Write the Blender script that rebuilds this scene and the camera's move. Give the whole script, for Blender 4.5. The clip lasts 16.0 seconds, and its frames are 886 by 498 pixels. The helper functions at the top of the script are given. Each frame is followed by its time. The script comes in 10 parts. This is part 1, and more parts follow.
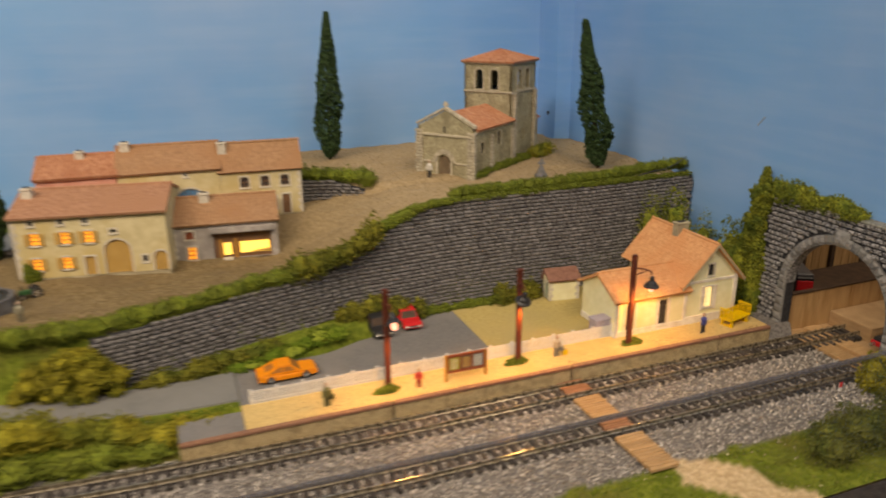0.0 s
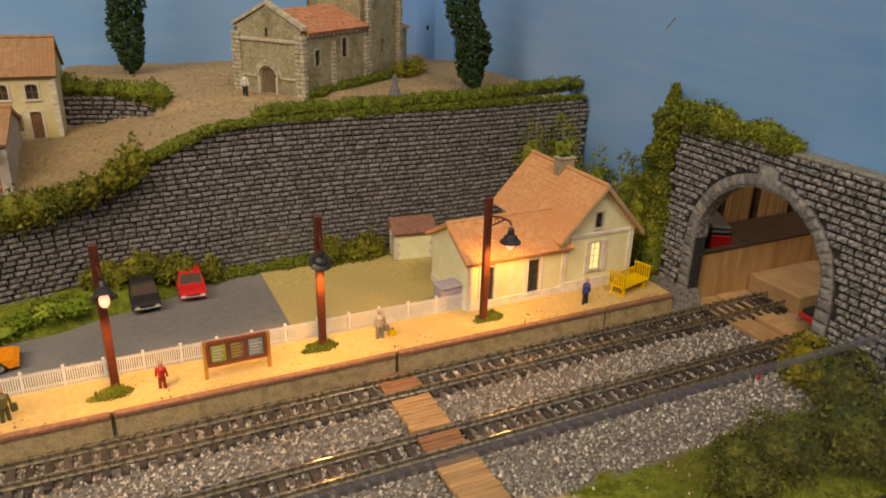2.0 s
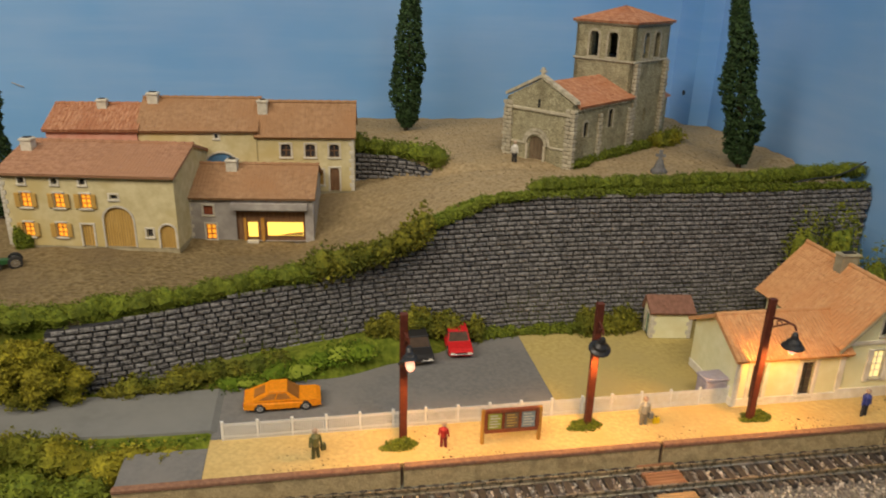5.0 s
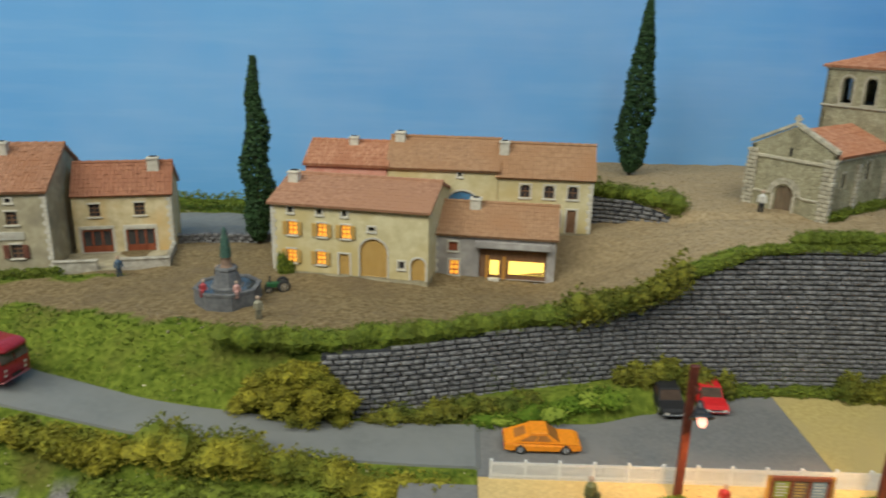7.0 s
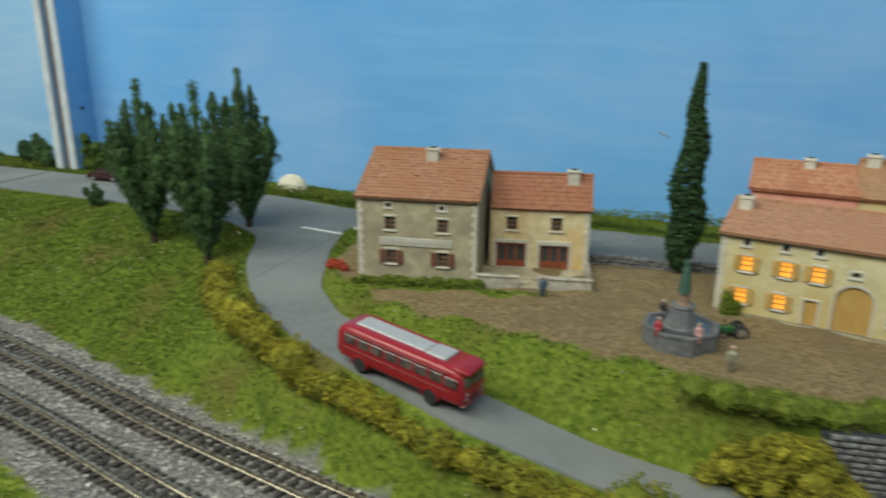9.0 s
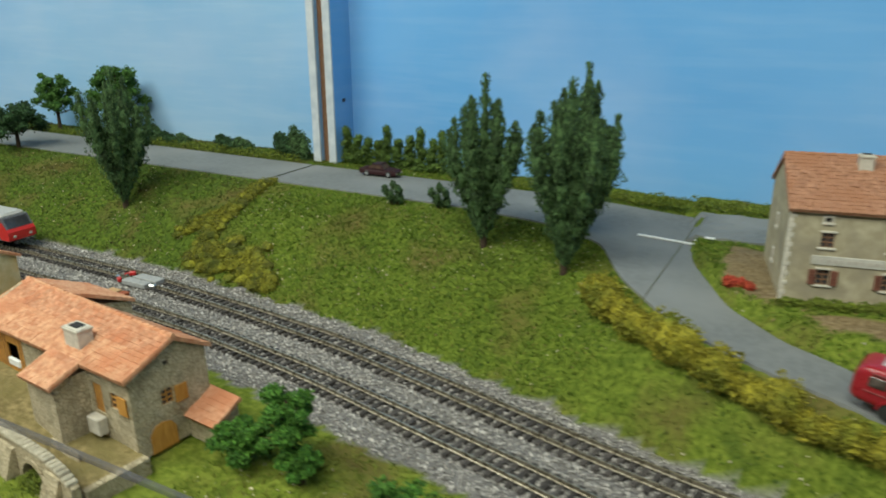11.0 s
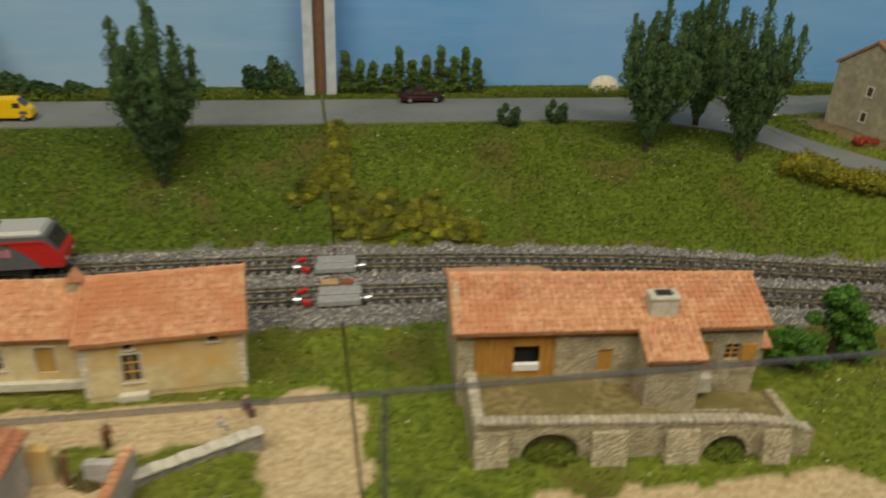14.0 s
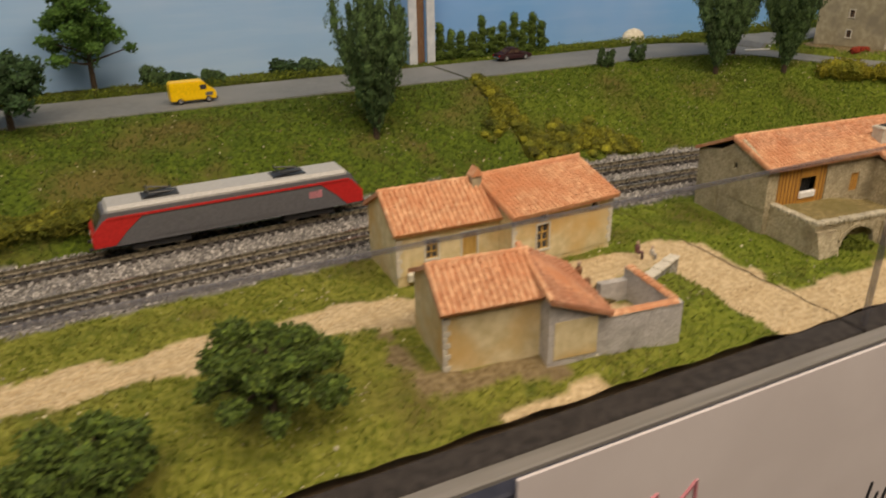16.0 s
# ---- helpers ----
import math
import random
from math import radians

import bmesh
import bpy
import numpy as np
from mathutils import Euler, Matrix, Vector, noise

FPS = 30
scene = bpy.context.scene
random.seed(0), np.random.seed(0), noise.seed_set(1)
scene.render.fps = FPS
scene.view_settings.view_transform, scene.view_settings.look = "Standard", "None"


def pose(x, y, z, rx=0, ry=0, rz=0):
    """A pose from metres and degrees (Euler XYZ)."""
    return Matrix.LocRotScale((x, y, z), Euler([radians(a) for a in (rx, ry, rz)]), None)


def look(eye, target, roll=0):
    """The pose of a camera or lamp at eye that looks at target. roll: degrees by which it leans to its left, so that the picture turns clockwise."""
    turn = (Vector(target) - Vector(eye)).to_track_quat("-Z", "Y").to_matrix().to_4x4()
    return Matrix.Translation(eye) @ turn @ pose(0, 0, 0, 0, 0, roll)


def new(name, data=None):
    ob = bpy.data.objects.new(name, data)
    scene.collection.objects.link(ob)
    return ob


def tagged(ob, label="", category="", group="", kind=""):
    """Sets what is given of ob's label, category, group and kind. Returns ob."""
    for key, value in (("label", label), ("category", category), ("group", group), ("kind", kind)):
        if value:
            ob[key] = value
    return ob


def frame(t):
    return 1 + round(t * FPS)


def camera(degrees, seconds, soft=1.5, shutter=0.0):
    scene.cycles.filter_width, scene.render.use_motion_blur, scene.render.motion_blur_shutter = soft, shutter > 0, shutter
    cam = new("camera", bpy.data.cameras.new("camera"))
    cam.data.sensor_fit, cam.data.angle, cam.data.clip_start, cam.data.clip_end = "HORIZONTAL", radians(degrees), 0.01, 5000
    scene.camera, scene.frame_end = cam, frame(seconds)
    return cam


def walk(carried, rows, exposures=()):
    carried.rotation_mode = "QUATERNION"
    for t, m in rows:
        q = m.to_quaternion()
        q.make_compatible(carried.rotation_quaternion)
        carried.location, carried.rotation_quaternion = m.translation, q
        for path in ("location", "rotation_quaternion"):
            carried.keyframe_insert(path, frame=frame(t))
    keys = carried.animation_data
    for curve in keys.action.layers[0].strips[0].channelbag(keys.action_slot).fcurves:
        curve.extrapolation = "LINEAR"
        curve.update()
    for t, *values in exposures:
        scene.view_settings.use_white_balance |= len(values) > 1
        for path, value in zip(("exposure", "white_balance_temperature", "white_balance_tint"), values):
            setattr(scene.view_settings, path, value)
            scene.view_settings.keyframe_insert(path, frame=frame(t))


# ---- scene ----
cam = camera(62.5, 16.0, soft=1.8, shutter=0.5)
METRES, EYE, TILT, LEAN, TURN = 1.1, 0.176, 0.0, 0.0, -21.0
ROWS = [
    (0.0, 0.0, 0.0, 0.0, -0.16, -18.57, 0.48),
    (0.5, 0.0434, 0.0466, -0.0128, 0.19, -19.67, -0.4),
    (1.0, 0.0543, 0.0728, -0.0206, -0.75, -19.9, -1.16),
    (1.5, 0.057, 0.0839, -0.0298, -2.95, -20.71, -1.43),
    (2.0, 0.0534, 0.0893, -0.035, -4.35, -22.21, -1.47),
    (2.5, 0.0505, 0.0909, -0.0378, -3.51, -23.05, -1.16),
    (3.0, 0.0403, 0.0928, -0.0353, 1.38, -23.48, -0.04),
    (3.5, 0.0339, 0.0926, -0.0308, 5.16, -23.43, -0.33),
    (4.0, 0.0318, 0.0881, -0.0242, 7.94, -22.66, -0.76),
    (6.5, -0.0045, 0.0752, -0.012, 18.09, -18.06, -1.56),
    (7.0, -0.0209, 0.0732, -0.0161, 22.25, -17.71, -1.25),
    (7.5, -0.0357, 0.0725, -0.0178, 26.03, -17.63, -1.29),
    (8.0, -0.0548, 0.0751, -0.0184, 30.49, -17.58, -1.2),
    (8.5, -0.0754, 0.0755, -0.0179, 35.62, -17.51, -1.08),
    (9.0, -0.1007, 0.0662, -0.0192, 42.99, -17.49, -0.35),
    (9.5, -0.1168, 0.0508, -0.0159, 47.74, -17.46, -0.04),
    (10.0, -0.1332, 0.0176, -0.0156, 50.33, -17.65, 0.17),
    (12.5, -0.387, -0.0638, -0.0289, 34.95, -22.61, -2.33),
    (13.0, -0.4356, -0.0972, -0.0372, 22.12, -24.07, -1.79),
    (13.5, -0.4604, -0.1265, -0.0309, 15.25, -25.17, -1.97),
    (14.0, -0.509, -0.1684, -0.0113, 10.66, -25.72, -2.18),
    (14.5, -0.5483, -0.1954, -0.014, 9.68, -26.01, 0.12),
    (15.0, -0.6061, -0.2186, -0.0199, 3.78, -24.06, 0.97),
    (15.5, -0.66, -0.2384, -0.0277, -2.86, -23.73, 0.86),
    (16.0, -0.6976, -0.253, -0.0397, -5.34, -23.7, 0.81),
]
EXPOSURES = [(0.0, -0.29, 8350, 18), (1.5, -0.37, 8650, 18), (3.5, -0.60, 8500, 15), (4.2, -0.58, 8300, 14), (6.5, -0.30, 6350, 3), (9.5, -0.29, 6080, -3), (10.2, -0.22, 6050, -3), (12.5, -0.54, 6700, -7), (14.0, -0.86, 7250, 3), (15.0, -0.87, 7650, 8), (15.5, -0.76, 7750, 11), (16.0, -0.63, 7850, 16)]
walk(cam, [(t, pose(0, 0, EYE, TILT, LEAN, TURN) @ pose(METRES * x, METRES * y, METRES * z, 90 + pitch, roll, yaw)) for t, x, y, z, yaw, pitch, roll in ROWS], EXPOSURES)

# ---- world and lights of the exhibition hall ----
world = bpy.data.worlds.new("hall_air")
scene.world = world
world.use_nodes = True
world.node_tree.nodes["Background"].inputs[0].default_value = (0.9, 0.95, 1.0, 1)
world.node_tree.nodes["Background"].inputs[1].default_value = 0.12


def area_lamp(name, eye, target, w, h, watts, colour):
    data = bpy.data.lights.new(name, "AREA")
    data.shape, data.size, data.size_y, data.energy, data.color = "RECTANGLE", w, h, watts, colour
    ob = new(name, data)
    ob.matrix_world = look(eye, target)
    return ob


area_lamp("hall_lamp_west", (-1.25, -0.75, 1.25), (-0.3, 0.4, 0.0), 0.9, 0.35, 14, (1.0, 0.95, 0.86))
area_lamp("hall_lamp_east", (0.15, -0.9, 1.5), (0.0, 0.4, 0.0), 1.0, 0.35, 19, (1.0, 0.93, 0.82))
# unseen low lamp, added to lift the foreground against the bank
area_lamp("front_fill_lamp", (-0.70, -0.08, 0.88), (-0.66, 0.26, 0.0), 1.1, 0.25, 10.8, (1.0, 0.95, 0.86))

# unseen fill lamp, added to brighten the staging box behind the tunnel
area_lamp("yard_fill_lamp", (0.43, 0.26, 0.75), (0.42, 0.26, 0.0), 0.10, 0.12, 1.1, (1.0, 0.93, 0.82))


# ---- mesh tools ----
def link_tags(ob, kind="", label="", category="", group=""):
    return tagged(ob, label, category, group, kind)


def thing(name, at=(0, 0, 0), turn=0.0, label="", category="", group="", kind=""):
    ob = new(name)
    ob.empty_display_size = 0.005
    ob.matrix_basis = pose(at[0], at[1], at[2], 0, 0, turn)
    return tagged(ob, label, category, group, kind)


def part(name, bm, material, parent=None, label="", smooth=False):
    me = bpy.data.meshes.new(name)
    bmesh.ops.recalc_face_normals(bm, faces=bm.faces)
    bm.to_mesh(me)
    bm.free()
    me.materials.append(material)
    if smooth:
        me.polygons.foreach_set("use_smooth", [True] * len(me.polygons))
    ob = new(name, me)
    ob.parent = parent
    if label:
        ob["label"] = label
    return ob


def arrays(name, verts, tris, material, parent=None, smooth=False):
    """One mesh object from arrays of points and triangles."""
    me = bpy.data.meshes.new(name)
    verts, tris = np.asarray(verts, np.float32), np.asarray(tris, np.int32)
    k = tris.shape[1]
    me.vertices.add(len(verts))
    me.vertices.foreach_set("co", verts.ravel())
    me.loops.add(tris.size)
    me.loops.foreach_set("vertex_index", tris.ravel())
    me.polygons.add(len(tris))
    me.polygons.foreach_set("loop_start", np.arange(0, tris.size, k, dtype=np.int32))
    me.polygons.foreach_set("use_smooth", np.full(len(tris), smooth))
    me.update(calc_edges=True)
    me.materials.append(material)
    ob = new(name, me)
    ob.parent = parent
    return ob


def box(bm, x0, x1, y0, y1, z0, z1, bevel=0.0, m=None):
    r = bmesh.ops.create_cube(bm, size=1.0)
    vs = r["verts"]
    for v in vs:
        v.co = Vector((x0 + (v.co.x + 0.5) * (x1 - x0), y0 + (v.co.y + 0.5) * (y1 - y0), z0 + (v.co.z + 0.5) * (z1 - z0)))
        if m is not None:
            v.co = m @ v.co
    if bevel > 0:
        es = {e for v in vs for e in v.link_edges}
        bmesh.ops.bevel(bm, geom=list(es), offset=bevel, segments=1, affect="EDGES")
    return vs


def boxed(x0, x1, y0, y1, z0, z1, bevel=0.0, m=None):
    bm = bmesh.new()
    box(bm, x0, x1, y0, y1, z0, z1, bevel, m)
    return bm


def tube(bm, a, b, r0, r1, n=8):
    a, b = Vector(a), Vector(b)
    d = b - a
    q = d.to_track_quat("Z", "Y").to_matrix()
    rings = []
    for p, r in ((a, r0), (b, r1)):
        rings.append([bm.verts.new(p + q @ Vector((r * math.cos(2 * math.pi * i / n), r * math.sin(2 * math.pi * i / n), 0))) for i in range(n)])
    for i in range(n):
        bm.faces.new((rings[0][i], rings[0][(i + 1) % n], rings[1][(i + 1) % n], rings[1][i]))
    bm.faces.new(rings[0][::-1])
    bm.faces.new(rings[1])


def lathe(bm, profile, n=12, at=(0, 0, 0)):
    """A turned shape round z from (radius, height) pairs."""
    rings = [[bm.verts.new((at[0] + r * math.cos(2 * math.pi * i / n), at[1] + r * math.sin(2 * math.pi * i / n), at[2] + z)) for i in range(n)] for r, z in profile]
    for a, b in zip(rings, rings[1:]):
        for i in range(n):
            bm.faces.new((a[i], a[(i + 1) % n], b[(i + 1) % n], b[i]))
    bm.faces.new(rings[0][::-1])
    bm.faces.new(rings[-1])


def prism(bm, outline, d0, d1, m=None):
    """A flat outline in (u, v), from depth d0 to d1 along the middle axis."""
    a = [bm.verts.new((u, d0, v)) for u, v in outline]
    b = [bm.verts.new((u, d1, v)) for u, v in outline]
    n = len(outline)
    bm.faces.new(a)
    bm.faces.new(b[::-1])
    for i in range(n):
        bm.faces.new((a[i], b[i], b[(i + 1) % n], a[(i + 1) % n]))
    if m is not None:
        for v in a + b:
            v.co = m @ v.co


OCTA_V = np.array([(1, 0, 0), (-1, 0, 0), (0, 1, 0), (0, -1, 0), (0, 0, 1), (0, 0, -1)], float)
OCTA_T = np.array([(0, 2, 4), (2, 1, 4), (1, 3, 4), (3, 0, 4), (2, 0, 5), (1, 2, 5), (3, 1, 5), (0, 3, 5)])


def turns(n, rng):
    """n random rotations."""
    q = rng.normal(size=(n, 4))
    q /= np.linalg.norm(q, axis=1)[:, None]
    w, x, y, z = q.T
    return np.stack([1 - 2 * (y * y + z * z), 2 * (x * y - z * w), 2 * (x * z + y * w), 2 * (x * y + z * w), 1 - 2 * (x * x + z * z), 2 * (y * z - x * w),
                     2 * (x * z - y * w), 2 * (y * z + x * w), 1 - 2 * (x * x + y * y)], axis=1).reshape(n, 3, 3)


def lumps(points, sizes, rng, squash=(1.0, 0.75, 0.55), upright=False):
    """Many small uneven stones or crumbs: points and triangles."""
    n = len(points)
    shape = OCTA_V[None] * (np.array(squash)[None, None] * (0.7 + 0.6 * rng.random((n, 6, 1))))
    if not upright:
        shape = np.einsum("nij,nkj->nki", turns(n, rng), shape)
    v = (np.asarray(points)[:, None] + shape * np.asarray(sizes)[:, None, None]).reshape(-1, 3)
    t = (OCTA_T[None] + 6 * np.arange(n)[:, None, None]).reshape(-1, 3)
    return v, t


TETRA_V = np.array([(0, 0, 1), (0.94, 0, -0.33), (-0.47, 0.82, -0.33), (-0.47, -0.82, -0.33)], float)
TETRA_T = np.array([(0, 1, 2), (0, 2, 3), (0, 3, 1), (1, 3, 2)])


def crumbs(points, sizes, rng, squash=(1.0, 0.8, 0.7), upright=False):
    """Many tiny four-sided crumbs of foam."""
    n = len(points)
    shape = TETRA_V[None] * (np.array(squash)[None, None] * (0.65 + 0.7 * rng.random((n, 4, 1))))
    if upright:
        a = rng.random(n) * 2 * np.pi
        c, s = np.cos(a)[:, None], np.sin(a)[:, None]
        shape = np.stack([shape[..., 0] * c - shape[..., 1] * s, shape[..., 0] * s + shape[..., 1] * c, shape[..., 2]], -1)
    else:
        shape = np.einsum("nij,nkj->nki", turns(n, rng), shape)
    v = (np.asarray(points)[:, None] + shape * np.asarray(sizes)[:, None, None]).reshape(-1, 3)
    t = (TETRA_T[None] + 4 * np.arange(n)[:, None, None]).reshape(-1, 3)
    return v, t


def leaves(points, sizes, rng, out=None):
    """Many small bent leaves, each of two triangles that share an edge."""
    n = len(points)
    base = np.array([(-0.5, 0, 0), (0, -0.35, 0.12), (0, 0.35, 0.12), (0.6, 0, 0)])
    shape = np.einsum("nij,nkj->nki", turns(n, rng), base[None] * (0.7 + 0.6 * rng.random((n, 4, 1))))
    v = (np.asarray(points)[:, None] + shape * np.asarray(sizes)[:, None, None]).reshape(-1, 3)
    t = (np.array([(0, 1, 2), (2, 1, 3)])[None] + 4 * np.arange(n)[:, None, None]).reshape(-1, 3)
    return v, t


def blades(points, heights, rng, lean=0.5):
    """Tufts of three thin grass blades."""
    n = len(points)
    p = np.repeat(np.asarray(points), 3, axis=0)
    h = np.repeat(np.asarray(heights), 3) * (0.6 + 0.8 * rng.random(3 * n))
    a = rng.random(3 * n) * 2 * np.pi
    side = np.stack([np.cos(a), np.sin(a), 0 * a], 1)
    b = rng.random(3 * n) * 2 * np.pi
    tip = np.stack([np.cos(b) * lean, np.sin(b) * lean, np.ones(3 * n)], 1) * h[:, None]
    w = (0.15 * h)[:, None]
    v = np.stack([p - side * w, p + side * w, p + tip], 1).reshape(-1, 3)
    t = np.arange(9 * n).reshape(-1, 3)
    return v, t


def both(*pairs):
    vs, ts, k = [], [], 0
    for v, t in pairs:
        vs.append(v)
        ts.append(t + k)
        k += len(v)
    return np.concatenate(vs), np.concatenate(ts)


def ball():
    """An eight-sided ball split once: points on the unit sphere and triangles."""
    pts, tris, mid = [tuple(v) for v in OCTA_V], [], {}

    def half(a, b):
        key = (min(a, b), max(a, b))
        if key not in mid:
            p = np.array(pts[a]) + np.array(pts[b])
            pts.append(tuple(p / np.linalg.norm(p)))
            mid[key] = len(pts) - 1
        return mid[key]
    for a, b, c in OCTA_T.tolist():
        d, e, f = half(a, b), half(b, c), half(c, a)
        tris += [(a, d, f), (d, b, e), (f, e, c), (d, e, f)]
    return np.array(pts), np.array(tris)


BALL_V, BALL_T = ball()


def cores(lobes, rng, share=0.74):
    """The dense, uneven inside of foam foliage: one lump for each lobe (x, y, z, rx, ry, rz)."""
    l = np.asarray(lobes, float)
    n = len(l)
    v = BALL_V[None] * (0.8 + 0.4 * rng.random((n, len(BALL_V), 1))) * l[:, None, 3:] * share + l[:, None, :3]
    t = BALL_T[None] + len(BALL_V) * np.arange(n)[:, None, None]
    return v.reshape(-1, 3), t.reshape(-1, 3)

# ---- materials ----
def pbr(name, a, b, scale=400.0, rough=0.85, bump=0.3, c=None, big=60.0, metal=0.0, random_part=0.0, island=0.0, fine=6.0, spread=(0.35, 0.65), stretch=None, spec=0.35, lift=0.0004):
    """A worn surface: two tones in a grain of 1/scale metres, a third tone in larger patches, and relief."""
    m = bpy.data.materials.new(name)
    m.use_nodes = True
    n, l = m.node_tree.nodes, m.node_tree.links
    bsdf = n["Principled BSDF"]
    bsdf.inputs["Roughness"].default_value = rough
    bsdf.inputs["Metallic"].default_value = metal
    bsdf.inputs["Specular IOR Level"].default_value = spec
    geo = n.new("ShaderNodeNewGeometry")
    pos = geo.outputs["Position"]
    if stretch:
        mp = n.new("ShaderNodeMapping")
        mp.inputs["Scale"].default_value = stretch
        l.new(pos, mp.inputs["Vector"])
        pos = mp.outputs["Vector"]

    def noise_at(s, detail):
        t = n.new("ShaderNodeTexNoise")
        t.inputs["Scale"].default_value = s
        t.inputs["Detail"].default_value = detail
        l.new(pos, t.inputs["Vector"])
        return t.outputs["Fac"]

    def ramp(fac, lo, hi):
        r = n.new("ShaderNodeMapRange")
        r.inputs["From Min"].default_value, r.inputs["From Max"].default_value = lo, hi
        l.new(fac, r.inputs["Value"])
        return r.outputs["Result"]

    def mix(fac, x, y):
        k = n.new("ShaderNodeMix")
        k.data_type = "RGBA"
        for socket, value in ((k.inputs[0], fac), (k.inputs[6], x), (k.inputs[7], y)):
            if isinstance(value, (tuple, float, int)):
                socket.default_value = (*value, 1) if isinstance(value, tuple) else value
            else:
                l.new(value, socket)
        return k.outputs[2]

    grain = noise_at(scale, fine)
    col = mix(ramp(grain, *spread), a, b)
    if c:
        col = mix(ramp(noise_at(big, 3.0), 0.45, 0.68), col, c)
    if random_part or island:
        src = geo.outputs["Random Per Island"]
        if random_part:
            info = n.new("ShaderNodeObjectInfo")
            src = info.outputs["Random"]
        hsv = n.new("ShaderNodeHueSaturation")
        amount = random_part or island
        mr = n.new("ShaderNodeMapRange")
        mr.inputs["To Min"].default_value, mr.inputs["To Max"].default_value = 1 - amount, 1 + amount
        l.new(src, mr.inputs["Value"])
        l.new(mr.outputs["Result"], hsv.inputs["Value"])
        l.new(col, hsv.inputs["Color"])
        col = hsv.outputs["Color"]
    l.new(col, bsdf.inputs["Base Color"])
    rr = n.new("ShaderNodeMapRange")
    rr.inputs["To Min"].default_value, rr.inputs["To Max"].default_value = max(0.03, rough - 0.1), min(1.0, rough + 0.1)
    l.new(grain, rr.inputs["Value"])
    l.new(rr.outputs["Result"], bsdf.inputs["Roughness"])
    if bump:
        bp = n.new("ShaderNodeBump")
        bp.inputs["Strength"].default_value, bp.inputs["Distance"].default_value = bump, lift
        l.new(grain, bp.inputs["Height"])
        l.new(bp.outputs["Normal"], bsdf.inputs["Normal"])
    return m


def turf(name, tones, patch, big=22.0, amount=0.3):
    """Flock and foam turf: a tone for each tuft, over larger patches of another growth."""
    m = bpy.data.materials.new(name)
    m.use_nodes = True
    n, l = m.node_tree.nodes, m.node_tree.links
    bsdf = n["Principled BSDF"]
    bsdf.inputs["Roughness"].default_value = 0.85
    bsdf.inputs["Specular IOR Level"].default_value = 0.2
    geo, ramp = n.new("ShaderNodeNewGeometry"), n.new("ShaderNodeValToRGB")
    el = ramp.color_ramp.elements
    while len(el) < len(tones):
        el.new(0.5)
    for e, (p, c) in zip(el, tones):
        e.position, e.color = p, (*c, 1)
    l.new(geo.outputs["Random Per Island"], ramp.inputs["Fac"])
    col = ramp.outputs["Color"]
    for scale, lo, hi, to, most in ((big, 0.48, 0.66, patch, 0.75), (big * 3.1, 0.42, 0.70, (0.045, 0.075, 0.012), amount)):
        t, r, k = n.new("ShaderNodeTexNoise"), n.new("ShaderNodeMapRange"), n.new("ShaderNodeMix")
        t.inputs["Scale"].default_value, t.inputs["Detail"].default_value = scale, 4
        r.inputs["From Min"].default_value, r.inputs["From Max"].default_value, r.inputs["To Max"].default_value = lo, hi, most
        k.data_type = "RGBA"
        l.new(geo.outputs["Position"], t.inputs["Vector"])
        l.new(t.outputs["Fac"], r.inputs["Value"])
        l.new(r.outputs["Result"], k.inputs[0])
        l.new(col, k.inputs[6])
        k.inputs[7].default_value = (*to, 1)
        col = k.outputs[2]
    l.new(col, bsdf.inputs["Base Color"])
    return m


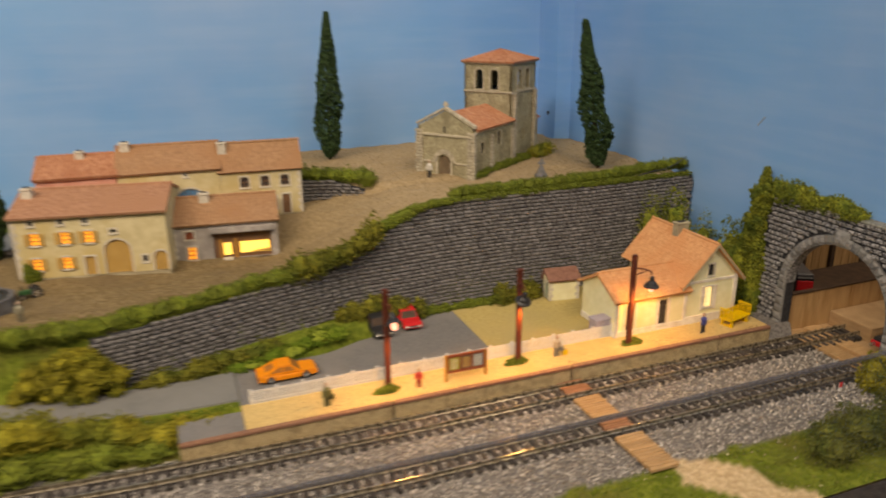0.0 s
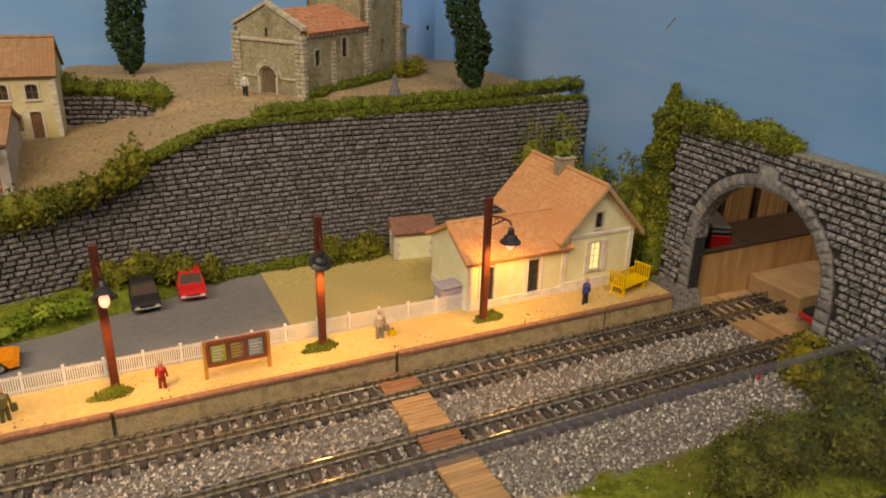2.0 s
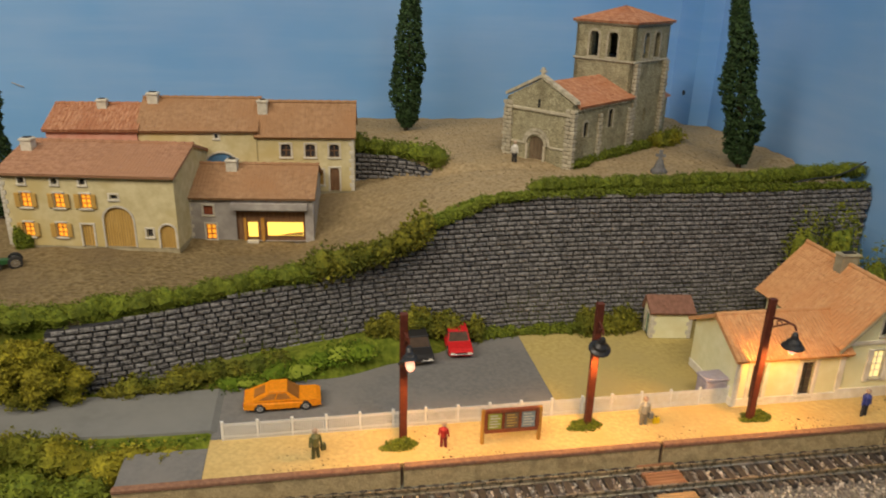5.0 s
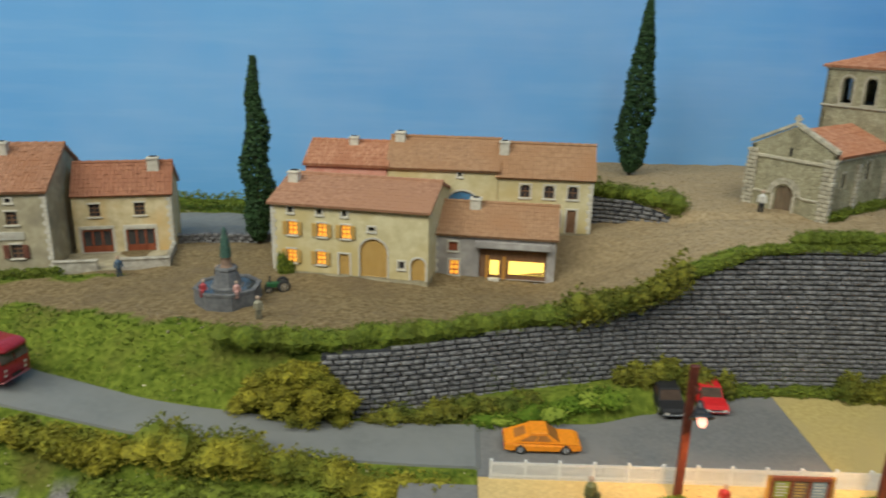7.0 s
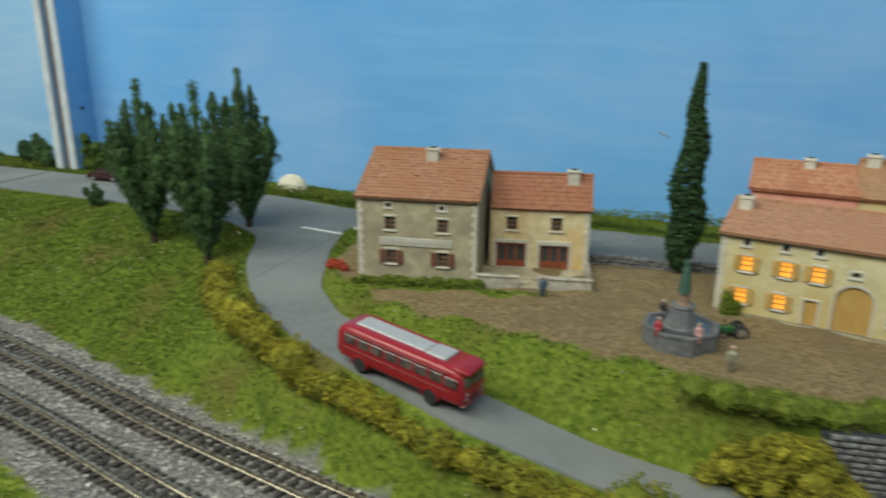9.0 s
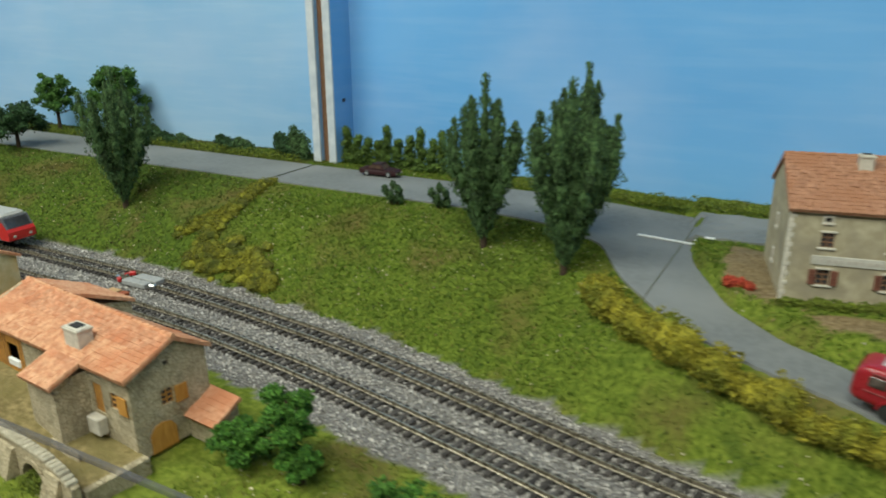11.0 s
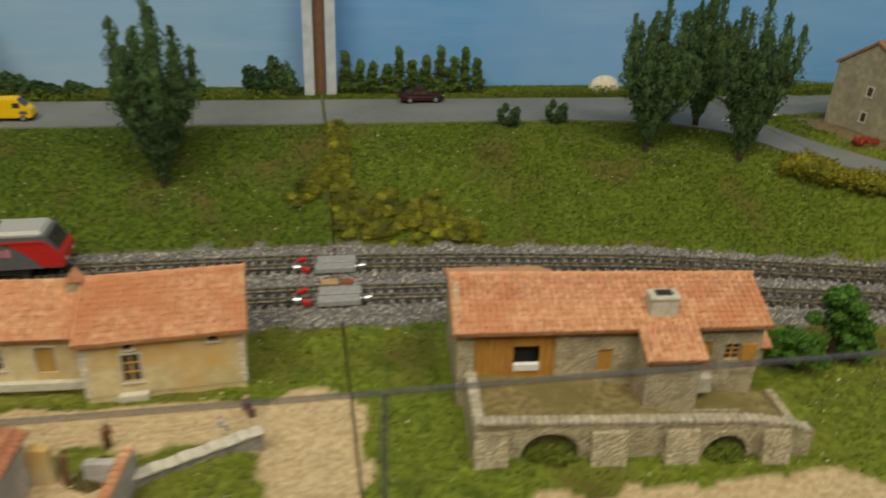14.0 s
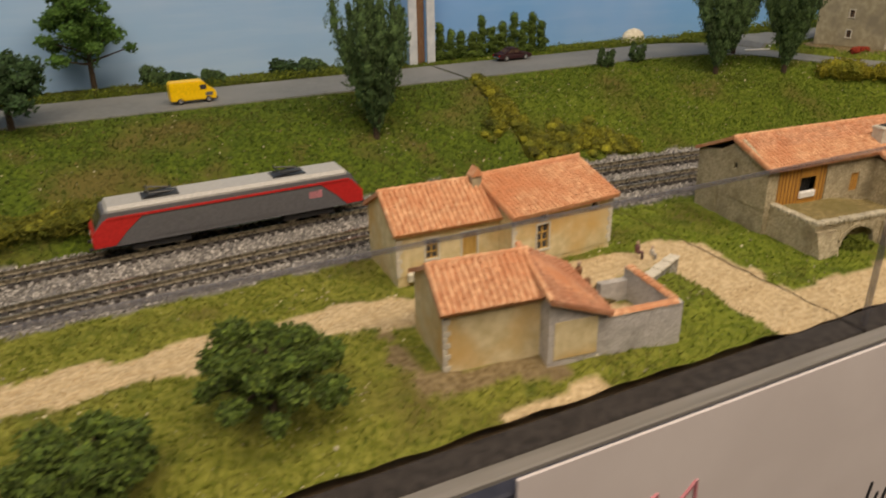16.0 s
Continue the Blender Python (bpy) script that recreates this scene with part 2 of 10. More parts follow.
def masonry(name, a, b, joint, scale, bump=0.6, squash=(1, 1, 1.6)):
    """Rubble stone: cells of uneven tone with recessed joints."""
    m = bpy.data.materials.new(name)
    m.use_nodes = True
    n, l = m.node_tree.nodes, m.node_tree.links
    bsdf = n["Principled BSDF"]
    bsdf.inputs["Roughness"].default_value = 0.9
    bsdf.inputs["Specular IOR Level"].default_value = 0.25
    geo, mp = n.new("ShaderNodeNewGeometry"), n.new("ShaderNodeMapping")
    mp.inputs["Scale"].default_value = squash
    l.new(geo.outputs["Position"], mp.inputs["Vector"])
    cell, edge, grain = n.new("ShaderNodeTexVoronoi"), n.new("ShaderNodeTexVoronoi"), n.new("ShaderNodeTexNoise")
    edge.feature = "DISTANCE_TO_EDGE"
    for t, s in ((cell, scale), (edge, scale), (grain, scale * 3)):
        t.inputs["Scale"].default_value = s
        l.new(mp.outputs["Vector"], t.inputs["Vector"])
    grain.inputs["Detail"].default_value = 5
    mr = n.new("ShaderNodeMapRange")
    mr.inputs["From Max"].default_value = 0.12
    l.new(edge.outputs["Distance"], mr.inputs["Value"])
    sep = n.new("ShaderNodeSeparateColor")
    l.new(cell.outputs["Color"], sep.inputs["Color"])
    avg = n.new("ShaderNodeMath")
    avg.operation = "MULTIPLY_ADD"
    avg.inputs[1].default_value = 0.5
    l.new(sep.outputs[0], avg.inputs[0])
    half = n.new("ShaderNodeMath")
    half.operation = "MULTIPLY"
    half.inputs[1].default_value = 0.6
    l.new(grain.outputs["Fac"], half.inputs[0])
    l.new(half.outputs[0], avg.inputs[2])
    k1, k2 = n.new("ShaderNodeMix"), n.new("ShaderNodeMix")
    for k in (k1, k2):
        k.data_type = "RGBA"
    k1.inputs[6].default_value, k1.inputs[7].default_value = (*a, 1), (*b, 1)
    k2.inputs[6].default_value = (*joint, 1)
    l.new(avg.outputs[0], k1.inputs[0])
    l.new(k1.outputs[2], k2.inputs[7])
    l.new(mr.outputs["Result"], k2.inputs[0])
    l.new(k2.outputs[2], bsdf.inputs["Base Color"])
    for size, share in ((scale * 0.16, 0.55), (scale * 0.5, 0.35)):
        blot, lim, k3 = n.new("ShaderNodeTexNoise"), n.new("ShaderNodeMapRange"), n.new("ShaderNodeMix")
        blot.inputs["Scale"].default_value, blot.inputs["Detail"].default_value = size, 4
        lim.inputs["From Min"].default_value, lim.inputs["From Max"].default_value, lim.inputs["To Max"].default_value = 0.50, 0.68, share
        k3.data_type = "RGBA"
        l.new(geo.outputs["Position"], blot.inputs["Vector"])
        l.new(blot.outputs["Fac"], lim.inputs["Value"])
        l.new(lim.outputs["Result"], k3.inputs[0])
        l.new(bsdf.inputs["Base Color"].links[0].from_socket, k3.inputs[6])
        k3.inputs[7].default_value = (*(0.62 * v for v in joint), 1)
        l.new(k3.outputs[2], bsdf.inputs["Base Color"])
    add = n.new("ShaderNodeMath")
    add.operation = "MULTIPLY_ADD"
    add.inputs[1].default_value = 0.4
    l.new(grain.outputs["Fac"], add.inputs[0])
    l.new(mr.outputs["Result"], add.inputs[2])
    bp = n.new("ShaderNodeBump")
    bp.inputs["Strength"].default_value, bp.inputs["Distance"].default_value = bump, 0.0005
    l.new(add.outputs[0], bp.inputs["Height"])
    l.new(bp.outputs["Normal"], bsdf.inputs["Normal"])
    return m


def glow(name, colour, strength):
    m = bpy.data.materials.new(name)
    m.use_nodes = True
    b = m.node_tree.nodes["Principled BSDF"]
    b.inputs["Base Color"].default_value = (*colour, 1)
    b.inputs["Emission Color"].default_value = (*colour, 1)
    b.inputs["Emission Strength"].default_value = strength
    return m


def clear(name, tint=(1, 1, 1)):
    """A clear sheet: see-through, with a faint gloss."""
    m = bpy.data.materials.new(name)
    m.use_nodes = True
    n, l = m.node_tree.nodes, m.node_tree.links
    out = n["Material Output"]
    n.remove(n["Principled BSDF"])
    tr, gl, mx = n.new("ShaderNodeBsdfTransparent"), n.new("ShaderNodeBsdfGlossy"), n.new("ShaderNodeMixShader")
    tr.inputs["Color"].default_value = (*tint, 1)
    gl.inputs["Roughness"].default_value = 0.18
    mx.inputs[0].default_value = 0.012
    l.new(tr.outputs[0], mx.inputs[1])
    l.new(gl.outputs[0], mx.inputs[2])
    l.new(mx.outputs[0], out.inputs["Surface"])
    return m


def paint(name, colour, rough=0.35, metal=0.0, spec=0.5):
    d = tuple(min(1, v * 1.12 + 0.004) for v in colour)
    return pbr(name, tuple(v * 0.9 for v in colour), d, 900, rough, 0.05, metal=metal, spec=spec)


M_GRASS_A = turf("grass_blade", ((0.0, (0.068, 0.118, 0.009)), (0.35, (0.118, 0.182, 0.014)), (0.75, (0.205, 0.265, 0.030)), (1.0, (0.33, 0.34, 0.08))), (0.195, 0.190, 0.044), 17, 0.40)
M_GRASS_D = turf("dry_grass_blade", ((0.0, (0.078, 0.110, 0.010)), (0.35, (0.135, 0.172, 0.017)), (0.75, (0.225, 0.250, 0.036)), (1.0, (0.36, 0.34, 0.09))), (0.235, 0.205, 0.058), 19, 0.35)
M_GRASS_B = turf("turf_crumb", ((0.0, (0.03, 0.055, 0.010)), (0.40, (0.075, 0.13, 0.016)), (0.72, (0.15, 0.21, 0.025)), (0.88, (0.28, 0.34, 0.05)), (0.95, (0.20, 0.13, 0.055)), (1.0, (0.33, 0.27, 0.13))), (0.13, 0.10, 0.03), 24, 0.5)
M_GRASS_E = turf("bank_turf", ((0.0, (0.030, 0.062, 0.006)), (0.35, (0.075, 0.138, 0.010)), (0.75, (0.140, 0.215, 0.018)), (0.94, (0.27, 0.33, 0.045)), (1.0, (0.24, 0.13, 0.05))), (0.085, 0.112, 0.016), 15, 0.5)
M_GRASS_W = turf("west_turf", ((0.0, (0.018, 0.036, 0.007)), (0.30, (0.048, 0.092, 0.011)), (0.65, (0.092, 0.150, 0.018)), (0.88, (0.17, 0.23, 0.034)), (0.95, (0.13, 0.085, 0.038)), (1.0, (0.22, 0.17, 0.07))), (0.092, 0.070, 0.026), 30, 0.55)
M_CRUMB = pbr("straw_crumbs", (0.33, 0.28, 0.14), (0.60, 0.55, 0.40), 500, 0.9, 0, island=0.5)
M_YELLOW_BUSH = pbr("yellow_green_foam", (0.165, 0.150, 0.013), (0.315, 0.280, 0.025), 700, 0.85, 0, c=(0.10, 0.122, 0.012), big=60, island=0.4)
M_GREEN_BUSH = pbr("green_foam", (0.076, 0.110, 0.011), (0.168, 0.202, 0.020), 700, 0.85, 0, c=(0.115, 0.14, 0.016), big=70, island=0.4)
M_IVY = pbr("ivy_foam", (0.10, 0.125, 0.014), (0.25, 0.265, 0.028), 700, 0.85, 0, c=(0.07, 0.11, 0.014), big=90, island=0.55)
M_OLIVE = pbr("olive_foam", (0.065, 0.072, 0.014), (0.15, 0.155, 0.028), 700, 0.85, 0, c=(0.06, 0.085, 0.014), big=90, island=0.5)
M_MEADOW_TREE = pbr("meadow_tree_foam", (0.034, 0.070, 0.011), (0.105, 0.150, 0.022), 700, 0.8, 0, island=0.6)
M_LEAFY = pbr("leafy_shrub_foam", (0.030, 0.100, 0.012), (0.100, 0.215, 0.026), 700, 0.8, 0, island=0.55)
M_DARK_LEAF = pbr("dark_tree_foam", (0.017, 0.043, 0.014), (0.040, 0.085, 0.026), 700, 0.8, 0, island=0.5)
M_SHRUB_ROW = pbr("shrub_row_foam", (0.040, 0.078, 0.013), (0.105, 0.160, 0.028), 700, 0.8, 0, island=0.5)
M_SCRUB = pbr("olive_scrub_foam", (0.085, 0.092, 0.010), (0.205, 0.190, 0.020), 700, 0.85, 0, c=(0.070, 0.092, 0.010), big=60, island=0.45)
M_BROOM = pbr("dense_broom_foam", (0.112, 0.112, 0.009), (0.240, 0.228, 0.018), 700, 0.85, 0, c=(0.085, 0.100, 0.012), big=90, island=0.6)
M_POPLAR = pbr("poplar_foam", (0.028, 0.062, 0.020), (0.082, 0.14, 0.045), 700, 0.8, 0, island=0.6)
M_FRESH = pbr("fresh_green_foam", (0.031, 0.082, 0.0125), (0.074, 0.158, 0.0230), 700, 0.8, 0, island=0.4)
M_BARK = pbr("bark", (0.03, 0.02, 0.012), (0.075, 0.05, 0.03), 900, 0.9, 0.6)
M_BALLAST = pbr("ballast_stone", (0.215, 0.200, 0.185), (0.53, 0.50, 0.46), 900, 0.9, 0.2, island=0.6)
M_DIRT = pbr("brown_plaster_soil", (0.145, 0.104, 0.050), (0.265, 0.198, 0.108), 500, 0.95, 0.8, c=(0.155, 0.112, 0.056), big=40, lift=0.0009)
M_PATH = pbr("pale_sand_path", (0.44, 0.32, 0.18), (0.64, 0.50, 0.31), 500, 0.95, 0.8, c=(0.42, 0.31, 0.175), big=50, lift=0.0008)
M_ROAD = pbr("grey_painted_road", (0.148, 0.154, 0.152), (0.186, 0.192, 0.188), 300, 0.75, 0.12, c=(0.208, 0.212, 0.206), big=20)
M_ASPHALT = pbr("station_asphalt", (0.145, 0.145, 0.145), (0.19, 0.187, 0.183), 600, 0.8, 0.3, c=(0.205, 0.197, 0.19), big=35)
M_YARD = pbr("station_yard_sand", (0.40, 0.31, 0.11), (0.50, 0.40, 0.155), 500, 0.9, 0.2, c=(0.43, 0.34, 0.14), big=40)
M_PLATFORM = pbr("platform_sand", (0.50, 0.36, 0.15), (0.62, 0.46, 0.20), 600, 0.9, 0.35, c=(0.52, 0.36, 0.14), big=60)
M_PLAT_EDGE = pbr("platform_edge", (0.20, 0.10, 0.065), (0.30, 0.16, 0.10), 700, 0.8, 0.3)
M_PLAT_STONE = masonry("platform_stone", (0.50, 0.385, 0.215), (0.63, 0.505, 0.30), (0.36, 0.265, 0.14), 1300, 0.5, (1, 1, 1.3))
M_RAIL = pbr("rail_steel", (0.25, 0.215, 0.155), (0.42, 0.375, 0.29), 500, 0.28, 0.05, metal=0.7)
M_SLEEPER = pbr("sleeper_plastic", (0.028, 0.025, 0.024), (0.07, 0.06, 0.054), 700, 0.75, 0.3, random_part=0.35)
M_WALLSTONE = pbr("retaining_stone", (0.062, 0.060, 0.062), (0.268, 0.260, 0.260), 800, 0.7, 0.8, random_part=0.2, spread=(0.36, 0.68))
M_WALLSTONE_J = pbr("retaining_stone_joined", (0.062, 0.060, 0.062), (0.268, 0.260, 0.260), 800, 0.7, 0.8, island=0.2, spread=(0.36, 0.68))
M_WALLBED = pbr("retaining_joint", (0.03, 0.031, 0.038), (0.055, 0.056, 0.065), 500, 0.95, 0.4)
M_PORTAL = pbr("portal_stone", (0.09, 0.092, 0.10), (0.40, 0.40, 0.40), 800, 0.7, 0.8, random_part=0.25, spread=(0.40, 0.66))
M_PORTAL_COPE = pbr("portal_coping", (0.15, 0.155, 0.14), (0.30, 0.30, 0.27), 700, 0.85, 0.5, c=(0.17, 0.19, 0.12), big=60)
M_PORTAL_BED = pbr("portal_joint", (0.022, 0.023, 0.028), (0.045, 0.046, 0.052), 500, 0.95, 0.4)
M_CHURCHDOOR = pbr("weathered_church_door", (0.115, 0.085, 0.055), (0.20, 0.155, 0.10), 300, 0.85, 0.5, stretch=(3, 3, 0.3))
M_CHURCH = masonry("church_stone", (0.335, 0.30, 0.185), (0.56, 0.515, 0.345), (0.255, 0.225, 0.140), 620, 0.7)
M_CHURCH_JOINT = pbr("church_joint", (0.13, 0.115, 0.078), (0.20, 0.18, 0.125), 700, 0.95, 0.4)
M_CHURCH_TRIM = pbr("church_quoin", (0.37, 0.33, 0.245), (0.52, 0.47, 0.36), 420, 0.9, 0.6, random_part=0.15, lift=0.0007)
M_RUBBLE = masonry("farm_rubble", (0.46, 0.385, 0.245), (0.66, 0.575, 0.41), (0.33, 0.27, 0.17), 520, 0.8)
M_GREYRUBBLE = masonry("grey_rubble", (0.35, 0.33, 0.29), (0.53, 0.51, 0.47), (0.28, 0.26, 0.225), 520, 0.7)
M_PLASTER_Y = pbr("ochre_plaster", (0.54, 0.44, 0.245), (0.69, 0.58, 0.365), 260, 0.92, 0.25, c=(0.60, 0.38, 0.14), big=45)
M_PLASTER_C = pbr("cream_plaster", (0.53, 0.455, 0.255), (0.65, 0.575, 0.355), 260, 0.92, 0.2, c=(0.53, 0.42, 0.19), big=40)
M_PLASTER_G = pbr("grey_beige_plaster", (0.33, 0.285, 0.185), (0.45, 0.395, 0.27), 260, 0.92, 0.25, c=(0.27, 0.235, 0.165), big=75)
M_PLASTER_GR = pbr("grey_cafe_plaster", (0.33, 0.30, 0.28), (0.45, 0.42, 0.39), 300, 0.92, 0.25, c=(0.27, 0.25, 0.235), big=60)
M_FADED = pbr("faded_lettering", (0.40, 0.36, 0.31), (0.48, 0.44, 0.38), 400, 0.9, 0)
M_PLASTER_P = pbr("pink_plaster", (0.55, 0.25, 0.18), (0.62, 0.33, 0.25), 260, 0.92, 0.2)
M_STATION = pbr("station_plaster", (0.74, 0.725, 0.46), (0.82, 0.80, 0.56), 300, 0.85, 0.15, c=(0.72, 0.67, 0.40), big=60)
M_STATION_TRIM = pbr("station_trim", (0.70, 0.66, 0.58), (0.82, 0.78, 0.71), 400, 0.85, 0.15, c=(0.62, 0.56, 0.46), big=120)
M_TRIM = pbr("pale_stone_trim", (0.50, 0.46, 0.385), (0.62, 0.58, 0.49), 500, 0.9, 0.4, random_part=0.08)
M_WHITE = pbr("white_plastic", (0.70, 0.69, 0.66), (0.80, 0.79, 0.77), 500, 0.6, 0.05)
M_TILE_O = pbr("orange_clay_tiles", (0.53, 0.23, 0.11), (0.72, 0.42, 0.245), 420, 0.6, 0.3, c=(0.57, 0.235, 0.11), big=50, random_part=0.06, spec=0.5)
M_TILE_OJ = pbr("orange_clay_tiles_joined", (0.50, 0.22, 0.115), (0.68, 0.39, 0.24), 500, 0.85, 0.3, c=(0.54, 0.22, 0.11), big=60, island=0.12)
M_TILE_CH = pbr("church_tiles", (0.36, 0.145, 0.075), (0.52, 0.26, 0.15), 420, 0.85, 0.4, c=(0.42, 0.17, 0.085), big=90)
M_TILE_D = pbr("dull_red_tiles", (0.36, 0.155, 0.085), (0.50, 0.255, 0.155), 420, 0.75, 0.3, c=(0.40, 0.165, 0.09), big=60, random_part=0.10)
M_TILE_P = pbr("pale_pink_tiles", (0.30, 0.15, 0.087), (0.425, 0.23, 0.14), 420, 0.85, 0.3, c=(0.365, 0.19, 0.11), big=45)
M_TILE_B = pbr("brown_tiles", (0.285, 0.158, 0.083), (0.385, 0.225, 0.124), 420, 0.85, 0.3, c=(0.33, 0.175, 0.088), big=45)
M_TILE_I = pbr("weathered_brown_tiles", (0.26, 0.125, 0.07), (0.40, 0.21, 0.125), 420, 0.85, 0.4, c=(0.32, 0.15, 0.08), big=70)
M_TILE_R = pbr("dark_red_tiles", (0.25, 0.105, 0.06), (0.36, 0.165, 0.095), 420, 0.85, 0.3, c=(0.30, 0.125, 0.07), big=45)
M_TILE_PAN = pbr("streaky_pantiles", (0.33, 0.13, 0.065), (0.55, 0.29, 0.17), 420, 0.85, 0.3, c=(0.38, 0.16, 0.085), big=80, stretch=(3, 0.6, 0.6))
M_SIGNBAND = pbr("faded_sign_band", (0.44, 0.42, 0.37), (0.54, 0.52, 0.46), 300, 0.92, 0.2, c=(0.40, 0.37, 0.30), big=90)
M_VOUSSOIR = pbr("smooth_arch_stone", (0.13, 0.132, 0.135), (0.27, 0.27, 0.265), 500, 0.65, 0.5, c=(0.20, 0.205, 0.20), big=150, random_part=0.22)
M_TILE_S = pbr("station_tiles", (0.56, 0.27, 0.12), (0.68, 0.37, 0.18), 500, 0.8, 0.3, c=(0.60, 0.28, 0.12), big=60)
M_TILE_SHED = pbr("shed_brown_roof", (0.20, 0.095, 0.065), (0.28, 0.14, 0.10), 500, 0.8, 0.3)
M_OCHREWOOD = pbr("ochre_painted_wood", (0.45, 0.27, 0.07), (0.56, 0.36, 0.11), 400, 0.75, 0.2, stretch=(3, 3, 0.4))
M_ORANGEWOOD = pbr("orange_painted_wood", (0.42, 0.19, 0.035), (0.55, 0.28, 0.06), 400, 0.7, 0.2, stretch=(3, 3, 0.4))
M_BROWNWOOD = pbr("brown_wood", (0.14, 0.07, 0.035), (0.22, 0.12, 0.065), 500, 0.75, 0.2, stretch=(3, 3, 0.4))
M_SHUTTER = pbr("dull_red_shutter", (0.125, 0.045, 0.030), (0.20, 0.085, 0.055), 500, 0.8, 0.2, stretch=(3, 3, 0.4))
M_WEATHERED = pbr("weathered_wall_stone", (0.33, 0.30, 0.25), (0.50, 0.46, 0.39), 420, 0.92, 0.5, c=(0.22, 0.195, 0.15), big=110, lift=0.0005)
M_REDWOOD = pbr("red_brown_wood", (0.22, 0.055, 0.025), (0.31, 0.09, 0.04), 500, 0.7, 0.2, stretch=(3, 3, 0.4))
M_PLANK = pbr("crossing_plank", (0.36, 0.22, 0.10), (0.48, 0.31, 0.16), 400, 0.8, 0.3, stretch=(0.4, 3, 3), random_part=0.12)
M_PLANK_D = pbr("dark_crossing_plank", (0.20, 0.095, 0.05), (0.29, 0.15, 0.085), 400, 0.8, 0.3, stretch=(0.4, 3, 3), random_part=0.12)
M_PLY = pbr("bare_plywood", (0.36, 0.23, 0.12), (0.46, 0.31, 0.17), 120, 0.8, 0.1, stretch=(1, 1, 4))
M_YARD_PLANK = pbr("varnished_plank", (0.40, 0.235, 0.10), (0.52, 0.33, 0.16), 160, 0.6, 0.1, stretch=(3, 3, 0.4), random_part=0.12)
M_DARKWOOD = pbr("dark_batten", (0.05, 0.03, 0.02), (0.09, 0.055, 0.035), 200, 0.8, 0.2)
# near-black that stands in for the shade inside openings, flues and the tower
M_DARK = pbr("painted_dark_interior", (0.02, 0.02, 0.02), (0.03, 0.03, 0.03), 300, 0.9, 0)
M_GLASSDARK = pbr("dark_window_glass", (0.035, 0.035, 0.04), (0.06, 0.055, 0.055), 300, 0.15, 0, spec=0.6)
M_AMBERGLASS = pbr("amber_car_glass", (0.34, 0.13, 0.030), (0.42, 0.17, 0.045), 300, 0.35, 0, spec=0.3)
M_YARDSTONE = masonry("lilac_grey_rubble", (0.47, 0.44, 0.42), (0.60, 0.57, 0.55), (0.40, 0.37, 0.345), 520, 0.35)
M_BRUSHWOOD = pbr("brown_brushwood", (0.10, 0.072, 0.026), (0.20, 0.155, 0.06), 700, 0.9, 0, c=(0.10, 0.105, 0.022), big=120, island=0.5)
M_CARGLASS = pbr("tinted_car_glass", (0.055, 0.036, 0.026), (0.085, 0.056, 0.04), 300, 0.45, 0, spec=0.1)
M_LIT = glow("lit_window", (1.0, 0.40, 0.045), 1.15)
M_LIT_Y = glow("lit_shop_window", (1.0, 0.66, 0.14), 1.7)
M_LIT_ST = glow("lit_station_window", (1.0, 0.80, 0.35), 1.3)
M_BULB = glow("lamp_bulb", (1.0, 0.45, 0.32), 2.2)
M_RUSTPOLE = pbr("red_brown_pole", (0.085, 0.020, 0.012), (0.13, 0.032, 0.018), 600, 0.55, 0.1)
M_BLACK = paint("black_paint", (0.02, 0.02, 0.022), 0.4)
M_RUBBER = paint("black_rubber", (0.018, 0.018, 0.018), 0.8)
M_CHROME = paint("dull_chrome", (0.6, 0.6, 0.6), 0.25, 0.9)
M_ORANGE_CAR = paint("orange_car_plastic", (0.80, 0.26, 0.015), 0.5, spec=0.25)
M_RED_CAR = paint("red_car_plastic", (0.55, 0.018, 0.022), 0.5, spec=0.25)
M_BLACK_CAR = paint("black_car_plastic", (0.022, 0.022, 0.024), 0.5, spec=0.25)
M_MAROON_CAR = paint("maroon_car_plastic", (0.03, 0.011, 0.013), 0.45, spec=0.2)
M_YELLOW_VAN = paint("yellow_van_plastic", (0.80, 0.50, 0.01), 0.4)
M_BUS_RED = paint("crimson_bus_paint", (0.27, 0.012, 0.02), 0.3)
M_BUSGLASS = pbr("smoky_bus_glass", (0.045, 0.030, 0.028), (0.14, 0.11, 0.10), 260, 0.2, 0, spec=0.6, spread=(0.42, 0.66))
M_BUS_TRIM = paint("dull_red_silver_trim", (0.30, 0.09, 0.09), 0.4, 0.3)
M_BUS_GREY = paint("grey_bus_roof", (0.36, 0.36, 0.37), 0.4)
M_YELLOW_SEAT = paint("yellow_bench_plastic", (0.70, 0.46, 0.01), 0.45)
M_TRACTOR = paint("green_tractor_paint", (0.02, 0.10, 0.03), 0.4)
M_LOCO_RED = paint("red_locomotive_paint", (0.48, 0.02, 0.02), 0.35)
M_LOCO_GREY = paint("grey_locomotive_paint", (0.11, 0.11, 0.12), 0.4)
M_LOCO_LIGHT = paint("light_grey_locomotive_paint", (0.40, 0.39, 0.37), 0.4)
M_GREYBOX = pbr("grey_track_box", (0.27, 0.27, 0.27), (0.35, 0.35, 0.34), 500, 0.7, 0.1)
M_STATUE_GREY = pbr("fountain_stone", (0.10, 0.10, 0.106), (0.17, 0.17, 0.172), 500, 0.85, 0.3)
M_VERDIGRIS = pbr("verdigris_bronze", (0.035, 0.075, 0.055), (0.06, 0.12, 0.09), 700, 0.7, 0.3)
M_PAPER = pbr("pinkish_paper", (0.60, 0.545, 0.54), (0.64, 0.585, 0.58), 30, 0.9, 0.02)
M_INK = paint("black_marker_ink", (0.012, 0.012, 0.014), 0.7)
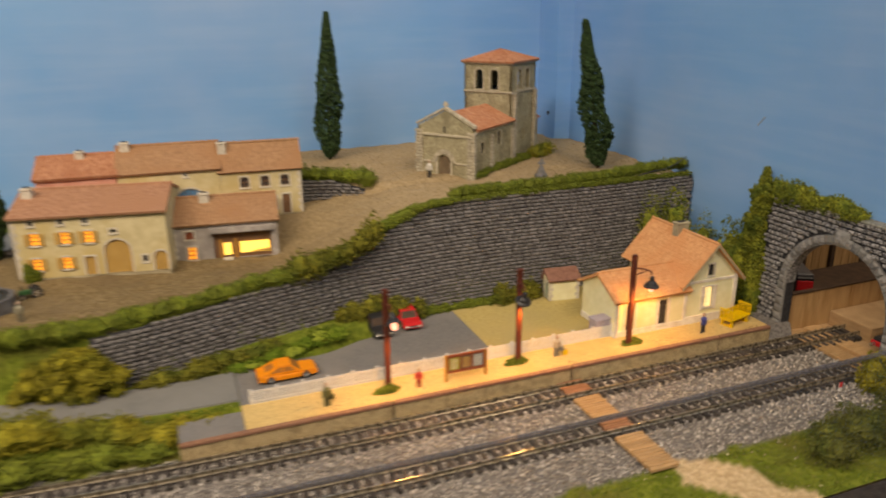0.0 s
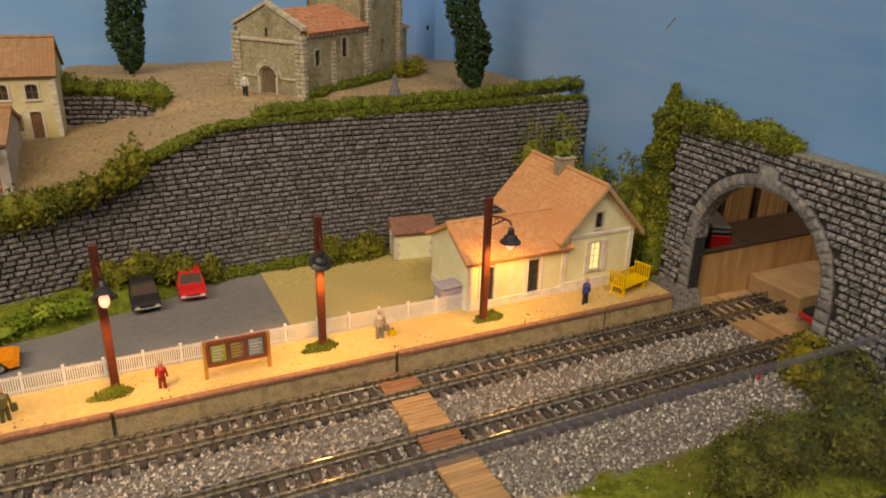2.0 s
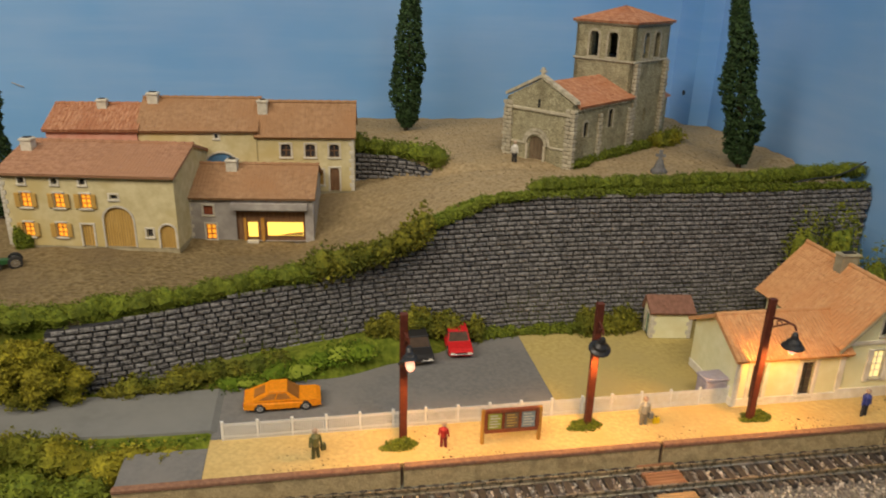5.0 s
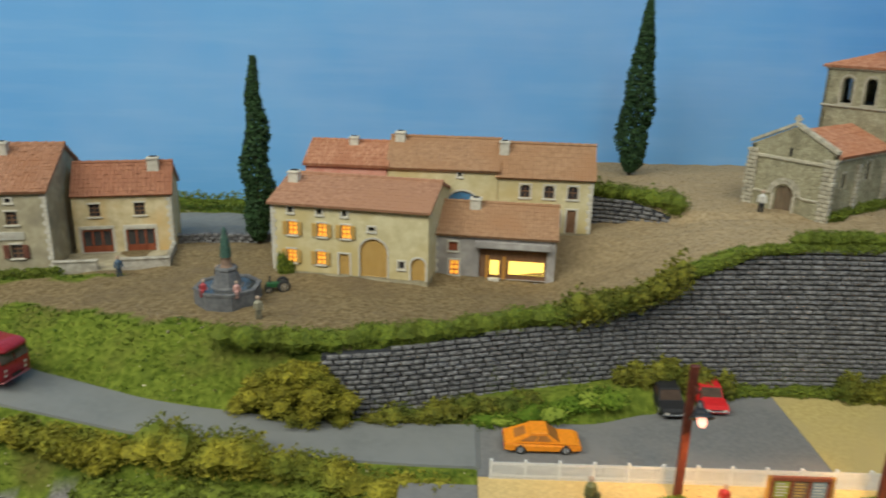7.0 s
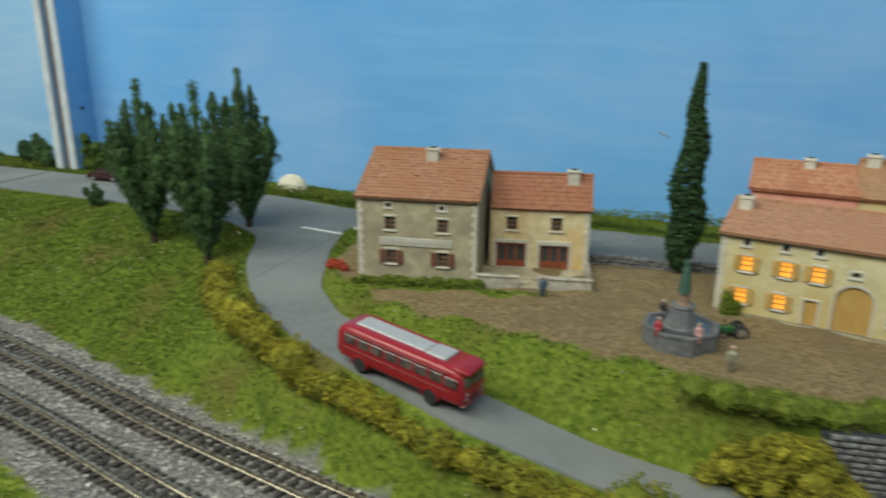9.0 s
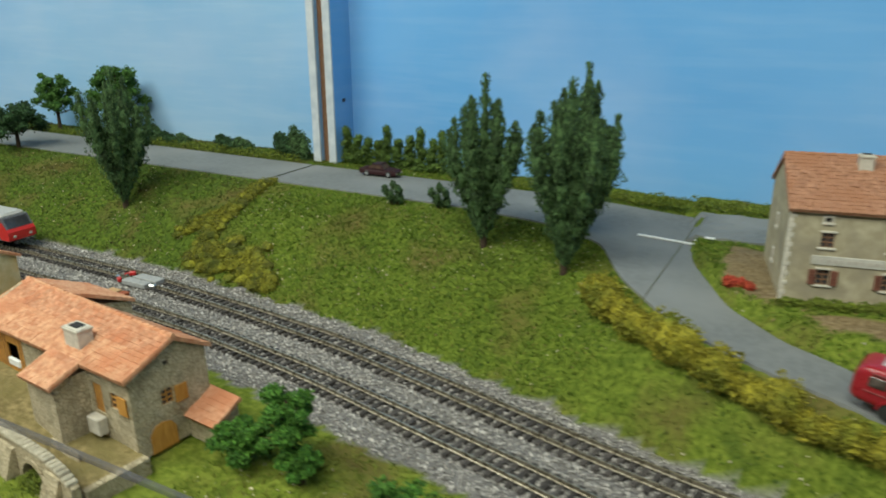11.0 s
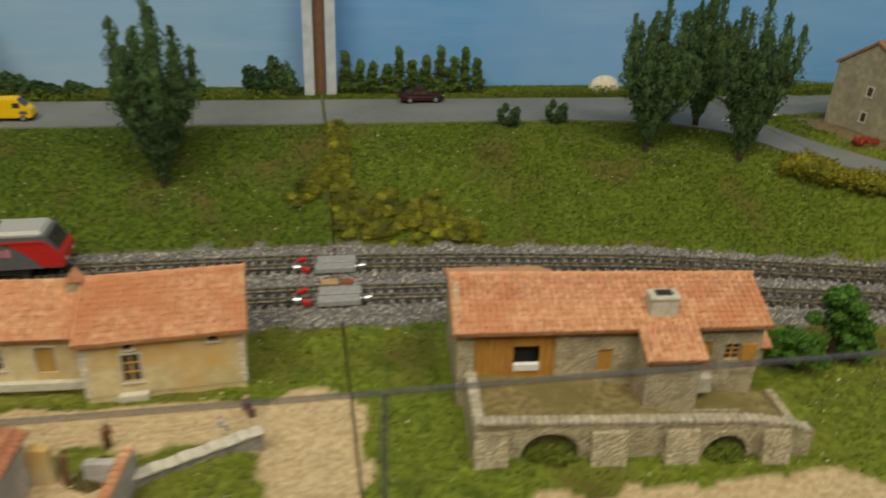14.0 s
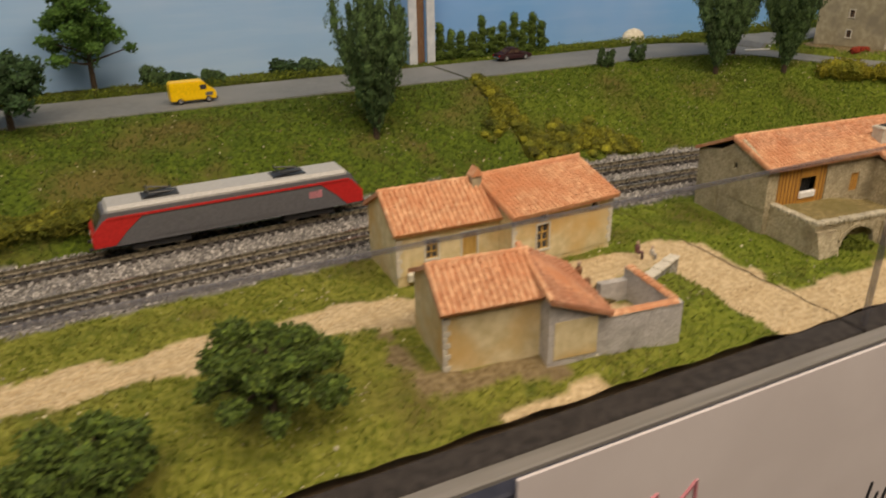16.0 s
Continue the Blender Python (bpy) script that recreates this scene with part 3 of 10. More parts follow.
M_PINK = paint("pink_marker_ink", (0.50, 0.19, 0.22), 0.8)
M_FASCIA = pbr("navy_fascia", (0.022, 0.026, 0.042), (0.034, 0.038, 0.06), 200, 0.6, 0.05)
M_BAR = pbr("grey_aluminium_bar", (0.17, 0.16, 0.145), (0.22, 0.205, 0.19), 200, 0.5, 0.03, stretch=(0.1, 2, 2))
M_EDGEBOARD = pbr("dark_edge_board", (0.02, 0.017, 0.016), (0.045, 0.038, 0.035), 300, 0.9, 0.2)
M_CLEAR = clear("clear_acrylic")
M_ACRYL_EDGE = paint("frosted_acrylic_edge", (0.115, 0.11, 0.125), 0.5, spec=0.2)
M_ACRYL_EDGE.node_tree.nodes["Principled BSDF"].inputs["Alpha"].default_value = 0.45
# white board edge, with the bluish tone of its shadow in the colour
M_PANEL_EDGE = pbr("shaded_white_panel_edge", (0.43, 0.47, 0.52), (0.55, 0.58, 0.61), 150, 0.8, 0.1)
M_HALL = pbr("hall_plaster", (0.55, 0.54, 0.52), (0.62, 0.61, 0.59), 3, 0.9, 0)
M_HALLFLOOR = pbr("hall_floor", (0.22, 0.20, 0.18), (0.28, 0.26, 0.24), 5, 0.6, 0)
M_FLESH = pbr("figure_paint", (0.42, 0.30, 0.22), (0.48, 0.35, 0.26), 900, 0.7, 0)

# ---- the lie of the land ----
def curve(xs, ys, soft=0.02):
    """A smooth line y(x) through a few given places."""
    gx = np.linspace(-1.2, 0.6, 1801)
    gy = np.interp(gx, xs, ys)
    k = max(3, int(soft * 1000) | 1)
    w = np.hanning(k + 2)[1:-1]
    gy = np.convolve(np.pad(gy, k // 2, mode="edge"), w / w.sum(), mode="valid")
    return lambda x: np.interp(x, gx, gy)


JOINT = -0.577
X_WEST, X_EAST, Y_FRONT, Y_BACK = -1.10, 0.316, 0.166, 0.560
far_y = curve([-1.1, -0.86, -0.79, -0.7, -0.6, -0.5, -0.42, -0.28, -0.19, -0.1, -0.02, 0.08, 0.5], [0.332, 0.349, 0.354, 0.358, 0.357, 0.349, 0.339, 0.307, 0.290, 0.277, 0.2715, 0.269, 0.270], 0.06)
near_y = curve([-1.1, -0.86, -0.79, -0.7, -0.6, -0.5, -0.42, -0.31, -0.238, -0.15, -0.05, 0.08, 0.5], [0.294, 0.312, 0.3175, 0.3235, 0.3245, 0.319, 0.308, 0.285, 0.268, 0.252, 0.240, 0.236, 0.235], 0.06)
bed_far = curve([-1.1, -0.86, -0.6, -0.41, -0.26, -0.20, -0.10, 0.02, 0.5], [0.016, 0.016, 0.021, 0.022, 0.016, 0.0118, 0.0100, 0.012, 0.012])
bed_near = curve([-1.1, -0.86, -0.6, -0.4, -0.3, 0.0, 0.1, 0.5], [0.017, 0.017, 0.026, 0.025, 0.022, 0.024, 0.032, 0.033])
road_near = curve([-1.1, -0.42, -0.36, -0.325, -0.305, -0.27, -0.235, -0.2, -0.15, -0.1, -0.05, 0.02], [0.462, 0.464, 0.455, 0.44, 0.40, 0.358, 0.337, 0.323, 0.307, 0.306, 0.305, 0.305], 0.02)
road_far = curve([-0.29, -0.28, -0.254, -0.23, -0.19, -0.15, -0.11, -0.06, 0.0, 0.05], [0.52, 0.445, 0.391, 0.367, 0.347, 0.334, 0.330, 0.331, 0.334, 0.336], 0.012)
road_z = curve([-1.1, -0.36, -0.31, -0.27, -0.21, -0.15, -0.1, -0.05, 0.0, 0.05], [0.037, 0.037, 0.034, 0.032, 0.030, 0.024, 0.014, 0.008, 0.006, 0.006], 0.04)
wall_y = curve([-0.05, -0.02, 0.01, 0.045, 0.09, 0.14, 0.32], [0.333, 0.338, 0.346, 0.356, 0.368, 0.371, 0.371], 0.03)
wall_top = curve([-0.05, 0.0, 0.045, 0.065, 0.092, 0.104, 0.118, 0.133, 0.166, 0.22, 0.32], [0.034, 0.037, 0.040, 0.042, 0.049, 0.056, 0.062, 0.069, 0.070, 0.071, 0.071], 0.012)
sw_y = curve([0.06, 0.0785, 0.09, 0.10, 0.108, 0.116, 0.13], [0.4575, 0.4575, 0.4560, 0.4525, 0.4480, 0.4420, 0.4300], 0.008)
rise = curve([-0.28, -0.23, -0.19, -0.15, -0.1, -0.083, -0.04], [0.012, 0.015, 0.02, 0.026, 0.022, 0.014, 0.010])
front_z = curve([-0.3, -0.1, -0.03, 0.0, 0.05, 0.08, 0.105, 0.13, 0.2, 0.33], [0.037, 0.040, 0.0408, 0.0384, 0.0376, 0.046, 0.059, 0.068, 0.069, 0.068], 0.02)
back_z = curve([-0.3, -0.1, 0.0, 0.07, 0.1, 0.14, 0.2, 0.33], [0.037, 0.041, 0.048, 0.054, 0.058, 0.067, 0.068, 0.067], 0.02)


def smooth(a, b, v):
    t = np.clip((v - a) / (b - a), 0, 1)
    return t * t * (3 - 2 * t)


def plateau(x, y):
    z = front_z(x) + (back_z(x) - front_z(x)) * smooth(0.405, 0.445, y)
    z = z + (0.037 - z) * smooth(0.445, 0.475, y) * (1 - smooth(-0.06, 0.0, x))
    return z + np.maximum(0, 0.069 - z) * smooth(0.0010, 0.0040, y - sw_y(x)) * smooth(0.072, 0.078, x)


def ground_z(x, y):
    """Height of the ground at x, y."""
    x, y = np.asarray(x, float), np.asarray(y, float)
    fore = -0.0035 + 0 * x
    fore = fore + 0.006 * smooth(0.05, 0.10, near_y(x) - y) * (1 - smooth(-0.62, -0.60, x)) - 0.004 * smooth(0.195, 0.17, y) * (1 - smooth(-0.62, -0.60, x))
    toe, top = far_y(x) + bed_far(x), road_near(x)
    t = np.clip((y - toe) / np.maximum(top - toe, 0.004), 0, 1)
    humps = 0.0011 * (np.sin(x * 61 + 2.1 * np.sin(y * 47)) + np.sin(x * 29 - y * 83 + 1.3))
    bank = -0.0035 + (road_z(x) + 0.0035) * (0.50 * t + 0.50 * np.sin(np.pi * t / 2)) + (0.0032 + humps) * np.sin(np.pi * t) * smooth(0.0, 0.05, top - toe)
    z = np.where(y < toe, fore, bank)
    z = np.where(y >= top, road_z(x), z)
    # grass rise from the road to the village square
    far = road_far(x)
    up = smooth(0, 1, (y - far) / rise(x))
    east = x > -0.295
    z = np.where(east & (y > far), road_z(x) + (plateau(x, y) - road_z(x)) * up, z)
    # station floor and the terrace behind the retaining wall
    st = x > -0.035
    floor = np.where(y < 0.278, -0.0035, 0.0046)
    floor = np.where(x < 0.018, np.where(y < 0.30, -0.0035, road_z(x)), floor)
    kerb = np.where(x < 0.055, 0.337, 0.339 + 0.01 * smooth(0.06, 0.093, x))
    floor = floor + 0.008 * smooth(0.0, 0.012, y - kerb) * smooth(0.12, 0.09, x) * smooth(-0.03, -0.01, x)
    z = np.where(st & (y < wall_y(x) + 0.002), floor, z)
    z = np.where(st & (y >= wall_y(x) + 0.002), np.maximum(np.minimum(plateau(x, y), wall_top(x) - 0.001 + (y - wall_y(x)) * 0.6), 0.02), z)
    bumps = 0.0007 * np.sin(x * 190 + 3 * np.sin(y * 90)) * np.sin(y * 210 + 2 * np.sin(x * 70))
    flat = ((y > top - 0.002) & (y < far + 0.002)) | ((y > near_y(x) - bed_near(x)) & (y < toe)) | (st & (y < wall_y(x))) | ((x < -0.3) & (y > top - 0.004))
    return z + np.where(flat, 0, bumps)


def near_line(x, y, ax, ay, bx, by):
    t = np.clip(((x - ax) * (bx - ax) + (y - ay) * (by - ay)) / ((bx - ax) ** 2 + (by - ay) ** 2), 0, 1)
    return np.hypot(x - ax - t * (bx - ax), y - ay - t * (by - ay))


def wobble(x, y, f=160.0):
    return 0.5 * np.sin(x * f + 1.7 * np.sin(y * f * 0.8)) + 0.5 * np.sin(y * f * 1.2 + 1.3 * np.sin(x * f * 0.7))


def is_ballast(x, y):
    w = 0.0025 * wobble(x, y, 240)
    return (y > near_y(x) - bed_near(x) + w) & (y < far_y(x) + bed_far(x) + w) & ~((x > -0.009) & (y > 0.2775)) | ((x > 0.2985) & (y > 0.25) & (y < 0.3000 + w))


def is_path(x, y):
    w = 0.003 * wobble(x, y, 200)
    d = near_line(x, y, -1.1, 0.236, -0.86, 0.2475) - 0.0135
    d = np.minimum(d, near_line(x, y, -0.86, 0.2475, -0.73, 0.247) - 0.0140)
    d = np.minimum(d, near_line(x, y, -0.73, 0.238, -0.60, 0.233) - 0.013)
    d = np.minimum(d, near_line(x, y, -0.602, 0.236, -0.592, 0.243) - 0.012)
    d = np.minimum(d, near_line(x, y, -0.59, 0.238, -0.593, 0.165) - 0.0175)
    d = np.minimum(d, near_line(x, y, -0.575, 0.166, -0.42, 0.164) - 0.023)
    d = np.minimum(d, near_line(x, y, -0.715, 0.166, -0.69, 0.169) - 0.005)
    d = np.minimum(d, near_line(x, y, -0.671, 0.199, -0.656, 0.198) - 0.0115)
    d = np.minimum(d, near_line(x, y, 0.185, 0.20, 0.205, 0.166) - 0.010)
    return d < w


def is_soil(x, y):
    w = 0.003 * wobble(x, y, 180)
    square = (x > -0.262 + w) & (y > road_far(x) + rise(x) + w) & (y < 0.462) & (x < -0.03)
    square = square & (near_line(x, y, -0.25, 0.385, -0.15, 0.402) > 0.0035 + w)
    hill = (x >= -0.03) & (y > wall_y(x) + 0.012 + w)
    barn = (near_line(x, y, -0.738, 0.191, -0.695, 0.1835) < 0.0050 + w) | (near_line(x, y, -0.738, 0.191, -0.738, 0.222) < 0.0035 + w)
    return square | hill | barn


def land(name, x0, x1, label):
    step = 0.003
    nx, ny = int(round((x1 - x0) / step)) + 1, int(round((Y_BACK - Y_FRONT) / step)) + 1
    gx, gy = np.meshgrid(np.linspace(x0, x1, nx), np.linspace(Y_FRONT, Y_BACK, ny))
    v = np.stack([gx, gy, ground_z(gx, gy)], -1).reshape(-1, 3)
    i = (np.arange(ny - 1)[:, None] * nx + np.arange(nx - 1)[None]).reshape(-1)
    q = np.stack([i, i + 1, i + nx + 1, i + nx], 1)
    ob = arrays(name, v, q, M_LAND, smooth=True)
    att = ob.data.color_attributes.new("cover", "FLOAT_COLOR", "POINT")
    x, y = v[:, 0], v[:, 1]
    c = np.stack([is_soil(x, y), is_path(x, y), is_ballast(x, y), np.where(y < near_y(x), 1.0, np.where(x < JOINT, 0.0, 0.40 + 0.32 * smooth(-0.36, -0.22, x + 0.02 * wobble(x, y, 90))))], 1).astype(np.float32)
    att.data.foreach_set("color", c.ravel())
    return tagged(ob, label, "ground", kind="structure")


def land_material():
    """Grass, brown soil, pale sand and gravel, told apart by the cover attribute."""
    m = bpy.data.materials.new("land")
    m.use_nodes = True
    n, l = m.node_tree.nodes, m.node_tree.links
    bsdf = n["Principled BSDF"]
    bsdf.inputs["Roughness"].default_value = 0.95
    bsdf.inputs["Specular IOR Level"].default_value = 0.15
    geo, att, sep = n.new("ShaderNodeNewGeometry"), n.new("ShaderNodeAttribute"), n.new("ShaderNodeSeparateColor")
    att.attribute_name = "cover"
    l.new(att.outputs["Color"], sep.inputs["Color"])

    def tone(a, b, scale, lo=0.35, hi=0.65, stretch=None):
        t, r, k = n.new("ShaderNodeTexNoise"), n.new("ShaderNodeMapRange"), n.new("ShaderNodeMix")
        t.inputs["Scale"].default_value, t.inputs["Detail"].default_value = scale, 6
        if stretch:
            mp = n.new("ShaderNodeMapping")
            mp.inputs["Scale"].default_value = stretch
            l.new(geo.outputs["Position"], mp.inputs["Vector"])
            l.new(mp.outputs["Vector"], t.inputs["Vector"])
        else:
            l.new(geo.outputs["Position"], t.inputs["Vector"])
        r.inputs["From Min"].default_value, r.inputs["From Max"].default_value = lo, hi
        l.new(t.outputs["Fac"], r.inputs["Value"])
        k.data_type = "RGBA"
        l.new(r.outputs["Result"], k.inputs[0])
        for s, v in ((k.inputs[6], a), (k.inputs[7], b)):
            if isinstance(v, tuple):
                s.default_value = (*v, 1)
            else:
                l.new(v, s)
        return k.outputs[2], t.outputs["Fac"]

    near_turf, gh = tone((0.095, 0.130, 0.013), (0.20, 0.240, 0.034), 420)
    straw_turf, _ = tone((0.115, 0.130, 0.016), (0.24, 0.240, 0.048), 420)
    where, west, wk = n.new("ShaderNodeSeparateXYZ"), n.new("ShaderNodeMapRange"), n.new("ShaderNodeMix")
    l.new(geo.outputs["Position"], where.inputs[0])
    west.inputs["From Min"].default_value, west.inputs["From Max"].default_value = -0.60, -0.70
    l.new(where.outputs[0], west.inputs["Value"])
    wk.data_type = "RGBA"
    l.new(west.outputs["Result"], wk.inputs[0])
    l.new(near_turf, wk.inputs[6])
    l.new(straw_turf, wk.inputs[7])
    near_turf = wk.outputs[2]
    bank_turf, _ = tone((0.038, 0.062, 0.008), (0.105, 0.150, 0.017), 420)
    bank_turf, _ = tone(bank_turf, (0.115, 0.085, 0.03), 34, 0.56, 0.74)
    pick = n.new("ShaderNodeMix")
    pick.data_type = "RGBA"
    l.new(att.outputs["Alpha"], pick.inputs[0])
    l.new(bank_turf, pick.inputs[6])
    l.new(near_turf, pick.inputs[7])
    fine = pick.outputs[2]
    grass, _ = tone(fine, (0.125, 0.105, 0.03), 24, 0.52, 0.70)
    grass, _ = tone(grass, (0.055, 0.085, 0.012), 70, 0.55, 0.80)
    soil, sh = tone((0.135, 0.096, 0.046), (0.255, 0.192, 0.104), 520, stretch=(0.9, 1.1, 1))
    soil, _ = tone(soil, (0.155, 0.115, 0.068), 40, 0.5, 0.8)
    # lighter soil towards the east hill: the houses' weaker light put into the colour
    dry, _ = tone((0.275, 0.200, 0.110), (0.42, 0.32, 0.190), 520)
    far_east = n.new("ShaderNodeSeparateXYZ")
    l.new(geo.outputs["Position"], far_east.inputs[0])
    hill, k = n.new("ShaderNodeMapRange"), n.new("ShaderNodeMix")
    hill.inputs["From Min"].default_value, hill.inputs["From Max"].default_value = 0.04, 0.13
    l.new(far_east.outputs[0], hill.inputs["Value"])
    k.data_type = "RGBA"
    l.new(hill.outputs["Result"], k.inputs[0])
    l.new(soil, k.inputs[6])
    l.new(dry, k.inputs[7])
    soil = k.outputs[2]
    sand, ph = tone((0.44, 0.32, 0.18), (0.64, 0.50, 0.31), 480)
    stone, bh = tone((0.11, 0.10, 0.10), (0.26, 0.25, 0.235), 800)
    out, height = grass, gh
    for k, (col, h) in enumerate(((soil, sh), (sand, ph), (stone, bh))):
        mx, mh = n.new("ShaderNodeMix"), n.new("ShaderNodeMix")
        mx.data_type, mh.data_type = "RGBA", "FLOAT"
        l.new(sep.outputs[k], mx.inputs[0])
        l.new(out, mx.inputs[6])
        l.new(col, mx.inputs[7])
        l.new(sep.outputs[k], mh.inputs[0])
        l.new(height, mh.inputs[2])
        l.new(h, mh.inputs[3])
        out, height = mx.outputs[2], mh.outputs[0]
    l.new(out, bsdf.inputs["Base Color"])
    bp = n.new("ShaderNodeBump")
    bp.inputs["Strength"].default_value, bp.inputs["Distance"].default_value = 0.9, 0.0012
    l.new(height, bp.inputs["Height"])
    l.new(bp.outputs["Normal"], bsdf.inputs["Normal"])
    return m


M_LAND = land_material()
land("ground_west", X_WEST, JOINT - 0.0005, "model railway landscape with grass banks, sandy tracks and gravel")
land("ground_east", JOINT + 0.0005, X_EAST, "model railway landscape with grass banks, brown soil square and gravel")


def ribbon(name, xs, near, far, lift, material, label, category="road", across=6):
    """A road surface laid on the ground, with a thin edge."""
    xs = np.asarray(xs)
    rows = []
    for k in range(across + 1):
        y = near + (far - near) * k / across
        rows.append(np.stack([xs, y, ground_z(xs, np.clip(y, near + 0.003, np.maximum(far - 0.003, near + 0.003))) + lift], 1))
    rows.insert(0, rows[0] - np.array([0, 0.0004, 0.003]))
    rows.append(rows[-1] + np.array([0, 0.0004, -0.003]))
    v = np.concatenate(rows)
    nx = len(xs)
    i = (np.arange(len(rows) - 1)[:, None] * nx + np.arange(nx - 1)[None]).reshape(-1)
    ob = arrays(name, v, np.stack([i, i + 1, i + nx + 1, i + nx], 1), material, smooth=False)
    return tagged(ob, label, category, kind="structure")


xs = np.linspace(X_WEST, JOINT - 0.001, 120)
ribbon("road_west", xs, road_near(xs) + 0.001, 0.520 + 0 * xs, 0.0009, M_ROAD, "smooth light grey painted model road along the backdrop")
xs = np.linspace(JOINT + 0.001, -0.288, 90)
ribbon("road_junction", xs, road_near(xs) + 0.001, 0.520 + 0 * xs, 0.0009, M_ROAD, "smooth light grey painted model road with a junction")
xs = np.linspace(-0.2875, 0.02, 120)
ribbon("road_lane", xs, road_near(xs) + 0.001, np.maximum(np.minimum(road_far(xs), 0.47), road_near(xs) + 0.004) - 0.001, 0.0010, M_ROAD, "smooth grey lane that bends down to the station")
xs = np.linspace(-0.2875, 0.02, 60)
ribbon("road_village", xs, 0.472 + 0 * xs, 0.520 + 0 * xs, 0.0012, M_ROAD, "light grey painted road behind the village houses")

# white stop line where the lane meets the upper road
bm = bmesh.new()
for k in range(8):
    x = -0.312 + k * 0.005
    box(bm, x, x + 0.005, 0.4652 + 0.0002 * k, 0.4672 + 0.0002 * k, float(ground_z(x, 0.468)) + 0.0010, float(ground_z(x, 0.468)) + 0.0016)
link_tags(part("stop_line", bm, M_WHITE), "structure", "white painted stop line across the lane", "road marking")

# station forecourt
bm = bmesh.new()
xs = np.linspace(0.018, 0.1455, 20)
lo = [bm.verts.new((x, 0.301, 0.0058)) for x in xs]
hi = [bm.verts.new((x, min(float(wall_y(x)) - 0.006, 0.366) if x > 0.093 else 0.338 + 0.01 * smooth(0.06, 0.093, x), 0.0058)) for x in xs]
for i in range(19):
    bm.faces.new((lo[i], lo[i + 1], hi[i + 1], hi[i]))
link_tags(part("forecourt", bm, M_ASPHALT), "structure", "dark grey asphalt car park of the station", "car park")
bm = boxed(0.1455, 0.262, 0.301, 0.3705, 0.003, 0.0060)
link_tags(part("station_yard", bm, M_YARD), "structure", "flat mustard yellow sanded station yard", "yard")

# platform
platform = thing("platform", label="sandy station platform with a brown edge and stone face", category="platform", kind="structure")
part("platform_top", boxed(0.018, 0.299, 0.2795, 0.3008, 0.002, 0.0064), M_PLATFORM, platform)
for a, b in ((-0.009, 0.0815), (0.0828, 0.1735), (0.1748, 0.2638), (0.2646, 0.299)):
    part("edge_slab", boxed(a, b, 0.2772, 0.2797, 0.0050, 0.0067, 0.0003), M_PLAT_EDGE, platform, "red-brown platform edge slab")
    part("stone_face", boxed(a, b, 0.2778, 0.2797, -0.0040, 0.0050), M_PLAT_STONE, platform, "pale stone platform face")
# thin dark strips added as the shade in the cracks between slabs
for x in (0.0821, 0.1741, 0.2642):
    part("gap_post", boxed(x - 0.0003, x + 0.0003, 0.2780, 0.2795, -0.004, 0.0060), M_DARKWOOD, platform)
part("ramp_slab", boxed(-0.009, 0.018, 0.2797, 0.2975, -0.003, 0.0056, 0.0003), M_ASPHALT, platform, "dark grey slab at the platform end")


# ---- tracks ----
def track(name, line, x0, x1, label):
    top = thing(name, label=label, category="railway track")
    xs = np.arange(x0, x1, 0.002)
    ys = line(xs)
    d = np.stack([np.gradient(xs), np.gradient(ys)], 1)
    d /= np.linalg.norm(d, axis=1)[:, None]
    nrm = np.stack([-d[:, 1], d[:, 0]], 1)
    shape = [(-0.0007, -0.0021), (-0.0007, -0.0018), (-0.0002, -0.0015), (-0.0002, -0.0007), (-0.0004, -0.0004), (-0.0004, 0.0), (0.0004, 0.0), (0.0004, -0.0004), (0.0002, -0.0007), (0.0002, -0.0015), (0.0007, -0.0018), (0.0007, -0.0021)]
    for side in (-0.0048, 0.0048):
        v = np.concatenate([np.column_stack([xs + nrm[:, 0] * (side + s), ys + nrm[:, 1] * (side + s), np.full(len(xs), z)]) for s, z in shape])
        i = (np.arange(len(shape) - 1)[:, None] * len(xs) + np.arange(len(xs) - 1)[None]).reshape(-1)
        arrays("rail", v, np.stack([i, i + 1, i + len(xs) + 1, i + len(xs)], 1), M_RAIL, top)
    me = None
    run = np.concatenate([[0], np.cumsum(np.hypot(np.diff(xs), np.diff(ys)))])
    for s in np.arange(0.001, run[-1], 0.0049):
        x = float(np.interp(s, run, xs))
        y = float(line(x))
        a = math.degrees(math.atan2(float(line(x + 0.002) - line(x - 0.002)), 0.004))
        if me is None:
            ob = part("sleeper", boxed(-0.0012, 0.0012, -0.0088, 0.0088, -0.0040, -0.0018, 0.0002), M_SLEEPER, top)
            me = ob.data
        else:
            ob = new("sleeper", me)
            ob.parent = top
        ob.matrix_basis = pose(x, y, 0, 0, 0, a)
    return top


track("railway_track", far_y, -1.09, JOINT - 0.0005, "single model railway track with bronze rails and dark sleepers")
track("railway_track", far_y, JOINT + 0.0005, 0.47, "single model railway track with bronze rails beside the platform")
track("railway_track", near_y, -1.09, JOINT - 0.0005, "single model railway track with bronze rails on grey gravel")
track("railway_track", near_y, JOINT + 0.0005, 0.47, "single model railway track with bronze rails that curves past the lane")

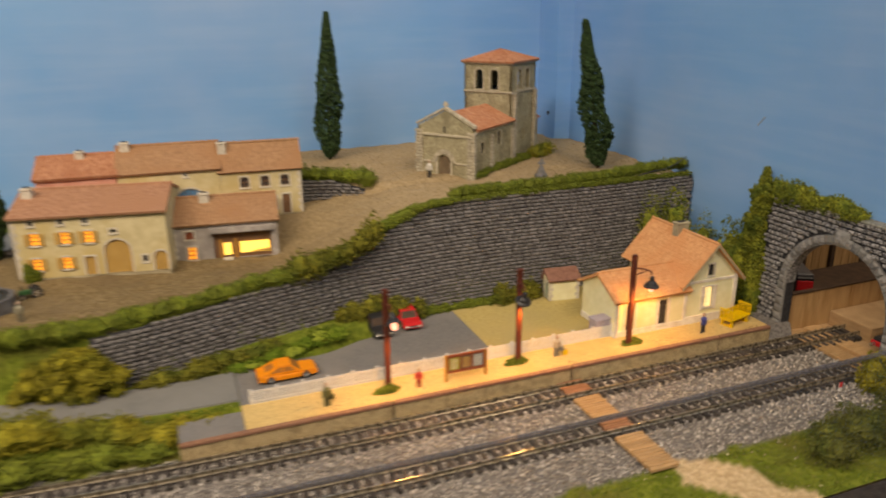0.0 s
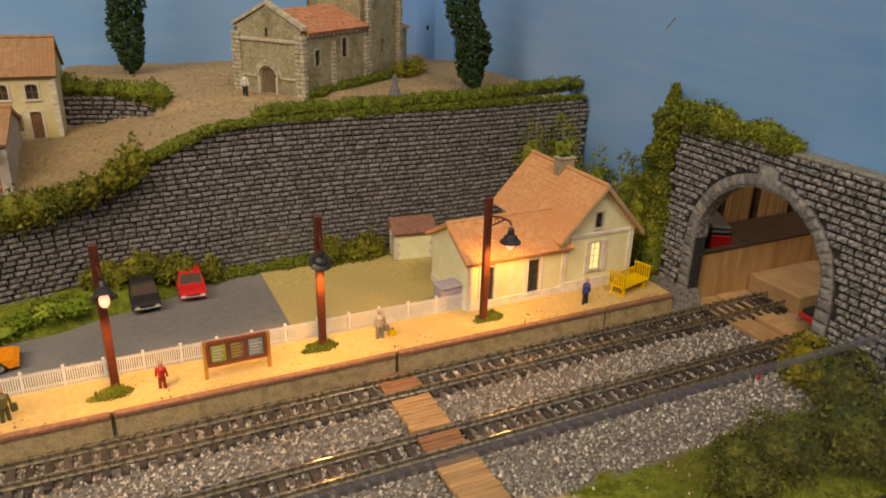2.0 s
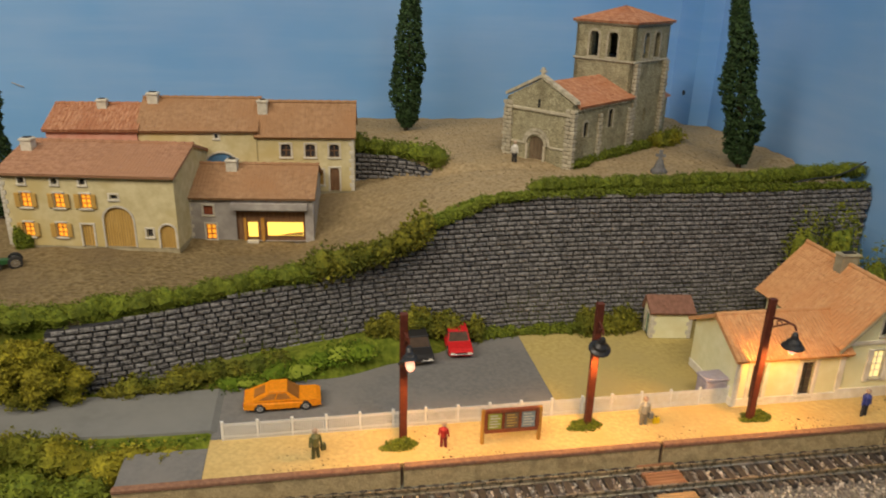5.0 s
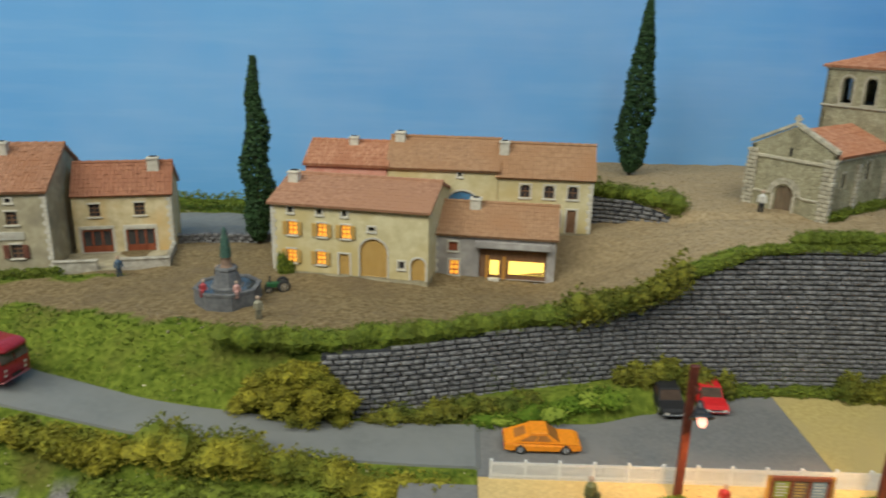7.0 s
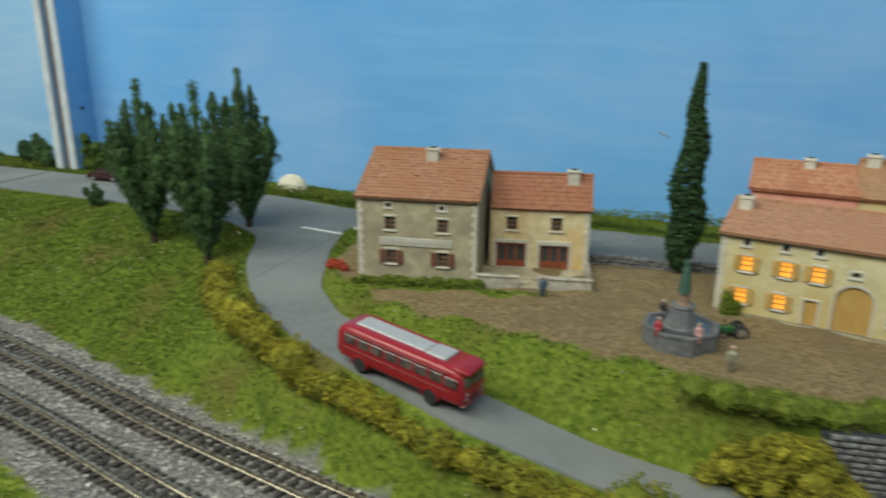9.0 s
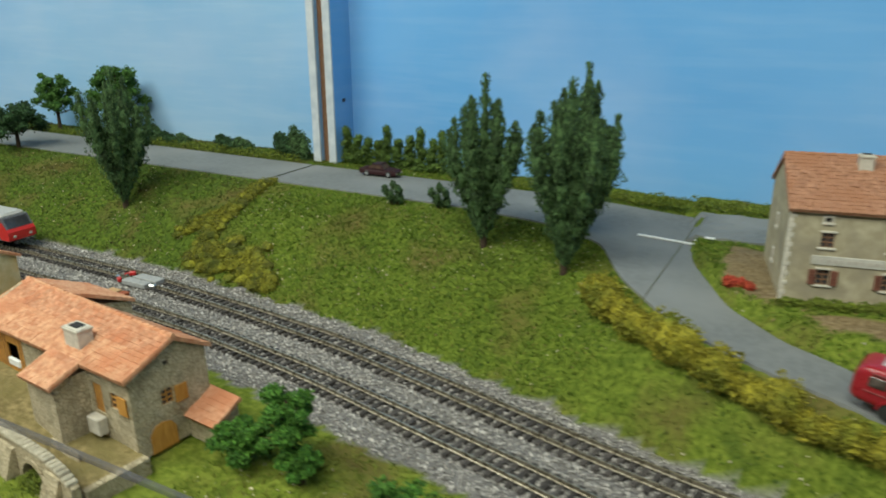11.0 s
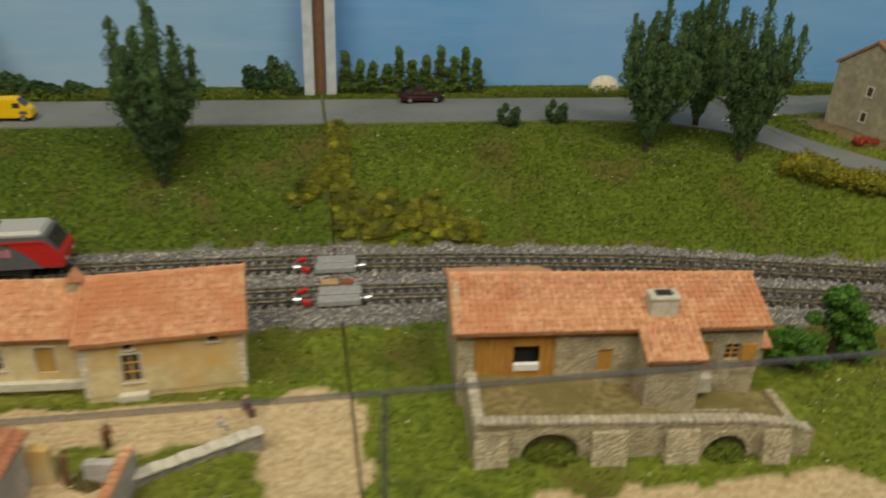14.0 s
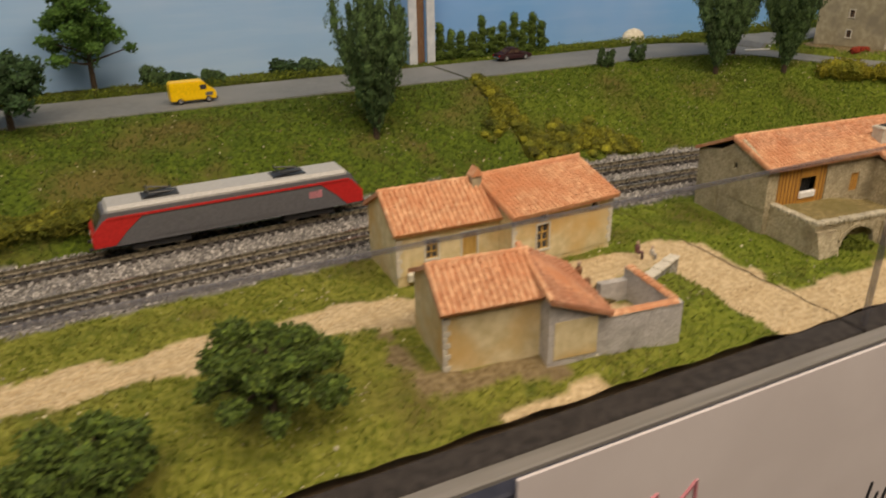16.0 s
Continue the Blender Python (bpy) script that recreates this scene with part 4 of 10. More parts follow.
# ballast stones
rng = np.random.default_rng(4)
n = 190000
x = X_WEST + rng.random(n) * (X_EAST - X_WEST)
y = 0.19 + rng.random(n) * 0.20
keep = is_ballast(x, y)
x, y = x[keep], y[keep]
for line in (far_y, near_y):
    off = np.abs(y - line(x))
    keep = ~((off > 0.0038) & (off < 0.0058))
    x, y = x[keep], y[keep]
s = 0.0005 + 0.0006 * rng.random(len(x)) ** 2
bed = np.minimum(np.abs(y - far_y(x)), np.abs(y - near_y(x)))
z = -0.0032 + 0.0006 * rng.random(len(x)) - 0.0001 * (bed < 0.009) + 0.0004 * (bed < 0.0036)
v, t = crumbs(np.stack([x, y, z], 1), s, rng, (1.0, 0.9, 0.8))
link_tags(arrays("ballast", v, t, M_BALLAST), "stuff", "loose light and dark grey ballast stones round the tracks", "gravel")

# ---- backdrop, hall and table ----
def sky_paint(name, pale, mid, deep):
    """A hand-painted sky: broad horizontal brush strokes, paler towards the horizon."""
    m = bpy.data.materials.new(name)
    m.use_nodes = True
    n, l = m.node_tree.nodes, m.node_tree.links
    bsdf = n["Principled BSDF"]
    bsdf.inputs["Roughness"].default_value = 0.7
    bsdf.inputs["Specular IOR Level"].default_value = 0.25
    geo = n.new("ShaderNodeNewGeometry")

    def stroke(scale, stretch, lo, hi):
        mp, t, r = n.new("ShaderNodeMapping"), n.new("ShaderNodeTexNoise"), n.new("ShaderNodeMapRange")
        mp.inputs["Scale"].default_value = stretch
        t.inputs["Scale"].default_value, t.inputs["Detail"].default_value = scale, 5
        r.inputs["From Min"].default_value, r.inputs["From Max"].default_value = lo, hi
        l.new(geo.outputs["Position"], mp.inputs["Vector"])
        l.new(mp.outputs["Vector"], t.inputs["Vector"])
        l.new(t.outputs["Fac"], r.inputs["Value"])
        return r.outputs["Result"], t.outputs["Fac"]

    def mix(fac, a, b):
        k = n.new("ShaderNodeMix")
        k.data_type = "RGBA"
        l.new(fac, k.inputs[0])
        for s, v in ((k.inputs[6], a), (k.inputs[7], b)):
            if isinstance(v, tuple):
                s.default_value = (*v, 1)
            else:
                l.new(v, s)
        return k.outputs[2]

    broad, _ = stroke(5, (0.7, 0.7, 1.6), 0.32, 0.68)
    thin, h = stroke(60, (0.25, 0.25, 3.0), 0.45, 0.75)
    col = mix(broad, deep, mid)
    half = n.new("ShaderNodeMath")
    half.operation = "MULTIPLY"
    half.inputs[1].default_value = 0.16
    l.new(thin, half.inputs[0])
    col = mix(half.outputs[0], col, pale)
    haze, _ = stroke(8, (1.0, 1.0, 1.3), 0.42, 0.78)
    soft = n.new("ShaderNodeMath")
    soft.operation = "MULTIPLY"
    soft.inputs[1].default_value = 0.55
    l.new(haze, soft.inputs[0])
    col = mix(soft.outputs[0], col, tuple(0.62 * a + 0.38 * b for a, b in zip(mid, (0.62, 0.60, 0.72))))
    l.new(col, bsdf.inputs["Base Color"])
    bp = n.new("ShaderNodeBump")
    bp.inputs["Strength"].default_value, bp.inputs["Distance"].default_value = 0.15, 0.0004
    l.new(h, bp.inputs["Height"])
    l.new(bp.outputs["Normal"], bsdf.inputs["Normal"])
    return m


M_SKY = sky_paint("painted_sky", (0.38, 0.57, 0.80), (0.185, 0.415, 0.75), (0.125, 0.335, 0.68))
M_SKY_W = sky_paint("painted_sky_pale", (0.58, 0.69, 0.78), (0.29, 0.475, 0.69), (0.20, 0.385, 0.63))
TOP = 0.42


def backdrop(name, bm, material, label):
    return link_tags(part(name, bm, material), "structure", label, "backdrop")


backdrop("backdrop_west", boxed(X_WEST - 0.1, -0.5885, Y_BACK, Y_BACK + 0.01, -0.05, TOP), M_SKY_W, "backdrop panel painted as a pale hazy blue sky")
backdrop("backdrop_north", boxed(-0.5665, 0.317, Y_BACK, Y_BACK + 0.01, -0.05, TOP), M_SKY, "backdrop panel painted as a brushed blue sky")
backdrop("backdrop_east", boxed(0.317, 0.327, 0.301, Y_BACK + 0.01, -0.05, TOP), M_SKY, "end panel painted as a brushed blue sky")
backdrop("backdrop_east_top", boxed(0.317, 0.327, -0.30, 0.301, 0.070, TOP), M_SKY, "end panel over the tunnel painted as blue sky")
backdrop("backdrop_east_side", boxed(0.317, 0.327, -0.30, 0.214, -0.05, 0.070), M_SKY, "end panel beside the tunnel painted blue")
backdrop("backdrop_end", boxed(X_WEST - 0.11, X_WEST - 0.1, 0.0, Y_BACK + 0.01, -0.05, TOP), M_SKY_W, "end panel painted pale blue")
# end battens at the joint of the two boards, white on the raw edge
batten = thing("joint_batten", label="pair of painted end battens with raw white edges", category="batten", kind="structure")
for a, b, m in ((-0.5885, -0.5815, M_SKY_W), (-0.5735, -0.5665, M_SKY)):
    part("board", boxed(a, b, 0.5365, Y_BACK + 0.01, 0.036, TOP), m, batten)
    part("edge_strip", boxed(a + 0.0002, b - 0.0002, 0.5350, 0.5365, 0.036, TOP), M_PANEL_EDGE, batten, "white unpainted board edge")
part("filler", boxed(-0.5815, -0.5735, 0.540, Y_BACK + 0.01, 0.036, TOP), M_BROWNWOOD, batten, "brown wood in the gap between the boards")
for hx, hy, hz, rx in ((-0.5664, 0.548, 0.085, 90), (0.3028, 0.541, 0.089, -90)):
    bm = bmesh.new()
    lathe(bm, [(0.0016, 0.0), (0.0016, 0.0006), (0.0010, 0.0008)], 10)
    ob = part("bolt_hole", bm, M_BLACK, batten if hx < 0 else None)
    ob.matrix_basis = pose(hx, hy, hz, 0, rx, 0)
    if hx > 0:
        tagged(ob, "black bolt hole in the painted batten", "bolt hole")
backdrop("corner_batten", boxed(0.3030, 0.317, 0.5300, Y_BACK, 0.03, TOP), M_SKY, "blue painted corner batten of the backdrop")

# hall that holds the layout
link_tags(part("floor", boxed(-4, 3.5, -4, 3, -1.1, -1.05), M_HALLFLOOR), "structure", "plain brown-grey hall floor", "floor")
link_tags(part("ceiling", boxed(-4, 3.5, -4, 3, 2.0, 2.05), M_HALL), "structure", "plain pale hall ceiling", "ceiling")
for nm, b in (("wall_north", (-4, 3.5, 2.95, 3)), ("wall_south", (-4, 3.5, -4, -3.95)), ("wall_west", (-4, -3.95, -3.95, 2.95)), ("wall_east", (3.45, 3.5, -3.95, 2.95))):
    link_tags(part(nm, boxed(*b, -1.05, 2.0), M_HALL), "structure", "plain pale hall wall", "wall")
# front edge: dark board, grey bar, navy fascia
for nm, a, b in (("edge_board_west", X_WEST, JOINT - 0.0006), ("edge_board_east", JOINT + 0.0006, 0.317)):
    link_tags(part(nm, boxed(a, b, 0.1555, 0.1662, -0.03, -0.0040, 0.0005), M_EDGEBOARD), "structure", "dark worn edge board of the layout table", "board")
link_tags(part("grey_bar", boxed(X_WEST, 0.317, 0.1495, 0.1555, -0.03, -0.0045, 0.0005), M_BAR), "structure", "grey aluminium bar along the table front", "bar")
link_tags(part("fascia", boxed(X_WEST, 0.317, 0.1440, 0.1495, -0.30, -0.0055, 0.0008), M_FASCIA), "structure", "dark navy fascia of the layout table", "fascia")
link_tags(part("table_base", boxed(X_WEST, 0.317, 0.17, Y_BACK, -0.30, -0.012), M_PLY), "structure", "plywood box under the layout", "table")
link_tags(part("table_skirt", boxed(X_WEST, 0.317, 0.150, Y_BACK, -1.05, -0.30), M_FASCIA), "structure", "dark cloth skirt below the table", "skirt")
# clear screen
screen = thing("clear_screen", label="low clear acrylic screen along the table front", category="screen")
for a, b in ((-1.09, -0.5755), (-0.5735, 0.30)):
    pane_bm, edge_bm = (bmesh.new() for k in range(2))
    sag = 0.0052 if b > 0 else 0.0
    prism(pane_bm, [(a, -0.0042), (b, -0.0042), (b, 0.0645 - sag), (0.10, 0.0645 - sag), (-0.25, 0.0645), (a, 0.0645)] if sag else [(a, -0.0042), (b, -0.0042), (b, 0.0645), (a, 0.0645)], 0.1575, 0.1590)
    prism(edge_bm, [(a, 0.0645), (-0.25, 0.0645), (0.10, 0.0645 - sag), (b, 0.0645 - sag), (b, 0.0656 - sag), (0.10, 0.0656 - sag), (-0.25, 0.0656), (a, 0.0654)] if sag else [(a, 0.0645), (b, 0.0645), (b, 0.0654), (a, 0.0654)], 0.1576, 0.1589)
    ob = part("pane", pane_bm, M_CLEAR, screen)
    ob.visible_shadow = False
    part("top_edge", edge_bm, M_ACRYL_EDGE, screen, "dull grey top edge")
part("joint_strip", boxed(-0.5753, -0.5737, 0.1574, 0.1591, -0.0042, 0.0652), M_ACRYL_EDGE, screen, "grey strip where two panes meet")
# paper notice on the fascia
notice = thing("paper_notice", (-0.733, 0.1432, 0), label="hand-lettered pinkish paper notice taped to the fascia", category="notice")
part("sheet", boxed(0.0, 0.30, -0.0004, 0.0006, -0.21, -0.0010), M_PAPER, notice)

# ---- house building ----
def side(kind, w, d):
    """The frame of one wall of a w x d house: (along, inwards, up) to the house's own axes."""
    if kind == "front":
        return Matrix.Identity(4)
    if kind == "back":
        return Matrix(((-1, 0, 0, w), (0, -1, 0, d), (0, 0, 1, 0), (0, 0, 0, 1)))
    if kind == "right":
        return Matrix(((0, -1, 0, w), (1, 0, 0, 0), (0, 0, 1, 0), (0, 0, 0, 1)))
    return Matrix(((0, 1, 0, 0), (-1, 0, 0, d), (0, 0, 1, 0), (0, 0, 0, 1)))


def pierced(w, h, th, holes, peak=None, m=None):
    """A wall w x h with rectangular openings (u, v, width, height), and a gable point (u, height) on top."""
    bm = bmesh.new()
    us = sorted({0.0, w, *[k for u, v, a, b in holes for k in (u, u + a)]})
    vs = sorted({0.0, h, *[k for u, v, a, b in holes for k in (v, v + b)]})
    for d in (0.0, th):
        for u0, u1 in zip(us, us[1:]):
            for v0, v1 in zip(vs, vs[1:]):
                cu, cv = (u0 + u1) / 2, (v0 + v1) / 2
                if not any(u < cu < u + a and v < cv < v + b for u, v, a, b in holes):
                    bm.faces.new([bm.verts.new((u, d, v)) for u, v in ((u0, v0), (u1, v0), (u1, v1), (u0, v1))])
        if peak:
            bm.faces.new([bm.verts.new((u, d, v)) for u, v in ((0, h), (w, h), peak)])

    def strip(pts):
        for (u0, v0), (u1, v1) in zip(pts, pts[1:] + pts[:1]):
            bm.faces.new([bm.verts.new(c) for c in ((u0, 0, v0), (u1, 0, v1), (u1, th, v1), (u0, th, v0))])
    strip([(0, 0), (w, 0), (w, h)] + ([peak] if peak else []) + [(0, h)])
    for u, v, a, b in holes:
        strip([(u, v), (u + a, v), (u + a, v + b), (u, v + b)])
    bmesh.ops.remove_doubles(bm, verts=bm.verts, dist=1e-6)
    if m is not None:
        bm.transform(m)
    return bm


def arch_fill(u, v, w, h, rise, d0, d1, m, n=8):
    """The two corners that turn the head of an opening into an arch."""
    bm = bmesh.new()
    pts = [(u + w / 2 - w / 2 * math.cos(math.pi * i / n), v + h - rise + rise * math.sin(math.pi * i / n)) for i in range(n + 1)]
    prism(bm, pts + [(u + w, v + h + 0.00002), (u, v + h + 0.00002)], d0, d1, m)
    return bm


def opening(parent, m, th, kind, u, v, w, h, frame_mat, trim=True, shutters=None, glass=None, cols=2, rows=3, arch=0.0):
    """Fill of one opening: pane with glazing bars, or a door leaf; stone surround and shutters outside."""
    if kind in ("window", "lit"):
        win = part("window", boxed(u, u + w, th * 0.62, th * 0.75, v, v + h, m=m), glass or (M_LIT if kind == "lit" else M_GLASSDARK), parent, "warmly lit window pane" if kind == "lit" else "dark window pane")
        b = min(w, h) * 0.10
        for k in range(cols + 1):
            c = u + w * k / cols
            part("glazing_bar", boxed(max(u, c - b / 2), min(u + w, c + b / 2), th * 0.45, th * 0.62, v, v + h, m=m), frame_mat, win)
        for k in range(rows + 1):
            c = v + h * k / rows
            part("glazing_bar", boxed(u, u + w, th * 0.47, th * 0.61, max(v, c - b / 2), min(v + h, c + b / 2), m=m), frame_mat, win)
    elif kind in ("door", "arch_door"):
        leaf = part("door", boxed(u, u + w, th * 0.4, th * 0.8, v, v + h, m=m), frame_mat, parent)
        bm = bmesh.new()
        n = max(3, int(w / 0.0011))
        for k in range(1, n):
            c = u + w * k / n
            box(bm, c - 0.00008, c + 0.00008, th * 0.36, th * 0.4, v + 0.0002, v + h - 0.0002, m=m)
        part("plank_joint", bm, M_BROWNWOOD, leaf)
    elif kind == "dark":
        # a near-black sheet stands in for the shade of the room behind
        part("opening", boxed(u, u + w, th * 0.8, th * 0.95, v, v + h, m=m), M_DARK, parent, "dark sheet for the shade in an unglazed opening")
    if trim == "caps":
        part("lintel", boxed(u - 0.0006, u + w + 0.0006, -0.0004, th * 0.3, v + h, v + h + 0.0009, 0.00012, m=m), M_TRIM, parent)
        part("sill", boxed(u - 0.0010, u + w + 0.0010, -0.0008, th * 0.3, v - 0.0008, v, 0.00012, m=m), M_TRIM, parent)
    elif trim:
        bm, t = bmesh.new(), 0.0009
        if arch > 0.0015:
            top = v + h - arch
            for a in (u - t, u + w):
                box(bm, a, a + t, -0.0003, th * 0.3, v, top, 0.00012, m=m)
            n = 11
            for i in range(n):
                p0, p1 = math.pi * i / n, math.pi * (i + 0.94) / n
                cu, r0, r1 = u + w / 2, w / 2, w / 2 + t
                prism(bm, [(cu - r0 * math.cos(p0), top + arch * math.sin(p0)), (cu - r0 * math.cos(p1), top + arch * math.sin(p1)), (cu - r1 * math.cos(p1), top + (arch + t) * math.sin(p1)), (cu - r1 * math.cos(p0), top + (arch + t) * math.sin(p0))], -0.0003, th * 0.3, m)
            sides = ()
        else:
            sides = ((u - t, u, v - (t if kind not in ("door", "arch_door") else 0), v + h + t), (u + w, u + w + t, v - (t if kind not in ("door", "arch_door") else 0), v + h + t), (u, u + w, v + h, v + h + t))
        for a, b, c, d in sides:
            box(bm, a, b, -0.0003, th * 0.3, c, d, 0.00012, m=m)
        if kind not in ("door", "arch_door"):
            box(bm, u - t * 1.2, u + w + t * 1.2, -0.0006, th * 0.3, v - t, v, 0.00012, m=m)
        part("surround", bm, M_TRIM, parent, "pale stone surround")
    if shutters:
        for c in (u - 0.0003 - w * 0.55, u + w + 0.0003):
            bm = boxed(c, c + w * 0.55, -0.0008, -0.00035, v, v + h, 0.0001, m=m)
            for k in range(5):
                z = v + h * (k + 0.5) / 5
                box(bm, c + w * 0.08, c + w * 0.47, -0.00095, -0.0008, z - h * 0.04, z + h * 0.04, m=m)
            part("shutter", bm, shutters, parent)


def slope(a, b, c, d, cols, rows, amp, seed=0, thick=0.0011, profile=6, loose=0.45):
    """A tiled roof slope: eave a-b, ridge d-c, with rounded tile channels that overlap course by course."""
    rng = np.random.default_rng(seed)
    a, b, c, d = (np.array(p, float) for p in (a, b, c, d))
    nrm = np.cross(b - a, d - a)
    nrm /= np.linalg.norm(nrm)
    if nrm[2] < 0:
        nrm = -nrm
    nu = cols * profile + 1
    us = np.linspace(0, 1, nu)
    vals = []
    vs = []
    for r in range(rows):
        vs += [r / rows, (r + 0.985) / rows]
        vals += [1.0, 0.25]
    vs, drop = np.array(vs), np.array(vals)
    wave = np.abs(np.cos(np.pi * us * cols)) ** 0.8
    jit = np.repeat(rng.normal(0, loose, (rows, cols)), profile, axis=1)
    jit = np.concatenate([jit, jit[:, -1:]], 1)
    jit = np.repeat(jit, 2, axis=0)
    u, v = np.meshgrid(us, vs)
    p = (a * ((1 - u) * (1 - v))[..., None] + b * (u * (1 - v))[..., None] + c * (u * v)[..., None] + d * ((1 - u) * v)[..., None])
    hgt = amp * (wave[None] * 0.8 + 0.5 * drop[:, None] + jit * 0.5)
    top = p + nrm * hgt[..., None]
    bot = p - nrm * thick
    nv = len(vs)
    verts = np.concatenate([top.reshape(-1, 3), bot.reshape(-1, 3)])
    i = (np.arange(nv - 1)[:, None] * nu + np.arange(nu - 1)[None]).reshape(-1)
    q = [np.stack([i, i + 1, i + nu + 1, i + nu], 1)]
    o = nu * nv
    q.append(np.array([[o, o + (nv - 1) * nu, o + nv * nu - 1, o + nu - 1]]))
    k = np.arange(nu - 1)
    q.append(np.stack([k, o + k, o + k + 1, k + 1], 1))
    k = (nv - 1) * nu + np.arange(nu - 1)
    q.append(np.stack([k, k + 1, o + k + 1, o + k], 1))
    k = np.arange(nv - 1) * nu
    q.append(np.stack([k, k + nu, o + k + nu, o + k], 1))
    k = k + nu - 1
    q.append(np.stack([k, o + k, o + k + nu, k + nu], 1))
    return verts, np.concatenate(q)


def ridge_row(parent, a, b, mat, n, r):
    """Ridge tiles from a to b, each a piece of its own on one mesh."""
    a, b = Vector(a), Vector(b)
    step = (b - a) / n
    bm = bmesh.new()
    tube(bm, (0, 0, -r * 0.10), step * 1.04 + Vector((0, 0, r * 0.15)), r * 0.90, r, 8)
    ob = part("ridge_tile", bm, mat, parent)
    ob.matrix_basis = Matrix.Translation(a)
    for i in range(1, n):
        piece = new("ridge_tile", ob.data)
        piece.parent = parent
        piece.matrix_basis = Matrix.Translation(a + step * i)


def gable_roof(parent, x0, x1, y0, y1, eave, ridge, ridge_y, mat, pitch=0.0022, course=0.003, amp=0.0004, over=0.002, end=0.0012, seed=1, cap=True, loose=0.45):
    x0, x1 = x0 - end, x1 + end
    kf = (ridge - eave) / (ridge_y - y0)
    kb = (ridge - eave) / (y1 - ridge_y)
    cols = max(4, int((x1 - x0) / pitch))
    for nm, ya, ea, k in (("front_slope", y0 - over, eave - over * kf, 0), ("back_slope", y1 + over, eave - over * kb, 1)):
        rows = max(3, int(math.hypot(ridge_y - ya, ridge - ea) / course))
        pts = [(x0, ya, ea), (x1, ya, ea), (x1, ridge_y, ridge), (x0, ridge_y, ridge)]
        if k:
            pts = [pts[1], pts[0], pts[3], pts[2]]
        v, q = slope(*pts, cols, rows, amp, seed + k, loose=loose)
        arrays(nm, v, q, mat, parent)
    if cap:
        ridge_row(parent, (x0, ridge_y, ridge + amp * 0.3), (x1, ridge_y, ridge + amp * 0.3), mat, max(3, int((x1 - x0) / 0.004)), 0.0010)


def chimney(parent, x, y, z0, z1, w=0.004, d=0.004, mat=None):
    bm = boxed(x - w / 2, x + w / 2, y - d / 2, y + d / 2, z0, z1, 0.0002)
    box(bm, x - w / 2 - 0.0004, x + w / 2 + 0.0004, y - d / 2 - 0.0004, y + d / 2 + 0.0004, z1 - 0.0012, z1 - 0.0004, 0.0001)
    st = part("chimney", bm, mat or M_TRIM, parent, "pale stone chimney")
    # solid near-black block in place of a hollow flue's shade
    part("flue", boxed(x - w * 0.3, x + w * 0.3, y - d * 0.3, y + d * 0.3, z1 - 0.0002, z1 + 0.0003), M_DARK, st)


def quoins(parent, w, h, m, at=("l", "r"), size=0.0026, stone=None):
    """Staggered corner stones, each a piece of its own."""
    meshes = {}
    z, k = 0.0, 0
    while z < h - 0.0005:
        t = min(0.0021, h - z)
        ln = size if k % 2 else size * 0.65
        for s, x in (("l", -0.0003), ("r", w + 0.0003 - ln)):
            if s not in at:
                continue
            key = (round(ln, 5), round(t, 5))
            if key not in meshes:
                ob = part("quoin", boxed(0, ln, -0.0003, 0.0005, 0.0001, t - 0.0001, 0.00012), stone or M_TRIM, parent)
                meshes[key] = ob.data
            else:
                ob = new("quoin", meshes[key])
                ob.parent = parent
            ob.matrix_basis = m @ Matrix.Translation((x, 0, z))
        z, k = z + t, k + 1


def pier(parent, x0, x1, y0, y1, top, stone, label=""):
    """A buttress: a recessed core with two staggered blocks to each course."""
    core = part("buttress", boxed(x0 + 0.0003, x1 - 0.0003, y0 + 0.0003, y1 - 0.0003, 0, top), M_CHURCH_JOINT, parent, label)
    meshes = {}
    z, k = 0.0, 0
    along = x1 - x0 > y1 - y0
    while z < top:
        for half in (0, 1):
            key = (k % 4, half)
            if key not in meshes:
                cut = (0.38, 0.60, 0.46, 0.66)[k % 4]
                o = (0.0002, 0.0, 0.00035, 0.0001)[(k + half) % 4]
                a, b = ((0.0, cut) if half == 0 else (cut, 1.0))
                g = 0.00012
                if along:
                    bm = boxed(x0 + (x1 - x0) * a - (o if half == 0 else -g), x0 + (x1 - x0) * b + (o if half else -g), y0 - o, y1 + o, 0.00014, 0.0020, 0.0003)
                else:
                    bm = boxed(x0 - o, x1 + o, y0 + (y1 - y0) * a - (o if half == 0 else -g), y0 + (y1 - y0) * b + (o if half else -g), 0.00014, 0.0020, 0.0003)
                ob = part("block", bm, stone, core)
                meshes[key] = ob.data
            else:
                ob = new("block", meshes[key])
                ob.parent = core
            ob.matrix_basis = Matrix.Translation((0, 0, z))
        z, k = z + 0.0021, k + 1


def foundation(parent, x0, x1, y0, y1, depth, mat):
    part("foundation", boxed(x0 + 0.0002, x1 - 0.0002, y0 + 0.0002, y1 - 0.0002, -depth, 0.0002), mat, parent)


